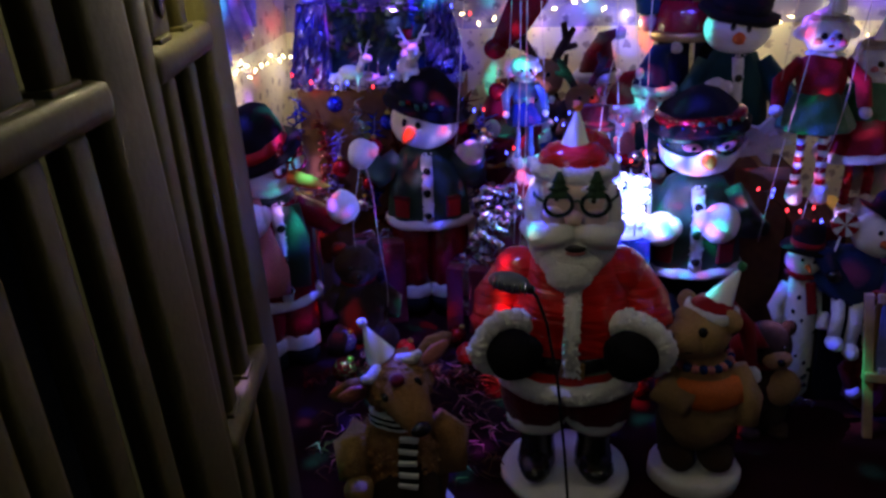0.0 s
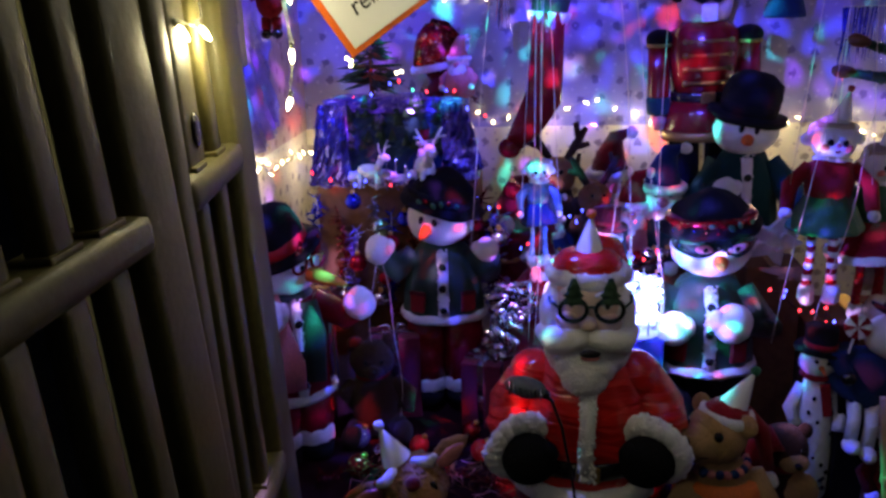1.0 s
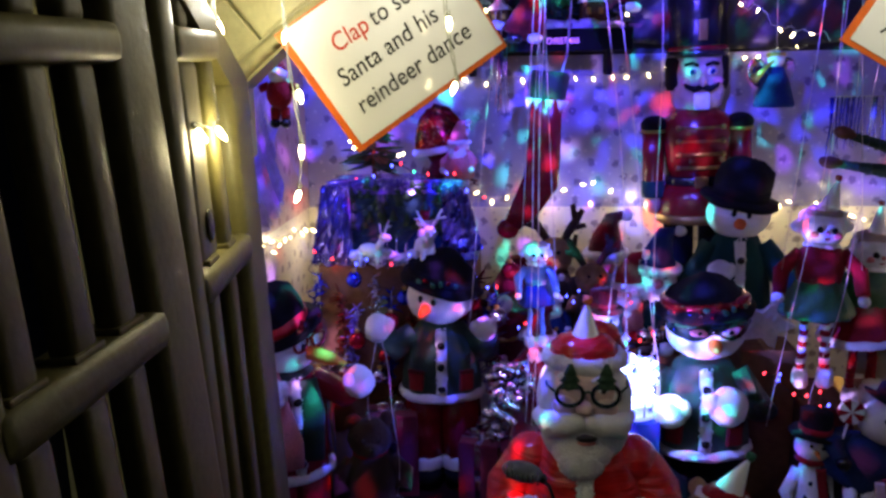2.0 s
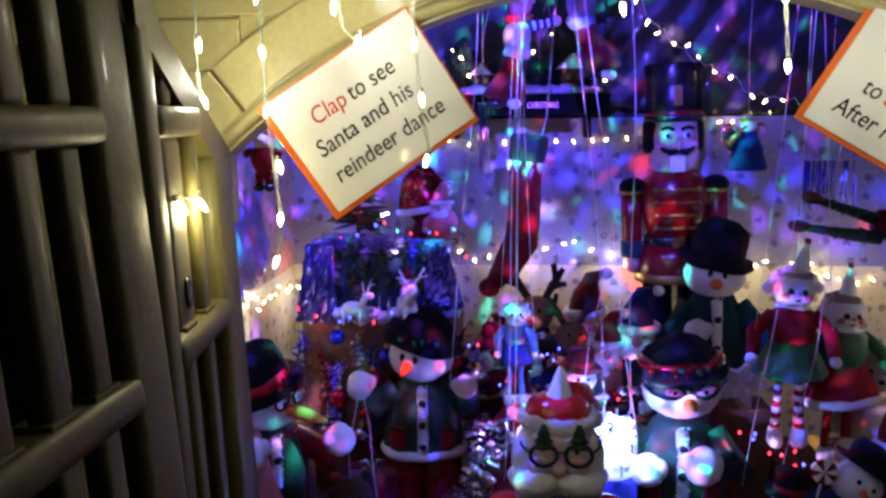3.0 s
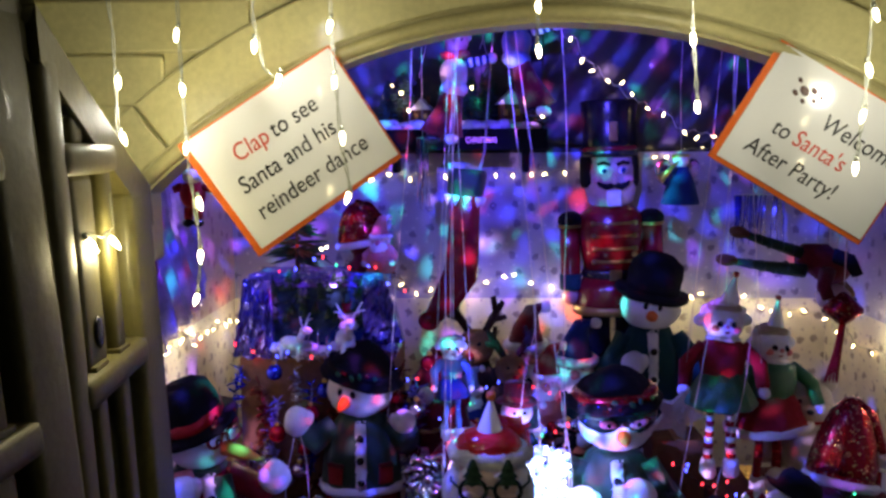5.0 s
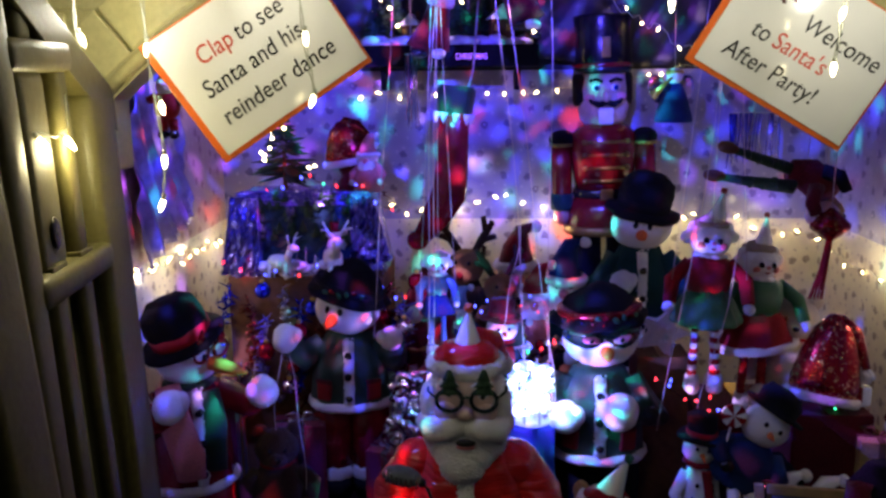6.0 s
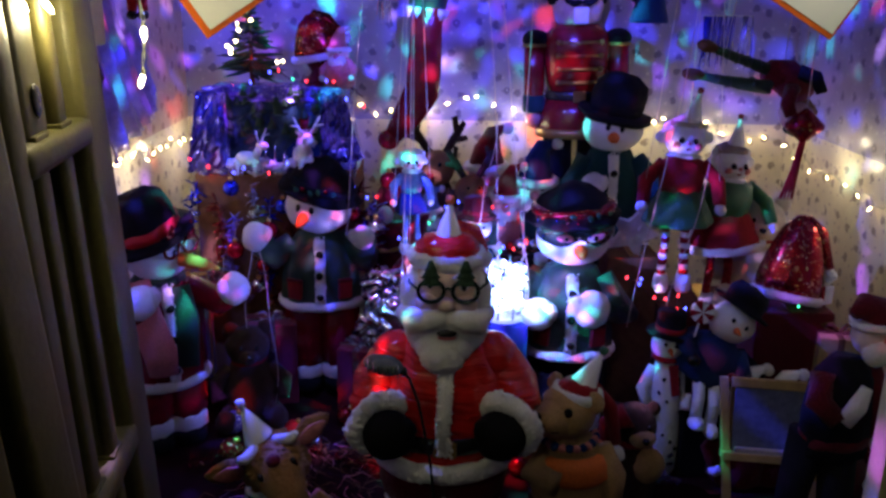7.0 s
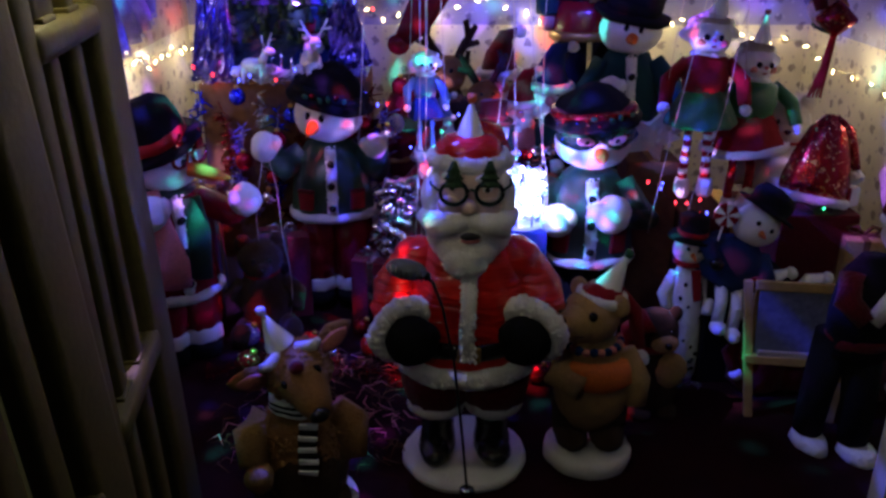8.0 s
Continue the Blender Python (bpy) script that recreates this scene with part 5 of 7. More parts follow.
def crumple(corners, y, mat, seed, n=11, amp=0.013):
    """A crumpled sheet of foil spread between four corners."""
    rng2 = random.Random(seed)
    p00, p10, p11, p01 = (Vector(p) for p in corners)
    pts, faces = [], []
    for j in range(n + 1):
        for i in range(n + 1):
            u, v = i / n + rng2.uniform(-0.03, 0.03), j / n + rng2.uniform(-0.03, 0.03)
            p = p00.lerp(p10, u).lerp(p01.lerp(p11, u), v)
            pts.append((p.x, y - 0.004 - rng2.uniform(0, amp), p.y))
    for j in range(n):
        for i in range(n):
            q = j * (n + 1) + i
            faces += [(q, q + 1, q + n + 2), (q, q + n + 2, q + n + 1)]
    return Kit()._add(pts, faces, mat, None, False)


def foil_scene():
    """A box in speckled violet foil whose open front shows a dark snowy scene."""
    f = thing("foil_box", "violet speckled foil box with a small snow scene in front", "ornament", (-0.27, 2.52, 0.742))
    kk = Kit()
    kk.prism([(-0.275, 0.0), (0.265, 0.0), (0.215, 0.26), (-0.225, 0.26)], -0.02, 0.19, DARKFOIL)
    kk.build("body", f)
    kk = Kit()
    kk.prism([(-0.275, 0.0), (-0.150, 0.0), (-0.150, 0.25), (-0.235, 0.25)], -0.07, -0.022, DARKFOIL)
    kk.build("side_flap", f)
    kk = Kit()
    kk.prism([(0.160, 0.02), (0.275, 0.06), (0.225, 0.25), (0.150, 0.25)], -0.06, -0.022, DARKFOIL)
    kk.build("side_flap", f)
    crumple([(-0.280, -0.005), (-0.150, -0.005), (-0.150, 0.255), (-0.240, 0.255)], -0.07, VIOLETFOIL, 1).build("foil_sheet", f, "crumpled violet foil")
    crumple([(0.155, 0.015), (0.285, 0.050), (0.230, 0.255), (0.150, 0.255)], -0.06, VIOLETFOIL, 2).build("foil_sheet", f, "crumpled violet foil")
    crumple([(-0.155, -0.03), (0.16, -0.03), (0.16, 0.035), (-0.155, 0.035)], -0.028, VIOLETFOIL, 3, 14).build("foil_sheet", f, "crumpled violet foil")
    crumple([(-0.24, 0.225), (0.23, 0.225), (0.21, 0.275), (-0.22, 0.275)], -0.034, DARKFOIL, 4, 16).build("foil_sheet", f, "crumpled violet foil")
    crumple([(-0.155, 0.02), (0.16, 0.02), (0.155, 0.245), (-0.155, 0.245)], -0.024, DEEPFOIL, 9, 16, 0.010).build("dark_front", f, "dark teal crumpled foil")
    kk = Kit()
    rng = random.Random(5)
    for i in range(40):
        x, z = rng.uniform(-0.15, 0.15), rng.uniform(0.10, 0.25)
        kk.lathe([(0.016, 0), (0.010, 0.018), (0.001, 0.04)], (x, -0.04, z), NEEDLE, seg=8, ripple=0.2)
    tagged(kk.build("fir_bough_cover", f, "dark green fir boughs"), kind="stuff")
    kk = Kit()
    for i in range(26):
        kk.ball((rng.uniform(-0.16, 0.16), -0.055 + rng.uniform(-0.02, 0.01), rng.uniform(0.0, 0.03)), (0.03, 0.02, 0.016), SNOW, u=8, v=6)
    tagged(kk.build("snow_bed", f, "white snow bedding"), kind="stuff")
    for i in range(7):
        x = -0.03 + 0.03 * i
        Kit().tube([(x, -0.065, 0.02), (x + 0.004, -0.068, 0.08 + 0.012 * math.sin(i * 2.2))], [0.005, 0.002], FOIL, 6).build("icicle", f)
    return f


foil_scene()


def mini_deer(at, s, mat, label, turn=0):
    k = Kit()
    k.ball((0, 0, 0.055 * s), (0.022 * s, 0.042 * s, 0.022 * s), mat)
    for sx in (-1, 1):
        for sy in (-1, 1):
            k.tube([(sx * 0.012 * s, sy * 0.03 * s, 0.05 * s), (sx * 0.013 * s, sy * 0.032 * s, 0.0)], [0.007 * s, 0.005 * s], mat, 8)
        k.tube([(sx * 0.006 * s, -0.05 * s, 0.105 * s), (sx * 0.020 * s, -0.05 * s, 0.13 * s), (sx * 0.030 * s, -0.055 * s, 0.15 * s)], [0.004 * s, 0.003 * s, 0.002 * s], mat, 6)
        k.tube([(sx * 0.018 * s, -0.05 * s, 0.128 * s), (sx * 0.036 * s, -0.06 * s, 0.132 * s)], [0.003 * s, 0.002 * s], mat, 6)
    k.tube([(0, -0.03 * s, 0.062 * s), (0, -0.046 * s, 0.095 * s)], [0.014 * s, 0.010 * s], mat, 10)
    k.ball((0, -0.056 * s, 0.100 * s), (0.013 * s, 0.022 * s, 0.013 * s), mat)
    ob = k.build("deer_figurine")
    ob.matrix_world = pose(*at, 0, 0, turn)
    return tagged(ob, label, "figurine")


mini_deer((-0.345, 2.40, 0.742), 1.0, SNOW, "small white deer figurine before the foil box", 70)
mini_deer((-0.165, 2.38, 0.742), 1.35, SNOW, "small white deer figurine before the foil box", 20)


def gnome(at, s, hat, body, label, turn=0.0, beard=WHITE, ball=True):
    """A small plush gnome: bell body, beard, round nose and tall pointed cap."""
    k = Kit()
    k.lathe([(0.045 * s, 0.0), (0.058 * s, 0.012 * s), (0.055 * s, 0.06 * s), (0.038 * s, 0.11 * s), (0.02 * s, 0.125 * s)], (0, 0, 0), body, ripple=0.04)
    k.lathe([(0.004 * s, 0.0), (0.022 * s, 0.02 * s), (0.036 * s, 0.055 * s), (0.030 * s, 0.075 * s)], (0, -0.026 * s, 0.045 * s), beard, flat=0.6, ripple=0.08)
    k.ball((0, 0, 0.125 * s), (0.038 * s, 0.036 * s, 0.034 * s), SKIN)
    k.ball((0, -0.038 * s, 0.122 * s), 0.011 * s, PINK, u=10, v=8)
    for sx in (-1, 1):
        k.ball((sx * 0.014 * s, -0.034 * s, 0.136 * s), 0.004 * s, BOOT, u=8, v=6)
        limb(k, [(sx * 0.034 * s, 0, 0.10 * s), (sx * 0.06 * s, -0.01 * s, 0.07 * s), (sx * 0.055 * s, -0.03 * s, 0.045 * s)], [0.014 * s, 0.015 * s, 0.012 * s], body)
        k.ball((sx * 0.055 * s, -0.034 * s, 0.040 * s), 0.013 * s, WHITE, u=8, v=6)
    fur_ring(k, (0, 0, 0.145 * s), 0.038 * s, 0.010 * s, WHITE, 4, 1, 18)
    k.tube([(0, 0, 0.145 * s), (0.0, 0.0, 0.18 * s), (0.012 * s, 0.004 * s, 0.215 * s), (0.035 * s, 0.0, 0.225 * s)], [0.038 * s, 0.028 * s, 0.016 * s, 0.006 * s], hat, 14)
    if ball:
        k.ball((0.040 * s, 0, 0.222 * s), 0.012 * s, WHITE, u=10, v=8)
    ob = k.build("gnome_doll")
    ob.matrix_world = pose(*at, 0, 0, turn)
    return tagged(ob, label, "doll", "small plush dolls")


gnome((-0.065, 2.55, 1.004), 0.85, PINK, PINK, "small pale pink plush doll standing on the foil box", -10)
gnome((-0.17, 2.50, 0.742), 0.0001 + 0.9, REDFELT, BLUE, "small plush doll in blue with red cap", 8)


def small_tree(at, h, r, label, lights, seed):
    """A little artificial fir: trunk, tiers of needle sprays and, where lit, small bulbs."""
    t = thing("small_fir", label, "tree", at, (0, 0, seed * 20), "little artificial firs")
    Kit().tube([(0, 0, 0), (0, 0, h)], [0.008, 0.003], CARD, 8).build("trunk", t)
    rng = random.Random(seed)
    kk = Kit()
    for i in range(150):
        f = rng.random() ** 0.8
        z = h * (0.12 + 0.86 * f)
        ln = r * (1.05 - f) * rng.uniform(0.7, 1.15) + 0.01
        a = rng.uniform(0, 6.28)
        d = Vector((math.cos(a), math.sin(a), rng.uniform(-0.35, 0.1)))
        b = Vector((0, 0, z))
        kk.tube([b, b + ln * 0.5 * d, b + ln * d], [0.004, 0.007, 0.001], NEEDLE, 5)
    kk.build("crown", t)
    for i in range(lights):
        f = rng.random()
        a = rng.uniform(0, 6.28)
        rr = r * (1.0 - f) + 0.006
        kk = Kit()
        kk.ball((rr * math.cos(a), rr * math.sin(a), h * (0.12 + 0.85 * f)), 0.006, GBULB, u=8, v=6)
        kk.build("lamp", t)
    return t


small_tree((-0.36, 2.60, 1.004), 0.27, 0.12, "small lit artificial fir standing on the foil box", 16, 2)
sequin_cap("sequined_cap", (-0.135, 2.62, 1.10), (0, -10, 0), 0.085, 0.14, "red sequined cap with white brim on a tinsel stand")
kk = Kit()
kk.lathe([(0.05, 0.0), (0.055, 0.01), (0.03, 0.05), (0.06, 0.10)], (0, 0, 0), DARKRED)
st = kk.build("hat_stand", at=(-0.135, 2.62, 1.0))
tagged(st, "dark red padded stand under a sequined cap", "stand")


def stocking():
    k = Kit()
    pts = [(0.0, 0, 0.0), (0.005, 0, -0.10), (0.012, 0, -0.22), (0.012, 0, -0.30), (-0.026, -0.01, -0.385), (-0.066, -0.01, -0.455)]
    k.tube(pts, [0.050, 0.054, 0.058, 0.062, 0.050, 0.032], DARKSATIN, 18, 0.7)
    k.ball((-0.080, -0.01, -0.472), (0.038, 0.030, 0.034), DARKSATIN)
    k.lathe([(0.052, -0.004), (0.062, 0.008), (0.065, 0.075), (0.056, 0.09)], (0, 0, -0.03), GREEN, flat=0.7, ripple=0.05, waves=5)
    for i in range(9):
        a = 2 * math.pi * i / 9
        k.lathe([(0.014, 0.0), (0.010, -0.018), (0.001, -0.036)], (0.060 * math.cos(a), 0.043 * math.sin(a), -0.03), SNOW, seg=8)
    k.tube([(0.04, 0, 0.055), (0.05, 0, 0.12), (0.03, 0.03, TOP - 1.29)], 0.003, THREAD, 6)
    ob = k.build("stocking")
    ob.matrix_world = pose(0.222, 2.60, 1.29, 0, 6, 0)
    return tagged(ob, "long red satin stocking with dark cuff, hanging from the ceiling", "stocking")


stocking()


def disco_lamp():
    d = thing("crystal_lamp", "glowing clear jar of white crystals on a dark violet box", "lamp", (0.452, 1.99, 0.0))
    Kit().box((0, 0, 0.215), (0.13, 0.12, 0.43), BLUE, bevel=0.006).build("stand", d, "dark violet box")
    Kit().lathe([(0.058, 0.432), (0.064, 0.436), (0.064, 0.446), (0.058, 0.450)], (0, 0, 0), CRYSTALB, seg=24).build("lit_ring", d, "blue glowing ring")
    kk = Kit()
    rng = random.Random(12)
    for i in range(420):
        a = rng.uniform(0, 6.28)
        f = rng.random()
        r = 0.058 * math.sqrt(rng.random())
        kk.box((r * math.cos(a), r * math.sin(a), 0.458 + 0.125 * f), (0.013, 0.010, 0.015), rng.choice((CRYSTAL, CRYSTAL, CRYSTALC, CRYSTALC, CRYSTALB, FOIL)), (rng.uniform(0, 90), rng.uniform(0, 90), rng.uniform(0, 90)), 0.002)
    tagged(kk.build("crystal_filling", d, "white glowing crystals"), kind="stuff")
    for i in range(10):
        a = 2 * math.pi * i / 10
        Kit().tube([(0.066 * math.cos(a), 0.066 * math.sin(a), 0.446), (0.068 * math.cos(a), 0.068 * math.sin(a), 0.53), (0.060 * math.cos(a), 0.060 * math.sin(a), 0.595)], 0.0022, WIRE, 6).build("rib", d)
    return d


disco_lamp()


# strings and curled ribbons that hang from the ceiling
def ribbon(top, low, bow, seed):
    k = Kit()
    pts = []
    for i in range(13):
        f = i / 12
        p = Vector(top).lerp(Vector(low), f)
        p += Vector((bow * math.sin(math.pi * f) + 0.006 * math.sin(9 * f + seed), 0.004 * math.sin(7 * f + seed), 0))
        pts.append(p - Vector(top))
    k.tube(pts, 0.0013, THREAD, 5)
    ob = k.build("hanging_ribbon", at=top)
    return tagged(ob, "thin pale ribbon hanging from the ceiling", "ribbon", "hanging ribbons")


for n, (top, low, bow) in enumerate((
        ((0.20, 1.92, TOP), (0.17, 1.92, 0.42), 0.012), ((0.24, 1.95, TOP), (0.16, 1.98, 0.40), -0.02), ((0.30, 2.0, TOP), (0.44, 2.0, 0.58), 0.01),
        ((0.33, 2.02, TOP), (0.52, 1.99, 0.56), -0.01), ((0.47, 2.02, TOP), (0.50, 2.0, 0.60), 0.01), ((0.10, 1.9, TOP), (-0.02, 2.2, 0.60), 0.02),
        ((0.42, 2.05, 1.0), (0.36, 2.0, 0.66), 0.01), ((-0.29, 2.22, 0.55), (-0.24, 2.15, 0.06), 0.02), ((-0.31, 2.22, 0.55), (-0.30, 2.15, 0.05), -0.02),
        ((0.955, 2.0, TOP), (0.80, 1.95, 0.42), 0.03), ((1.03, 2.05, 1.0), (0.90, 1.98, 0.42), 0.01))):
    ribbon(top, low, bow, n)


def easel():
    """A little pine easel with a grey slate, its legs spread."""
    e = thing("toy_easel", "small yellow pine easel with a grey writing slate", "easel", (1.145, 1.70, 0.0), (0, 0, -8))
    for sx in (-1, 1):
        Kit().box((sx * 0.120, 0.0, 0.185), (0.022, 0.020, 0.375), WOOD, (-9, sx * 5.5, 0), 0.003).build("front_leg", e)
        Kit().box((sx * 0.095, 0.085, 0.18), (0.018, 0.016, 0.365), WOOD, (14, sx * 3, 0), 0.003).build("back_leg", e)
    Kit().box((0, 0.028, 0.358), (0.236, 0.018, 0.024), WOOD, (-9, 0, 0), 0.003).build("top_rail", e)
    Kit().box((0, -0.010, 0.165), (0.262, 0.034, 0.022), WOOD, (-9, 0, 0), 0.003).build("tray", e)
    Kit().box((0, -0.014, 0.183), (0.20, 0.014, 0.016), WOOL, (-9, 0, 0), 0.003).build("eraser", e, "pale felt eraser bar")
    Kit().box((0, 0.010, 0.262), (0.214, 0.008, 0.170), BOARD, (-9, 0, 0), 0.002).build("slate", e, "dusty grey slate")
    for i in range(9):
        Kit().box((-0.085 + 0.021 * i, 0.0035 + 0.008 * ((i * 5) % 3), 0.225 + 0.040 * ((i * 5) % 3)), (0.012, 0.002, 0.005), FELT, (-9, 20 * (i % 3), 0), 0.0005).build("chalk_mark", e)
    return e


easel()


def small_snow(at, s, label, coat=SNOW, hat=FELT, turn=0, dots=False, long=1.0):
    """A slim standing snowman doll with a top hat and scarf."""
    k = Kit()
    k.lathe([(0.045 * s, 0.0), (0.052 * s, 0.015 * s), (0.050 * s, 0.10 * s * long), (0.044 * s, 0.22 * s * long), (0.032 * s, 0.29 * s * long), (0.02 * s, 0.30 * s * long)], (0, 0, 0), coat, seg=20)
    z = 0.30 * s * long
    k.ball((0, 0, z + 0.04 * s), (0.048 * s, 0.046 * s, 0.046 * s), WHITE)
    k.lathe([(0.034 * s, 0), (0.046 * s, 0.008 * s), (0.034 * s, 0.018 * s)], (0, 0, z - 0.006 * s), REDFELT)
    k.box((0.02 * s, -0.045 * s, z - 0.05 * s), (0.026 * s, 0.01 * s, 0.09 * s), REDFELT, (0, -8, 0))
    k.lathe([(0.008 * s, 0), (0.002 * s, 0.034 * s)], (0, -0.044 * s, z + 0.038 * s), ORANGE, (92, 0, 0), 10)
    for sx in (-1, 1):
        k.ball((sx * 0.016 * s, -0.043 * s, z + 0.052 * s), 0.0055 * s, BOOT, u=8, v=6)
        limb(k, [(sx * 0.036 * s, 0, z - 0.03 * s), (sx * 0.062 * s, -0.02 * s, z - 0.09 * s), (sx * 0.05 * s, -0.05 * s, z - 0.13 * s)], [0.015 * s, 0.016 * s, 0.014 * s], coat)
    k.lathe([(0.062 * s, 0), (0.064 * s, 0.006 * s), (0.040 * s, 0.010 * s), (0.040 * s, 0.06 * s), (0.0, 0.062 * s)], (0, 0, z + 0.072 * s), hat)
    k.lathe([(0.041 * s, 0.010 * s), (0.043 * s, 0.014 * s), (0.041 * s, 0.024 * s)], (0, 0, z + 0.072 * s), REDFELT)
    if dots:
        rng = random.Random(3)
        for i in range(34):
            a, f = rng.uniform(2.6, 6.8), rng.random()
            r = 0.052 * s - 0.012 * s * f
            k.ball((r * math.cos(a), r * math.sin(a), (0.02 + 0.25 * f) * s * long), (0.006 * s, 0.006 * s, 0.006 * s), BOOT, u=6, v=5)
    ob = k.build("snowman_doll")
    ob.matrix_world = pose(*at, 0, 0, turn)
    return tagged(ob, label, "doll", "snowman dolls")


small_snow((0.905, 1.90, 0.0), 1.0, "tall white spotted snowman doll with black hat", SNOW, FELT, -8, True, 1.18)
small_snow((0.372, 2.10, 0.45), 0.95, "small plush snowman with dark hat behind the lamp", TEAL, DARKRED, 10, False, 0.62)
pile = carton((0.30, 2.26, 0), (0.44, 0.22, 0.40), DARKRED, "dark red wrapped box under small dolls")
carton((0.372, 2.10, 0), (0.10, 0.10, 0.445), CARD, "narrow brown box under a small snowman")


def blue_doll():
    k = Kit()
    k.ball((0, 0, 0.25), (0.085, 0.065, 0.075), BLUE)
    k.lathe([(0.09, 0.0), (0.095, 0.015), (0.07, 0.09), (0.04, 0.12)], (0, 0, 0.19), BLUE, flat=0.75)
    for sx in (-1, 1):
        limb(k, [(sx * 0.024 + 0.015, -0.045, 0.205), (sx * 0.022 + 0.032, -0.075, 0.16), (sx * 0.022 + 0.056, -0.078, 0.105)], [0.018, 0.016, 0.016], SNOW)
        k.ball((sx * 0.022 + 0.062, -0.09, 0.092), (0.022, 0.030, 0.02), SNOW)
        limb(k, [(sx * 0.066, 0, 0.295), (sx * 0.092, -0.04, 0.265), (sx * 0.066, -0.072, 0.245)], [0.024, 0.025, 0.02], BLUE)
        k.ball((sx * 0.060, -0.080, 0.242), 0.018, BOOT)
    k.ball((0.0, -0.005, 0.37), (0.065, 0.06, 0.06), WHITE)
    for sx in (-1, 1):
        k.ball((sx * 0.02, -0.058, 0.385), 0.007, BOOT, u=8, v=6)
    k.lathe([(0.011, 0), (0.002, 0.04)], (0, -0.056, 0.368), ORANGE, (92, 0, 0), 10)
    k.lathe([(0.080, 0), (0.084, 0.006), (0.056, 0.012), (0.058, 0.040), (0.046, 0.062), (0.0, 0.070)], (0, 0.004, 0.412), FELT, (-6, 6, 0))
    ob = k.build("snowman_doll")
    ob.matrix_world = pose(0.905, 1.90, 0.137, 0, 26, -6)
    return tagged(ob, "snowman doll in navy coat and black hat, sitting with white legs", "doll", "snowman dolls")


blue_doll()
carton((1.06, 1.945, 0), (0.22, 0.18, 0.325), FELT, "dark wrapped box that a doll sits on")


def lollipop(at, r, turn):
    l = thing("lollipop_ornament", "round red and white swirled lollipop ornament on a stick", "ornament", at, turn)
    for i in range(10):
        kk = Kit()
        a0, a1 = 2 * math.pi * i / 10, 2 * math.pi * (i + 1) / 10
        kk.prism([(0, 0), (r * math.cos(a0), r * math.sin(a0)), (r * math.cos((a0 + a1) / 2), r * math.sin((a0 + a1) / 2)), (r * math.cos(a1), r * math.sin(a1))], -0.006, 0.006, REDFELT if i % 2 else SNOW)
        kk.build("wedge", l)
    Kit().tube([(0, 0, -r), (0.004, 0, -r - 0.16)], 0.003, SNOW, 8).build("stick", l)


lollipop((0.975, 1.86, 0.505), 0.032, (0, 12, -10))


def dark_figure():
    """A standing cloth figure in black trousers beside the easel, one white-gloved arm hanging, with a beard and a red cap."""
    k = Kit()
    for sx, dy in ((-1, 0.035), (1, -0.035)):
        limb(k, [(sx * 0.030, dy * 0.4, 0.32), (sx * 0.036, dy * 0.8, 0.16), (sx * 0.040, dy, 0.04)], [0.046, 0.040, 0.036], FELT)
        k.lathe([(0.034, 0.0), (0.040, 0.008), (0.038, 0.026), (0.032, 0.036)], (sx * 0.042, dy - 0.018, 0.0), SNOW, flat=1.45)
    k.lathe([(0.080, 0.27), (0.086, 0.29), (0.082, 0.38), (0.074, 0.47), (0.040, 0.52)], (0.03, 0, 0), FELT, flat=0.78, ripple=0.04)
    k.lathe([(0.087, 0.300), (0.090, 0.304), (0.089, 0.322), (0.086, 0.326)], (0.03, 0, 0), DARKRED, flat=0.78)
    limb(k, [(-0.035, -0.01, 0.485), (-0.060, -0.035, 0.43), (-0.030, -0.075, 0.395)], [0.030, 0.030, 0.026], DARKRED)
    limb(k, [(0.095, 0, 0.48), (0.130, -0.01, 0.40), (0.125, -0.04, 0.32)], [0.030, 0.030, 0.026], DARKRED)
    k.tube([(-0.024, -0.084, 0.395), (0.000, -0.088, 0.435), (0.022, -0.084, 0.480)], [0.022, 0.024, 0.016], WHITE, 12, 0.7)
    k.ball((0.128, -0.05, 0.305), 0.026, WHITE)
    k.ball((0.092, 0.0, 0.568), (0.050, 0.048, 0.050), SKIN)
    k.ball((0.090, -0.026, 0.540), (0.038, 0.030, 0.040), WHITE)
    k.ball((0.090, -0.048, 0.572), 0.010, PINK, u=10, v=8)
    fur_ring(k, (0.092, 0, 0.598), 0.048, 0.011, WHITE, 5, 1, 22)
    k.tube([(0.092, 0, 0.598), (0.086, 0, 0.628), (0.056, 0.0, 0.645), (0.024, -0.01, 0.630)], [0.048, 0.042, 0.028, 0.014], DARKRED, 14)
    ob = k.build("cloth_doll")
    ob.matrix_world = pose(1.190, 1.545, 0.0, 0, 0, 14)
    return tagged(ob, "standing bearded cloth doll in black trousers and white shoes", "doll")


dark_figure()


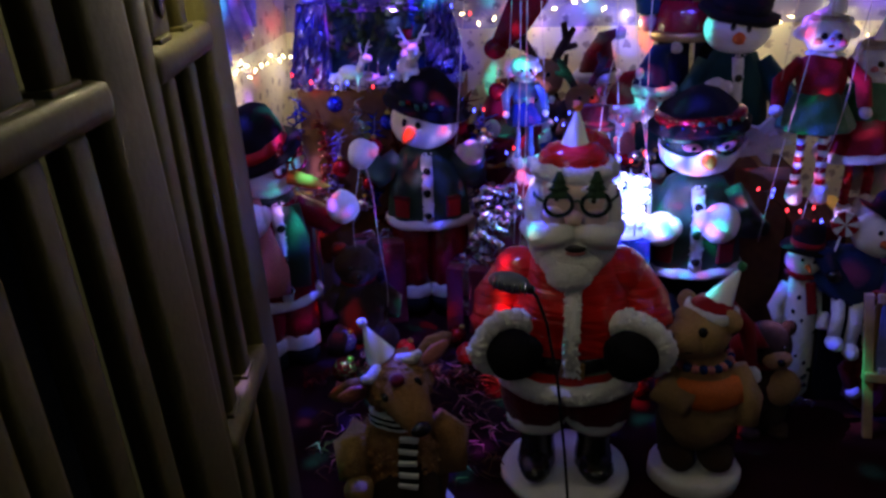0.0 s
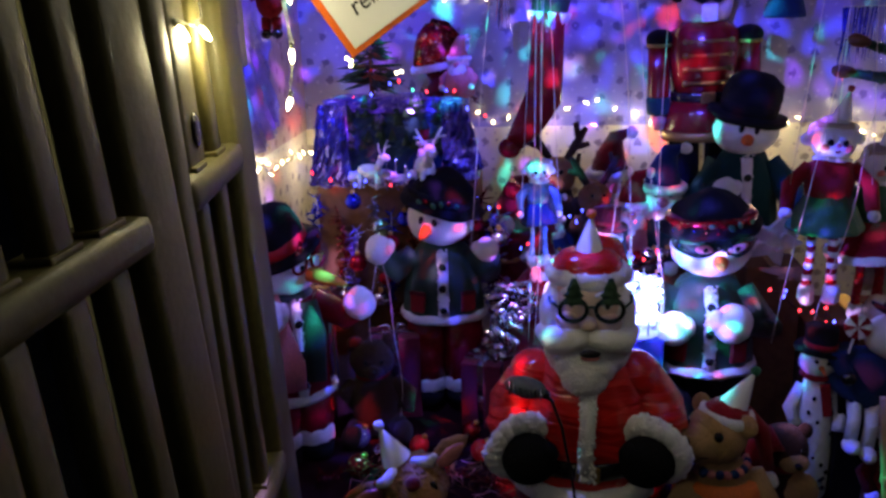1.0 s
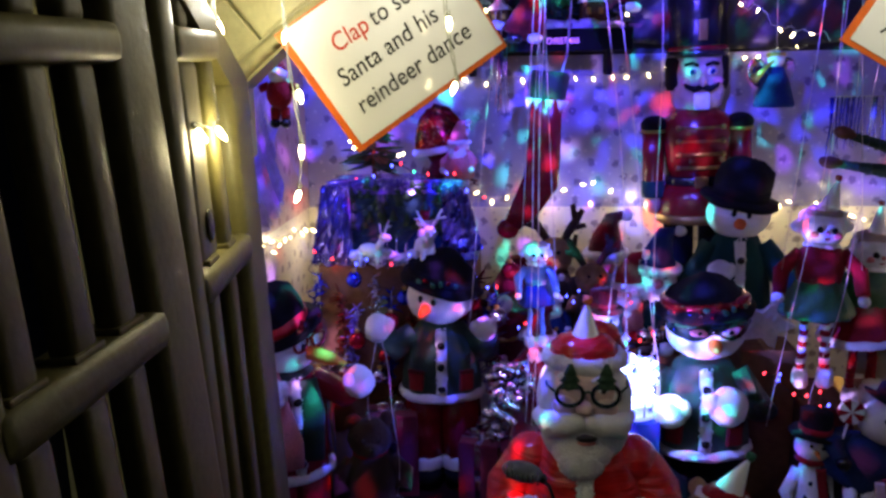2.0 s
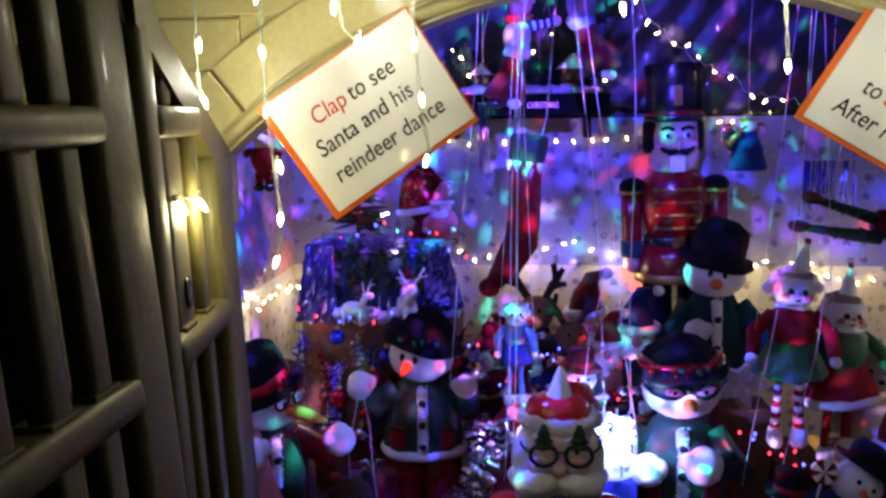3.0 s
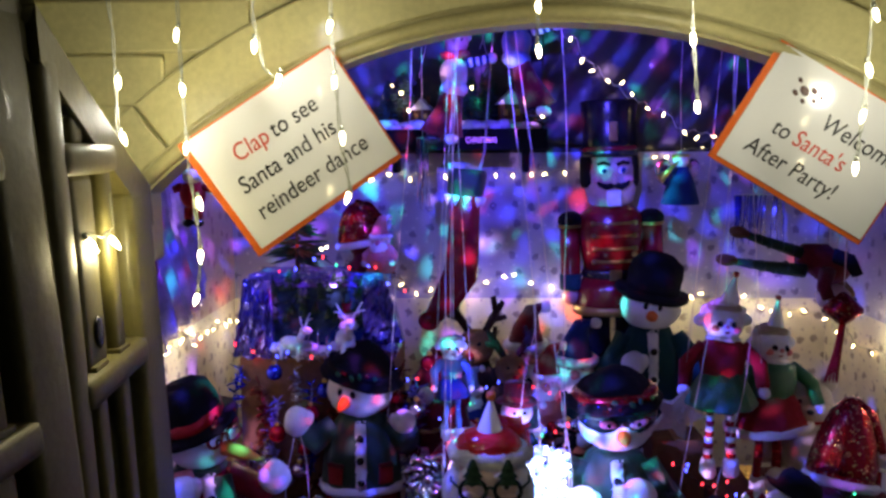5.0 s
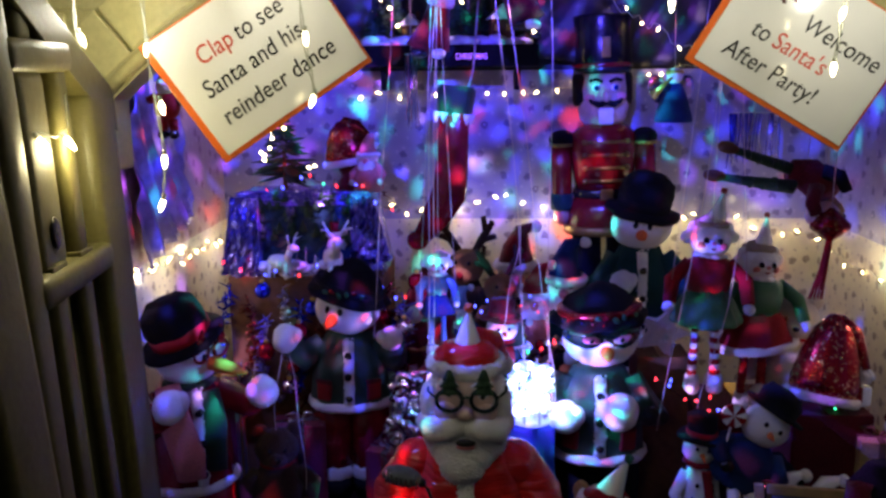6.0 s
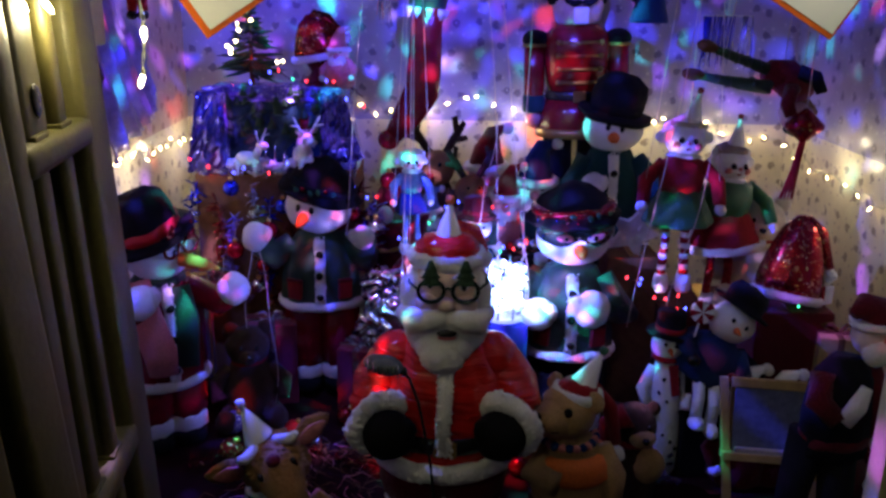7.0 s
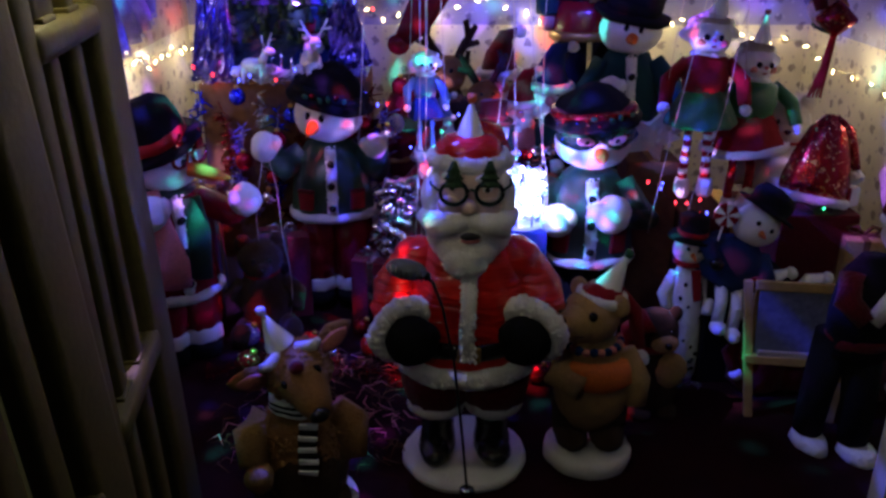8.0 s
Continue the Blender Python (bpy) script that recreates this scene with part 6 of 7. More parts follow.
def mole():
    k = Kit()
    k.lathe([(0.05, 0.0), (0.066, 0.03), (0.072, 0.09), (0.06, 0.16), (0.04, 0.20)], (0, 0, 0), DARKFUR)
    k.ball((0, 0, 0.235), (0.062, 0.06, 0.056), DARKFUR)
    k.ball((0.01, -0.05, 0.22), (0.036, 0.03, 0.026), TAN)
    k.ball((0.012, -0.082, 0.226), 0.009, BOOT)
    k.ball((0.03, -0.045, 0.135), (0.048, 0.036, 0.05), TAN)
    k.lathe([(0.05, 0), (0.056, 0.01), (0.05, 0.02)], (0, 0, 0.185), REDFELT)
    k.tube([(-0.03, -0.04, 0.28), (-0.075, -0.03, 0.25), (-0.085, -0.03, 0.15)], [0.034, 0.026, 0.012], REDFELT, 10)
    k.ball((-0.086, -0.03, 0.13), 0.022, WHITE)
    for sx in (-1, 1):
        k.ball((sx * 0.028, -0.052, 0.25), 0.007, BOOT, u=8, v=6)
        k.ball((sx * 0.035, -0.04, 0.012), (0.03, 0.045, 0.016), DARKFUR)
        k.ball((sx * 0.05, 0.0, 0.278), (0.02, 0.012, 0.02), DARKFUR)
    ob = k.build("plush_bear")
    ob.matrix_world = pose(0.785, 1.74, 0.0, 0, 0, 4)
    return tagged(ob, "small dark brown plush bear with red cap and pale belly", "toy")


mole()


def antler_plush(at, s, label, turn=0):
    """A dark plush reindeer with felt antlers and a red nose."""
    k = Kit()
    k.lathe([(0.05 * s, 0.0), (0.07 * s, 0.03 * s), (0.066 * s, 0.12 * s), (0.04 * s, 0.18 * s)], (0, 0, 0), DARKFUR)
    k.ball((0, -0.01, 0.225 * s), (0.06 * s, 0.06 * s, 0.056 * s), FUR)
    k.ball((0, -0.06 * s, 0.205 * s), (0.036 * s, 0.03 * s, 0.028 * s), FUR)
    k.ball((0, -0.09 * s, 0.212 * s), 0.013 * s, REDFELT)
    for sx in (-1, 1):
        k.ball((sx * 0.022 * s, -0.06 * s, 0.245 * s), 0.007 * s, BOOT, u=8, v=6)
        k.tube([(sx * 0.025 * s, 0, 0.27 * s), (sx * 0.055 * s, 0, 0.32 * s), (sx * 0.085 * s, 0, 0.37 * s)], [0.012 * s, 0.014 * s, 0.009 * s], DARKFUR, 10)
        k.tube([(sx * 0.05 * s, 0, 0.31 * s), (sx * 0.095 * s, 0, 0.325 * s)], [0.011 * s, 0.008 * s], DARKFUR, 10)
        k.tube([(sx * 0.065 * s, 0, 0.335 * s), (sx * 0.055 * s, 0, 0.385 * s)], [0.010 * s, 0.008 * s], DARKFUR, 10)
        limb(k, [(sx * 0.05 * s, 0, 0.15 * s), (sx * 0.085 * s, -0.02 * s, 0.10 * s)], [0.022 * s, 0.020 * s], DARKFUR)
    ob = k.build("plush_reindeer")
    ob.matrix_world = pose(*at, 0, 0, turn)
    return tagged(ob, label, "toy")


antler_plush((0.375, 2.62, 0.44), 0.95, "dark brown plush reindeer with felt antlers on a box", 10)
carton((0.40, 2.68, 0), (0.50, 0.36, 0.435), CARD, "brown cardboard box under plush toys")
gnome((0.50, 2.60, 0.442), 1.35, REDFELT, PINK, "small plush gnome with a red cap", -8)
gnome((0.235, 2.58, 0.442), 1.0, CYAN, BLUE, "small plush gnome in blue with a pale cap", 14)
gnome((0.20, 2.24, 0.402), 1.15, DARKRED, DARKRED, "small plush gnome in dark red", 6)
gnome((0.42, 2.28, 0.402), 1.05, GREEN, BLUE, "small plush gnome with a green cap", -12)


def red_sack():
    k = Kit()
    k.lathe([(0.11, 0.0), (0.15, 0.03), (0.16, 0.16), (0.14, 0.30), (0.09, 0.40), (0.05, 0.44), (0.075, 0.50), (0.085, 0.53)], (0, 0, 0), DARKRED, ripple=0.07, waves=7, seg=28)
    k.lathe([(0.052, 0.43), (0.06, 0.44), (0.052, 0.45)], (0, 0, 0), GOLD)
    ob = k.build("velvet_sack")
    ob.matrix_world = pose(0.075, 2.62, 0.0)
    return tagged(ob, "dark red velvet sack tied with a gold cord", "sack")


red_sack()


def foil_bow(at, s, turn):
    bow = thing("foil_bow", "crumpled silver foil bow leaning on a box", "ornament", at, turn, "foil bows")
    rng = random.Random(7)
    for i in range(11):
        a = 2 * math.pi * i / 11
        r = s * rng.uniform(0.7, 1.1)
        d = Vector((math.cos(a), -0.3, math.sin(a)))
        side = Vector((-math.sin(a), 0.5, math.cos(a))) * s * 0.32
        Kit().tube([Vector((0, 0, 0)), d * r * 0.6 + side, d * r, d * r * 0.6 - side, Vector((0, 0, 0))], [0.003, 0.012, 0.015, 0.012, 0.003], FOIL, 7).build("loop", bow)
    Kit().ball((0, -0.02, 0), 0.016, FOIL).build("knot", bow)


foil_bow((0.105, 2.13, 0.455), 0.085, (0, 10, 20))
foil_bow((0.075, 2.10, 0.345), 0.06, (20, 40, 0))


# shelf with a snowy village high on the back wall
def village_shelf():
    s = thing("wall_shelf", "black shelf on the back wall carrying a snowy village", "shelf", (0.20, 2.86, 1.450))
    Kit().box((0, 0, 0.0), (0.62, 0.22, 0.075), FELT, bevel=0.006).build("tray", s)
    for sx in (-1, 1):
        Kit().box((sx * 0.24, 0.03, -0.075), (0.02, 0.15, 0.09), FELT, bevel=0.004).build("bracket", s)
    lettering(s, "CHRISTMAS", (0.02, -0.012), 0.028, NEON, slant=0.0, squeeze=0.74)
    for word in s.children:
        if word.name.startswith("lettering"):
            word.location.y = -0.1125
    return s


village_shelf()
kk = Kit()
rng = random.Random(21)
for i in range(90):
    kk.ball((rng.uniform(-0.29, 0.29), rng.uniform(-0.09, 0.08), rng.uniform(0.0, 0.012)), (0.04, 0.03, rng.uniform(0.008, 0.022)), SNOW, u=8, v=6)
tagged(kk.build("snow_blanket", at=(0.20, 2.86, 1.491)), "white cotton snow spread on the shelf", "decoration")


def cottage(at, s, turn, label):
    c = thing("toy_cottage", label, "figurine", at, (0, 0, turn), "toy village")
    Kit().box((0, 0, 0.04 * s), (0.09 * s, 0.07 * s, 0.08 * s), CARD, bevel=0.003).build("wall", c)
    kk = Kit()
    kk.prism([(-0.058 * s, 0.078 * s), (0.058 * s, 0.078 * s), (0, 0.135 * s)], -0.042 * s, 0.042 * s, SNOW)
    kk.build("roof", c, "snow-covered roof")
    for sx in (-1, 1):
        Kit().box((sx * 0.024 * s, -0.036 * s, 0.045 * s), (0.018 * s, 0.004, 0.024 * s), GOLD, bevel=0.001).build("window", c, "small gold window")
    Kit().box((0.03 * s, 0.01 * s, 0.125 * s), (0.016 * s, 0.016 * s, 0.045 * s), CARD, bevel=0.001).build("chimney", c)


cottage((0.38, 2.84, 1.505), 0.9, 8, "small brown toy cottage with snowy roof")
cottage((0.06, 2.88, 1.505), 0.7, -12, "small brown toy cottage with snowy roof")
for n, (x, y, h) in enumerate(((-0.10, 2.84, 0.16), (-0.05, 2.90, 0.20), (0.10, 2.86, 0.14), (0.20, 2.82, 0.17), (0.26, 2.90, 0.21), (0.43, 2.86, 0.15))):
    small_tree((x + 0.04, y, 1.500), h, h * 0.32, "small dark toy fir on the snowy shelf", 2, 30 + n)

def acrobat(at, turn, body, trousers, scarf, lean, label, tall=0.34):
    """A hanging cloth doll caught in a swing: round head, padded body, splayed flared legs and outstretched arms."""
    k = Kit()
    s = tall / 0.34
    k.ball((0, 0, 0), (0.046 * s, 0.038 * s, 0.058 * s), body, u=18, v=12)
    k.ball((0, -0.004, -0.042 * s), (0.044 * s, 0.038 * s, 0.030 * s), body, u=16, v=10)
    k.ball((0.008 * s, -0.004 * s, 0.098 * s), (0.038 * s, 0.036 * s, 0.038 * s), PINK if scarf is REDFELT else WOOL, u=18, v=12)
    for sx in (-1, 1):
        k.ball((sx * 0.013 * s + 0.008 * s, -0.038 * s, 0.104 * s), 0.0045 * s, BOOT, u=8, v=6)
        k.ball((sx * 0.034 * s + 0.008 * s, 0.004 * s, 0.118 * s), (0.014 * s, 0.012 * s, 0.016 * s), body, u=10, v=8)
    k.lathe([(0.026 * s, -0.010 * s), (0.044 * s, -0.004 * s), (0.046 * s, 0.010 * s), (0.026 * s, 0.016 * s)], (0.004 * s, 0, 0.058 * s), scarf, ripple=0.10, waves=6, seg=20)
    for n, reach in enumerate(lean):
        foot = Vector((reach * s, -0.012 * s, -0.190 * s))
        knee = Vector((reach * 0.45 * s, -0.014 * s, -0.110 * s))
        k.tube([(reach * 0.1 * s, 0, -0.050 * s), knee, foot], [0.030 * s, 0.032 * s, 0.042 * s], trousers, 14, 0.8)
        k.ball(foot + Vector((0, -0.012 * s, -0.010 * s)), (0.026 * s, 0.034 * s, 0.016 * s), SNOW if n else BOOT, u=12, v=8)
    for sx in (1,):
        a, b = Vector((sx * 0.036 * s, 0, 0.034 * s)), Vector((sx * 0.120 * s, -0.01 * s, (0.052 if sx > 0 else -0.02) * s))
        for i in range(8):
            p, q = a.lerp(b, i / 8), a.lerp(b, (i + 1) / 8)
            k.tube([p, q], [0.0135 * s, 0.0135 * s], SNOW if i % 2 else BLUE, 10)
        k.ball(b, 0.016 * s, SNOW, u=10, v=8)
    for x, z in ((-0.11 * s, -0.01 * s), (0.0, 0.13 * s), (0.11 * s, 0.05 * s)):
        k.tube([(x, 0, z), (x * 0.6, 0.004, (z + TOP - at[2]) / 2), (x * 0.4, 0, TOP - at[2])], 0.0011, THREAD, 5)
    ob = k.build("cloth_doll")
    ob.matrix_world = pose(*at, 0, 0, turn)
    return tagged(ob, label, "doll", "hanging cloth dolls")


acrobat((0.187, 2.45, 1.650), 10, WOOL, DARKRED, REDFELT, (-0.075, -0.015), "hanging pale cloth doll with red scarf and red flared trousers")
acrobat((0.385, 2.47, 1.745), -12, CYAN, DARKRED, BLUE, (0.055, 0.085), "hanging pale blue cloth doll with dark red flared trousers", 0.36)
elf_doll((0.185, 2.12, 0.58), 6, CYAN, BLUE, CYAN, SNOW, "elf_doll", "hanging pale blue cloth doll on strings", 0.30, TOP - 0.58, False)


def pleated_sheet():
    """A dark shiny plastic sheet hung across the upper wall, gathered in slanting pleats."""
    nx, nz = 150, 22
    pts, faces = [], []
    for j in range(nz + 1):
        for i in range(nx + 1):
            x, z = 0.50 + 1.08 * i / nx, 1.43 + 0.60 * j / nz
            s = x * 1.0 - z * 0.75
            warp = 0.05 * noise.noise(Vector((x * 5, 7, z * 5)))
            fade = 0.35 + 0.65 * max(0.0, noise.noise(Vector((s * 9, 3, z * 2))) + 0.4)
            d = fade * (0.009 * math.sin(46 * (s + warp)) + 0.005 * math.sin(113 * s + 60 * warp)) + 0.016 * noise.noise(Vector((x * 4, 0, z * 4)))
            pts.append((x, BACK - 0.05 - 0.10 * (j / nz) ** 2 - d, z + 0.02 * math.sin(x * 5)))
    for j in range(nz):
        for i in range(nx):
            q = j * (nx + 1) + i
            faces.append((q, q + 1, q + nx + 2, q + nx + 1))
    ob = Kit()._add(pts, faces, SHEETING).build("plastic_sheet")
    m = ob.modifiers.new("thickness", "SOLIDIFY")
    m.thickness = 0.002
    return tagged(ob, "dark shiny plastic sheet in slanting pleats across the wall", "sheet")


pleated_sheet()


def gathered_paper():
    """Violet foil paper hung in slanting folds over the side wall near the doorway."""
    nu, nz = 60, 24
    pts, faces = [], []
    for j in range(nz + 1):
        for i in range(nu + 1):
            y, z = 2.08 + 0.40 * i / nu, 0.93 + 0.50 * j / nz
            s = y + z * 0.5
            d = 0.010 * math.sin(62 * s) + 0.007 * math.sin(133 * s + 0.8) + 0.010 * noise.noise(Vector((y * 6, 2, z * 6)))
            pts.append((LEFT + 0.045 + d, y + 0.03 * math.sin(z * 9), z - 0.10 * (1 - i / nu) * (1 - j / nz)))
    for j in range(nz):
        for i in range(nu):
            q = j * (nu + 1) + i
            faces.append((q, q + 1, q + nu + 2, q + nu + 1))
    ob = Kit()._add(pts, faces, VIOLETSATIN).build("foil_curtain")
    m = ob.modifiers.new("thickness", "SOLIDIFY")
    m.thickness = 0.0015
    return tagged(ob, "violet shiny paper gathered in slanting folds on a side wall", "curtain")


gathered_paper()
garland("light_garland", [(0.52, 2.62, 1.84), (0.66, 2.70, 1.70), (0.76, 2.78, 1.62), (0.98, 2.80, 1.50), (1.16, 2.80, 1.44)], 12, "clear cable of small warm lights before the plastic sheet", 16, 0.02)


def tassel_bunch(at, width, length, count, mats, label, seed):
    """A bunch of thin shiny strips hanging from a short rod."""
    t = thing("tassel_bunch", label, "ornament", at, (0, 0, 0), "hanging tassels")
    rng2 = random.Random(seed)
    Kit().tube([(-width / 2, 0, 0), (width / 2, 0, 0)], 0.003, WIRE, 6).build("rod", t)
    kk = Kit()
    for i in range(count):
        x = rng2.uniform(-width / 2, width / 2)
        ln = length * rng2.uniform(0.7, 1.05)
        kk.tube([(x, rng2.uniform(-0.006, 0.006), 0), (x + rng2.uniform(-0.006, 0.006), rng2.uniform(-0.01, 0.01), -ln * 0.5), (x + rng2.uniform(-0.012, 0.012), rng2.uniform(-0.012, 0.012), -ln)], [0.0026, 0.0024, 0.0012], rng2.choice(mats), 4)
    tagged(kk.build("foil_fringe", t), kind="stuff")
    Kit().tube([(0, 0, 0), (0, 0.01, TOP - at[2])], 0.0012, THREAD, 5).build("cord", t)
    return t


tassel_bunch((0.068, 2.72, 1.455), 0.04, 0.25, 16, (FOIL, VIOLETFOIL, FOIL, PINK), "thin silver and violet strips hanging below the shelf", 3)
tassel_bunch((1.30, 2.90, 1.24), 0.18, 0.20, 26, (VIOLETFOIL, FOIL, BLUEFOIL), "violet and silver foil fringe hanging by the wall", 4)


def hanging_santa(at, s):
    k = Kit()
    k.ball((0, 0, 0), (0.034 * s, 0.03 * s, 0.04 * s), REDFELT)
    k.ball((0, -0.004, 0.048 * s), 0.024 * s, WHITE)
    k.ball((0, -0.018 * s, 0.052 * s), (0.014 * s, 0.012 * s, 0.010 * s), SKIN)
    k.lathe([(0.024 * s, 0), (0.014 * s, 0.02 * s), (0.002, 0.04 * s)], (0, 0, 0.058 * s), REDFELT)
    k.ball((0, 0, 0.098 * s), 0.009 * s, WHITE)
    for sx in (-1, 1):
        limb(k, [(sx * 0.028 * s, 0, 0.02 * s), (sx * 0.05 * s, 0, 0.012 * s)], [0.012 * s, 0.010 * s], REDFELT)
        limb(k, [(sx * 0.012 * s, 0, -0.035 * s), (sx * 0.014 * s, 0, -0.065 * s)], [0.013 * s, 0.012 * s], REDFELT)
        k.ball((sx * 0.014 * s, -0.004, -0.075 * s), (0.014 * s, 0.018 * s, 0.012 * s), BOOT)
    k.tube([(0, 0, 0.10 * s), (0.004, 0, 0.25), (0, 0, TOP - at[2])], 0.0012, THREAD, 5)
    ob = k.build("santa_ornament")
    ob.matrix_world = pose(*at)
    return tagged(ob, "tiny red and white cloth ornament on a string", "ornament")


hanging_santa((-0.377, 1.60, 1.325), 0.85)


def angel():
    k = Kit()
    k.lathe([(0.06, 0.0), (0.062, 0.01), (0.04, 0.09), (0.022, 0.13)], (0, 0, 0), BLUE, ripple=0.06)
    k.ball((0, 0, 0.155), 0.028, SKIN)
    fur_ring(k, (0, 0.004, 0.166), 0.022, 0.010, GOLD, 4, 1, 14)
    k.tube([(-0.03, -0.05, 0.150), (-0.055, -0.055, 0.13), (-0.10, -0.06, 0.09)], [0.004, 0.006, 0.016], GOLD, 10)
    limb(k, [(-0.02, 0, 0.12), (-0.05, -0.03, 0.115), (-0.06, -0.05, 0.125)], [0.012, 0.012, 0.010], BLUE)
    k.tube([(0, 0, 0.18), (0, 0.02, 0.4), (0, 0, TOP - 1.22)], 0.0012, THREAD, 5)
    for sx in (-1, 1):
        k.ball((sx * 0.045, 0.03, 0.11), (0.035, 0.008, 0.05), FOIL, (0, sx * 24, 0))
    ob = k.build("angel_ornament")
    ob.matrix_world = pose(0.965, 2.70, 1.22, 0, 0, 10)
    return tagged(ob, "blue hanging angel ornament with a golden trumpet", "ornament")


angel()


def flying_elf():
    """A cloth elf hung level by cords: green legs stretched out, brown boots, red jacket, tan hair."""
    k = Kit()
    for dx, dz, dy in ((0.0, 0.0, 0.0), (-0.045, -0.070, -0.03)):
        hip, toe = Vector((-0.03 + dx * 0.4, dy, 0.012 + dz * 0.6)), Vector((-0.215 + dx, dy - 0.02, 0.072 + dz))
        k.tube([hip, hip.lerp(toe, 0.35), hip.lerp(toe, 0.75), toe], [0.020, 0.017, 0.012, 0.010], NEEDLE, 12)
        k.ball(toe + Vector((-0.018, -0.004, 0.006)), (0.032, 0.016, 0.016), CARD, (0, 14, 0), 14, 10)
        for i in range(4):
            p = hip.lerp(toe, 0.25 + 0.17 * i)
            k.tube([p + Vector((0.004, 0, 0)), p - Vector((0.004, 0, 0))], 0.0195 - 0.002 * i, GREEN, 12)
    k.tube([(-0.05, 0, 0.015), (0.0, 0, 0.0), (0.045, 0.0, -0.030), (0.060, 0, -0.060)], [0.034, 0.050, 0.050, 0.034], DARKRED, 18, 0.8)
    k.tube([(0.03, -0.03, 0.01), (0.070, -0.05, 0.0), (0.085, -0.06, -0.04)], [0.022, 0.021, 0.016], FELT, 12)
    k.tube([(0.01, -0.04, -0.03), (-0.01, -0.07, -0.07), (0.0, -0.08, -0.10)], [0.022, 0.020, 0.016], DARKRED, 12)
    k.ball((0.0, -0.084, -0.110), 0.015, SKIN, u=10, v=8)
    k.ball((0.052, -0.004, -0.112), (0.046, 0.044, 0.046), SKIN, u=18, v=12)
    k.ball((0.064, 0.010, -0.104), (0.046, 0.046, 0.046), TAN, u=18, v=12)
    scruff(k, (0.066, 0.010, -0.108), (0.044, 0.044, 0.044), TAN, 140, 5, 0.007)
    k.lathe([(0.046, 0.0), (0.050, 0.008), (0.034, 0.030), (0.006, 0.060)], (0.072, 0.012, -0.128), NEEDLE, (0, 150, 0), 18)
    for x, z in ((-0.17, 0.07), (0.0, 0.04), (0.06, -0.03)):
        k.tube([(x, 0, z), (x * 0.8 + 0.01, 0, (z + TOP - 1.16) / 2), (x * 0.7, 0, TOP - 1.16)], 0.0013, THREAD, 5)
    ob = k.build("elf_doll")
    ob.matrix_world = pose(1.215, 2.13, 1.105, 0, 0, 4)
    return tagged(ob, "hanging cloth elf in a red jacket with outstretched green legs", "doll")


flying_elf()
lan = thing("red_lantern_ornament", "red faceted ornament with a long red tassel, hung by a cord", "ornament", (1.238, 2.0, 0.985))
Kit().lathe([(0.004, -0.045), (0.052, -0.005), (0.054, 0.005), (0.006, 0.048)], (0, 0, 0), REDSEQ, seg=8).build("body", lan)
kk = Kit()
for i in range(12):
    a = i * 0.53
    kk.tube([(0.005 * math.cos(a), 0.005 * math.sin(a), -0.04), (0.008 * math.cos(a) - 0.01, 0.008 * math.sin(a), -0.12), (0.018 * math.cos(a) - 0.024, 0.012 * math.sin(a), -0.20)], [0.0035, 0.003, 0.0015], REDFELT, 5)
kk.build("tassel", lan, "red thread tassel")
Kit().tube([(0, 0, 0.045), (0.01, 0.02, 0.5), (0, 0, TOP - 0.985)], 0.0015, THREAD, 5).build("cord", lan)


def white_star(at, s, turn):
    k = Kit()
    out = []
    for i in range(10):
        a = math.pi / 2 + math.pi * i / 5
        r = s if i % 2 == 0 else s * 0.48
        out.append((r * math.cos(a), r * math.sin(a)))
    k.prism(out, -0.014, 0.014, WHITE)
    scruff(k, (0, 0, 0), (s * 0.45, 0.014, s * 0.45), WHITE, 30, 3, 0.012)
    ob = k.build("plush_star")
    m = ob.modifiers.new("soft", "BEVEL")
    m.width, m.segments = 0.008, 2
    ob.matrix_world = pose(*at, *turn)
    return tagged(ob, "white plush star leaning among the dolls", "ornament")


white_star((0.855, 2.22, 0.62), 0.085, (0, 20, 0))
carton((0.86, 2.26, 0), (0.16, 0.14, 0.55), CARD, "narrow brown cardboard box behind the dolls")

# small things heaped on the floor between the dolls
baubles = [((-0.33, 1.92, 0.035), 0.035, REDSEQ), ((-0.27, 2.0, 0.032), 0.032, FOIL), ((-0.17, 2.05, 0.03), 0.03, SATIN), ((-0.10, 1.98, 0.028), 0.028, FOIL), ((0.02, 2.02, 0.034), 0.034, SATIN),
           ((-0.36, 2.08, 0.036), 0.036, DARKFOIL), ((-0.02, 2.14, 0.03), 0.03, REDSEQ), ((-0.22, 1.88, 0.028), 0.028, SATIN), ((0.50, 1.86, 0.03), 0.03, REDSEQ), ((0.84, 1.86, 0.028), 0.028, FOIL)]
for at, r, mat in baubles:
    b = thing("bauble", "shiny round bauble lying on the carpet", "ornament", at, (0, 30, 0), "loose baubles")
    Kit().ball((0, 0, 0), r, mat, u=20, v=14).build("ball", b)
    Kit().lathe([(r * 0.25, 0), (r * 0.28, 0.004), (r * 0.25, 0.010)], (0, 0, r * 0.97), GOLD, seg=12).build("cap", b, "gold cap")
kk = Kit()
rng = random.Random(77)
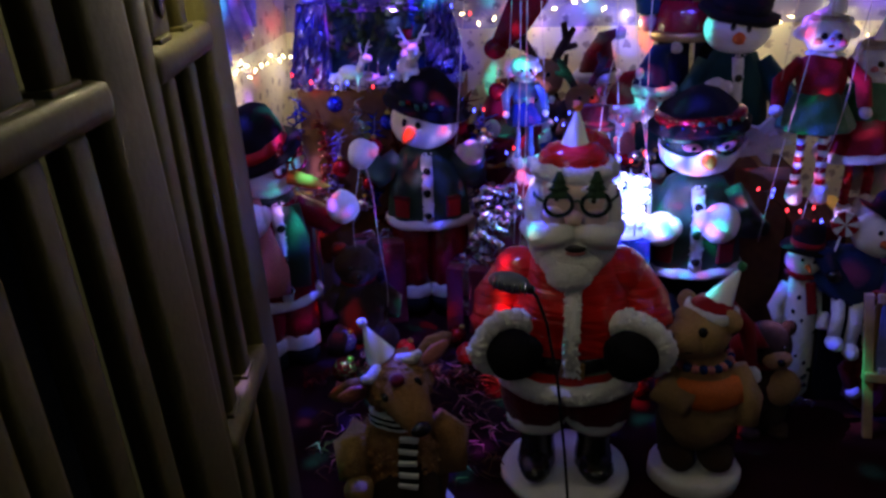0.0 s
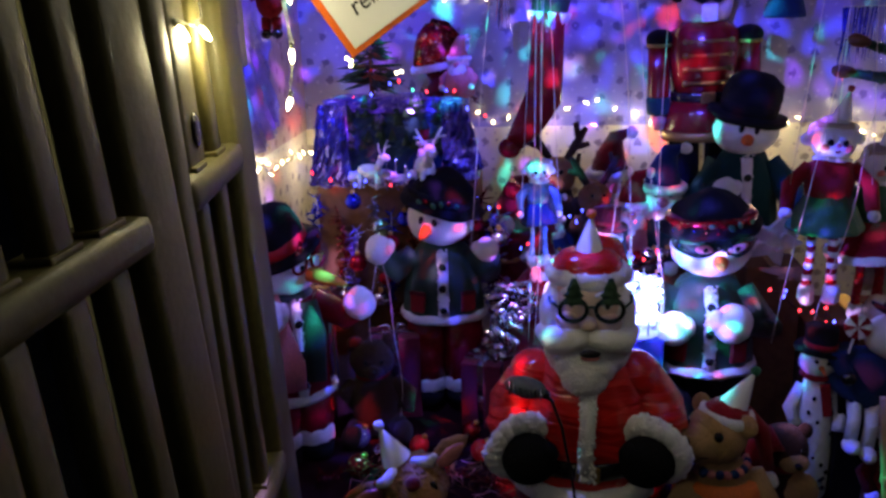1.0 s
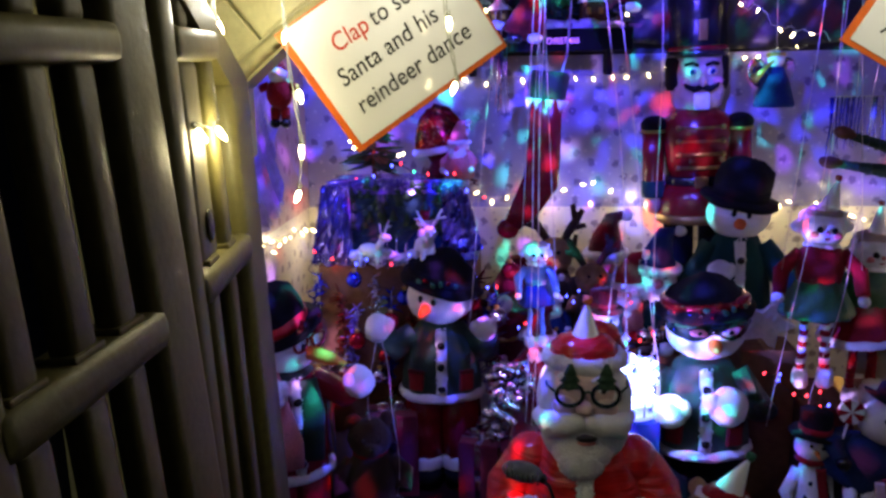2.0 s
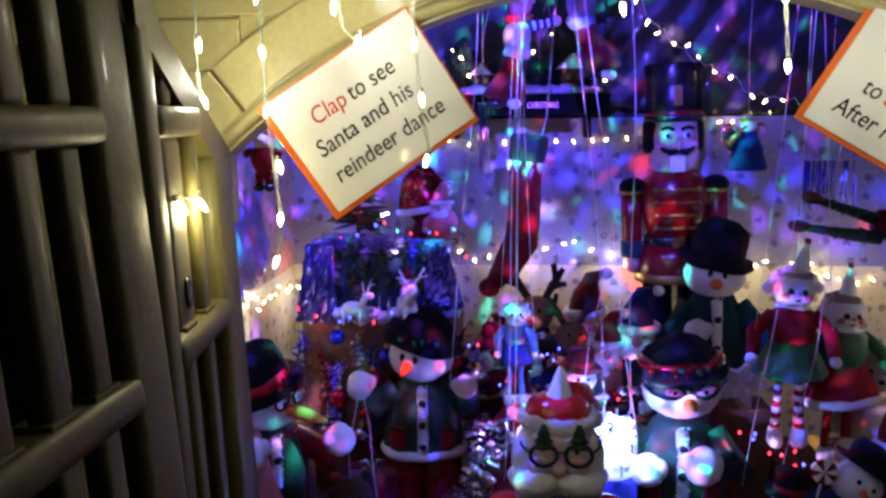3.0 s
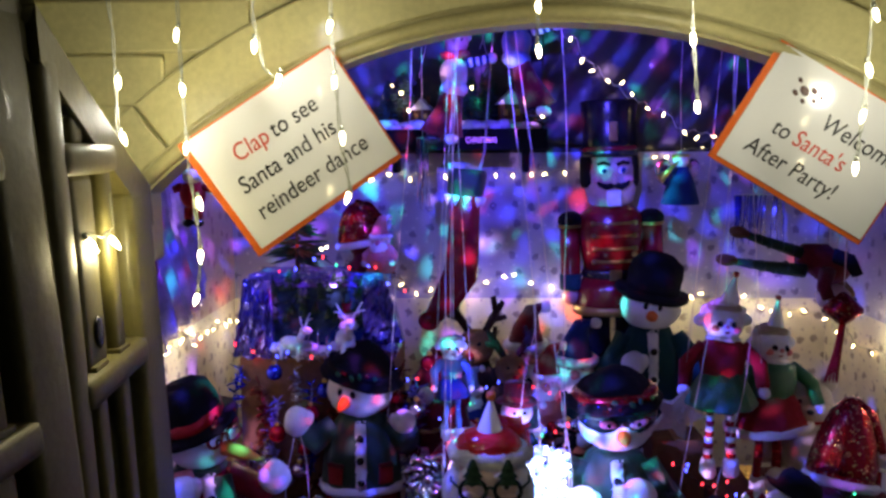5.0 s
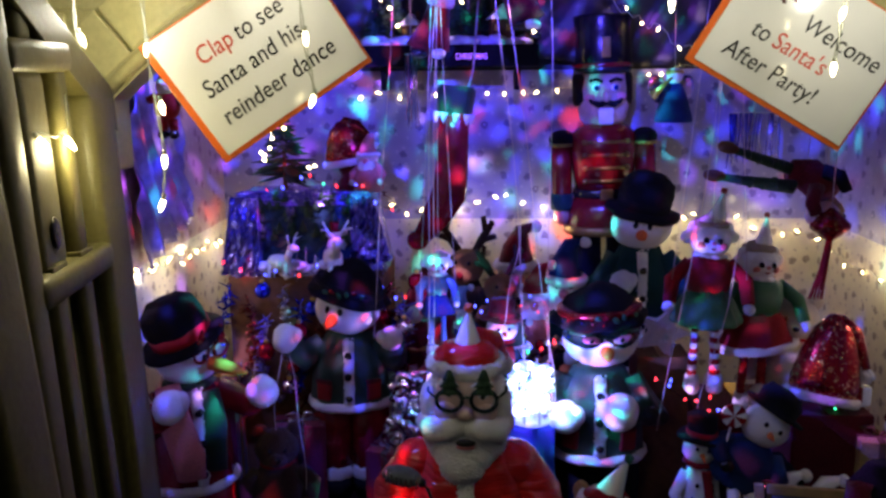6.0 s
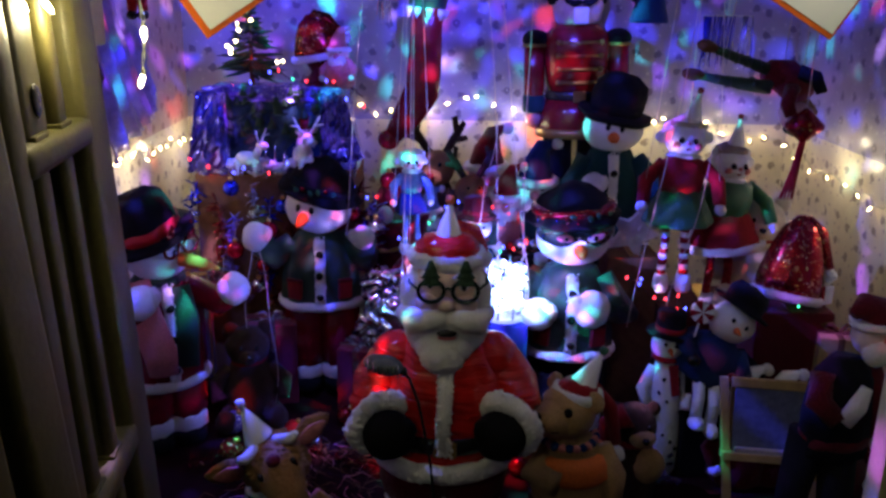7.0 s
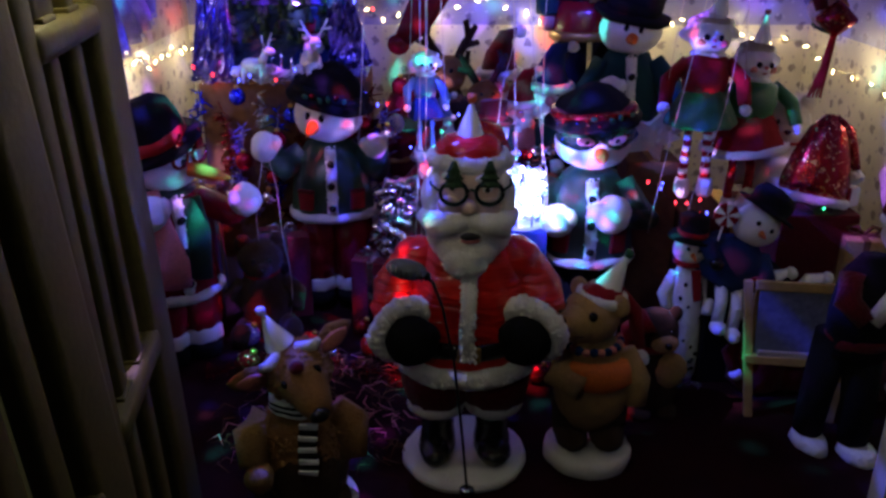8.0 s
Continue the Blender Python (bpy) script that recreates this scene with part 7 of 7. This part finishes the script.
for i in range(260):
    x, y = rng.uniform(-0.32, 0.14), rng.uniform(1.48, 2.0)
    a = rng.uniform(0, 6.28)
    z = rng.uniform(0.002, 0.035)
    kk.tube([(x, y, z), (x + 0.03 * math.cos(a), y + 0.03 * math.sin(a), z + rng.uniform(-0.004, 0.02)), (x + 0.055 * math.cos(a + 0.5), y + 0.055 * math.sin(a + 0.5), max(0.002, z - 0.01))], [0.0012, 0.0018, 0.0008], CARD if i % 3 else PINK, 4)
tagged(kk.build("straw_and_tinsel"), "loose straw and pink tinsel strewn on the carpet", "straw", kind="stuff")


# multicoloured light strings and tinsel draped among the dolls
def led_string(path, count, seed):
    rng2 = random.Random(seed)
    o = Vector(path[0])
    s = thing("light_string", "dark cable of tiny red, blue and green lights among the dolls", "light string", path[0], (0, 0, 0), "coloured light strings")
    pts = [Vector(p) - o for p in path]
    fine = []
    for a, b in zip(pts, pts[1:]):
        for j in range(count // (len(pts) - 1)):
            fine.append(a.lerp(b, j / (count // (len(pts) - 1))) + Vector((rng2.uniform(-0.02, 0.02), rng2.uniform(-0.03, 0.03), rng2.uniform(-0.025, 0.025))))
    fine.append(pts[-1])
    Kit().tube(fine, 0.0012, BOOT, 5).build("cable", s)
    for p in fine:
        mat = rng2.choice((LEDR, LEDB, LEDB, LEDG, LEDR))
        Kit().tube([p, p + Vector((0, -0.004, 0.006)), p + Vector((0, -0.006, 0.011))], [0.0022, 0.0034, 0.001], mat, 8).build("lamp", s)


led_string([(-0.52, 2.40, 0.77), (-0.28, 2.38, 0.76), (-0.05, 2.40, 0.77), (0.06, 2.45, 0.66)], 12, 1)
led_string([(0.16, 2.15, 0.44), (0.28, 2.20, 0.50), (0.42, 2.22, 0.52), (0.54, 2.28, 0.56)], 18, 2)
led_string([(0.14, 2.56, 0.50), (0.30, 2.54, 0.60), (0.46, 2.54, 0.62), (0.58, 2.56, 0.56)], 18, 4)
led_string([(0.80, 2.02, 0.52), (0.95, 2.05, 0.46), (1.10, 2.08, 0.42), (1.28, 1.97, 0.48)], 15, 5)


def tinsel(path, r, mat, seed, label, strip=0.0016):
    """A fluffy tinsel garland: a core with many thin shiny strips."""
    rng2 = random.Random(seed)
    k = Kit()
    pts = [Vector(p) for p in path]
    for a, b in zip(pts, pts[1:]):
        n = max(2, int((b - a).length / 0.0035))
        for j in range(n):
            p = a.lerp(b, j / n)
            d = Vector((rng2.gauss(0, 1), rng2.gauss(0, 1), rng2.gauss(0, 1))).normalized() * r * rng2.uniform(0.6, 1.1)
            k.tube([p, p + d * 0.6, p + d], [strip, strip, strip * 0.5], mat, 3)
    ob = k.build("tinsel_garland")
    return tagged(ob, label, "tinsel", "tinsel garlands")


tinsel([(-0.54, 2.44, 0.75), (-0.36, 2.41, 0.755), (-0.18, 2.40, 0.75), (0.0, 2.44, 0.755)], 0.030, FOIL, 1, "silver tinsel garland along the foil box")
tinsel([(0.14, 2.16, 0.415), (0.26, 2.15, 0.42), (0.40, 2.17, 0.42), (0.50, 2.20, 0.42)], 0.032, REDSEQ, 2, "red tinsel garland over a wrapped box")
tinsel([(0.16, 2.52, 0.45), (0.32, 2.50, 0.46), (0.48, 2.52, 0.455), (0.62, 2.56, 0.45)], 0.034, DARKFOIL, 3, "violet tinsel garland over a box")
tinsel([(-0.44, 1.86, 0.03), (-0.25, 1.94, 0.03), (-0.05, 1.90, 0.03), (0.10, 1.84, 0.03)], 0.032, REDSEQ, 4, "red tinsel garland lying on the carpet")
tinsel([(0.78, 1.84, 0.03), (0.95, 1.80, 0.03)], 0.028, DARKFOIL, 5, "violet tinsel garland lying on the carpet")


# more toys among the dolls
def sitting_bear(at, s, mat, label, turn=0.0):
    k = Kit()
    k.lathe([(0.05 * s, 0.0), (0.07 * s, 0.02 * s), (0.072 * s, 0.08 * s), (0.05 * s, 0.14 * s), (0.03 * s, 0.16 * s)], (0, 0, 0), mat)
    k.ball((0, -0.005 * s, 0.195 * s), (0.056 * s, 0.052 * s, 0.050 * s), mat)
    k.ball((0, -0.050 * s, 0.182 * s), (0.026 * s, 0.022 * s, 0.020 * s), mat)
    k.ball((0, -0.070 * s, 0.188 * s), (0.009 * s, 0.006 * s, 0.007 * s), BOOT, u=8, v=6)
    for sx in (-1, 1):
        k.ball((sx * 0.042 * s, 0, 0.238 * s), (0.020 * s, 0.012 * s, 0.020 * s), mat)
        k.ball((sx * 0.020 * s, -0.050 * s, 0.205 * s), 0.006 * s, BOOT, u=8, v=6)
        limb(k, [(sx * 0.05 * s, 0, 0.13 * s), (sx * 0.085 * s, -0.02 * s, 0.10 * s), (sx * 0.075 * s, -0.05 * s, 0.07 * s)], [0.022 * s, 0.024 * s, 0.022 * s], mat)
        limb(k, [(sx * 0.04 * s, -0.02 * s, 0.03 * s), (sx * 0.06 * s, -0.085 * s, 0.028 * s)], [0.028 * s, 0.027 * s], mat)
        k.ball((sx * 0.062 * s, -0.10 * s, 0.036 * s), (0.026 * s, 0.018 * s, 0.032 * s), mat)
    k.lathe([(0.036 * s, 0), (0.046 * s, 0.008 * s), (0.036 * s, 0.016 * s)], (0, 0, 0.148 * s), REDFELT)
    ob = k.build("plush_bear")
    ob.matrix_world = pose(*at, 0, 0, turn)
    return tagged(ob, label, "toy", "sitting plush bears")


IVORY = material("ivory_plush", (0.66, 0.58, 0.46), 0.95, 0, 230, 0.8, 0.2, 0, 0.4, 12)
sitting_bear((1.265, 2.28, 0.384), 1.35, IVORY, "ivory plush bear sitting on a wrapped box", -16)
sitting_bear((-0.33, 2.20, 0.0), 1.25, DARKFUR, "dark brown plush bear sitting on the carpet", 14)
sitting_bear((0.20, 2.02, 0.0), 1.1, FUR, "brown plush bear sitting on the carpet", -8)
gnome((1.115, 1.86, 0.0), 1.5, SHEET, DARKRED, "small gnome in dark red with a pale cap", 6)
gnome((1.215, 1.87, 0.0), 1.45, SHEET, DARKRED, "small gnome in dark red with a pale cap", -10)
gnome((1.36, 1.80, 0.0), 1.6, DARKRED, DARKRED, "gnome doll in dark red beside the easel", -14)
gnome((0.52, 2.42, 0.0), 2.1, FELT, BLUE, "gnome doll in navy with a black cap", 4)


def gift(at, size, mat, band, label, turn=0.0):
    g = thing("gift_box", label, "gift", at, (0, 0, turn), "wrapped gifts")
    Kit().box((0, 0, size[2] / 2), size, mat, bevel=0.004).build("body", g)
    Kit().box((0, 0, size[2] / 2), (size[0] * 0.16, size[1] + 0.004, size[2] + 0.004), band, bevel=0.001).build("ribbon", g)
    Kit().box((0, 0, size[2] / 2), (size[0] + 0.004, size[1] * 0.16, size[2] + 0.006), band, bevel=0.001).build("ribbon", g)
    for sx in (-1, 1):
        Kit().tube([(0, 0, size[2]), (sx * 0.02, 0, size[2] + 0.028), (sx * 0.045, 0, size[2] + 0.022), (sx * 0.03, 0, size[2] + 0.006), (0, 0, size[2])], [0.003, 0.007, 0.008, 0.006, 0.003], band, 7).build("bow_loop", g)


gift((-0.28, 2.32, 0.0), (0.16, 0.12, 0.28), DARKRED, FOIL, "dark red wrapped gift with a silver ribbon", 12)
gift((0.02, 2.26, 0.0), (0.13, 0.11, 0.22), DARKRED, FOIL, "low dark red wrapped gift with a silver ribbon", -14)
gift((0.80, 2.40, 0.0), (0.20, 0.14, 0.34), GREEN, GOLD, "green wrapped gift with a gold ribbon", 8)
gift((1.34, 2.02, 0.478), (0.08, 0.07, 0.055), SHEET, REDFELT, "small white gift with a red ribbon", 20)
gift((1.395, 1.95, 0.0), (0.11, 0.10, 0.41), TAN, CARD, "tall tan wrapped gift with a brown ribbon", -12)
gift((-0.58, 2.35, 0.0), (0.18, 0.16, 0.42), DARKRED, GOLD, "tall dark red gift with a gold ribbon", 6)
gift((0.16, 2.42, 0.0), (0.16, 0.12, 0.36), BLUE, FOIL, "blue wrapped gift with a silver ribbon", 10)

gnome((0.10, 2.74, 0.0), 3.1, DARKRED, DARKRED, "tall gnome doll in dark red against the wall", 8)
gnome((0.60, 2.62, 0.442), 1.7, BLUE, TEAL, "gnome doll in dark teal with a navy cap", -6)
antler_plush((0.255, 2.76, 0.442), 1.15, "dark plush reindeer with felt antlers near the wall", -12)
gnome((0.44, 2.78, 0.442), 1.8, DARKRED, FELT, "gnome doll in black with a dark red cap", 10)
gnome((-0.02, 2.56, 0.0), 2.6, FELT, DARKRED, "gnome doll in dark red with a black cap", -10)
tinsel([(0.12, 2.66, 0.47), (0.30, 2.64, 0.52), (0.46, 2.66, 0.50), (0.62, 2.70, 0.48)], 0.05, DARKFOIL, 6, "violet tinsel garland over the toys")
tinsel([(-0.60, 2.30, 0.44), (-0.46, 2.30, 0.46), (-0.40, 2.34, 0.40)], 0.04, FOIL, 7, "silver tinsel garland over a gift")
tinsel([(-0.20, 2.62, 1.02), (-0.08, 2.58, 1.05), (0.0, 2.56, 0.98)], 0.03, REDSEQ, 8, "red tinsel garland on the foil box")
led_string([(-0.40, 2.52, 1.02), (-0.25, 2.50, 1.06), (-0.10, 2.50, 1.03), (0.02, 2.48, 0.95)], 9, 8)

# shiny garlands and baubles hung over the front of the boxes behind the dolls
rng = random.Random(31)
for i in range(11):
    x = -0.52 + 0.058 * i
    z = 0.70 - 0.05 * (i % 3)
    pts = [(x, 2.425, z), (x + rng.uniform(-0.05, 0.05), 2.415, z - 0.16), (x + rng.uniform(-0.07, 0.07), 2.41, z - 0.30)]
    tinsel(pts, rng.uniform(0.034, 0.050), (BLUEFOIL, REDSEQ, DARKFOIL, FOIL)[i % 4], 40 + i, ("blue", "red", "violet", "silver")[i % 4] + " tinsel garland hanging over a cardboard box", 0.0034)
for i in range(22):
    x, z = rng.uniform(-0.52, 0.12), rng.uniform(0.30, 0.74)
    r = rng.uniform(0.018, 0.032)
    mat, word = ((REDSHINE, "red"), (BLUEFOIL, "blue"), (REDSHINE, "red"), (FOIL, "silver"))[i % 4]
    o = thing("bauble", "shiny " + word + " bauble hanging among tinsel", "ornament", (x, 2.40 - r, z), (0, 0, 0), "hanging baubles")
    Kit().ball((0, 0, 0), r, mat, u=20, v=14).build("ball", o)
    Kit().lathe([(r * 0.25, 0), (r * 0.28, 0.004), (r * 0.25, 0.010)], (0, 0, r * 0.97), GOLD, seg=12).build("cap", o, "gold cap")
    Kit().tube([(0, 0, r), (0.002, 0.01, r + 0.03), (0, r + 0.01, r + 0.06)], 0.0008, THREAD, 4).build("thread", o)
for i in range(12):
    x, z = rng.uniform(0.14, 0.66), rng.uniform(0.46, 0.64)
    r = rng.uniform(0.018, 0.030)
    mat, word = ((REDSHINE, "red"), (BLUEFOIL, "blue"), (FOIL, "silver"))[i % 3]
    o = thing("bauble", "shiny " + word + " bauble resting on tinsel", "ornament", (x, 2.50 + rng.uniform(0, 0.1), 0.46 + r), (0, 40, 0), "baubles on the boxes")
    Kit().ball((0, 0, 0), r, mat, u=20, v=14).build("ball", o)
    Kit().lathe([(r * 0.25, 0), (r * 0.28, 0.004), (r * 0.25, 0.010)], (0, 0, r * 0.97), GOLD, seg=12).build("cap", o, "gold cap")
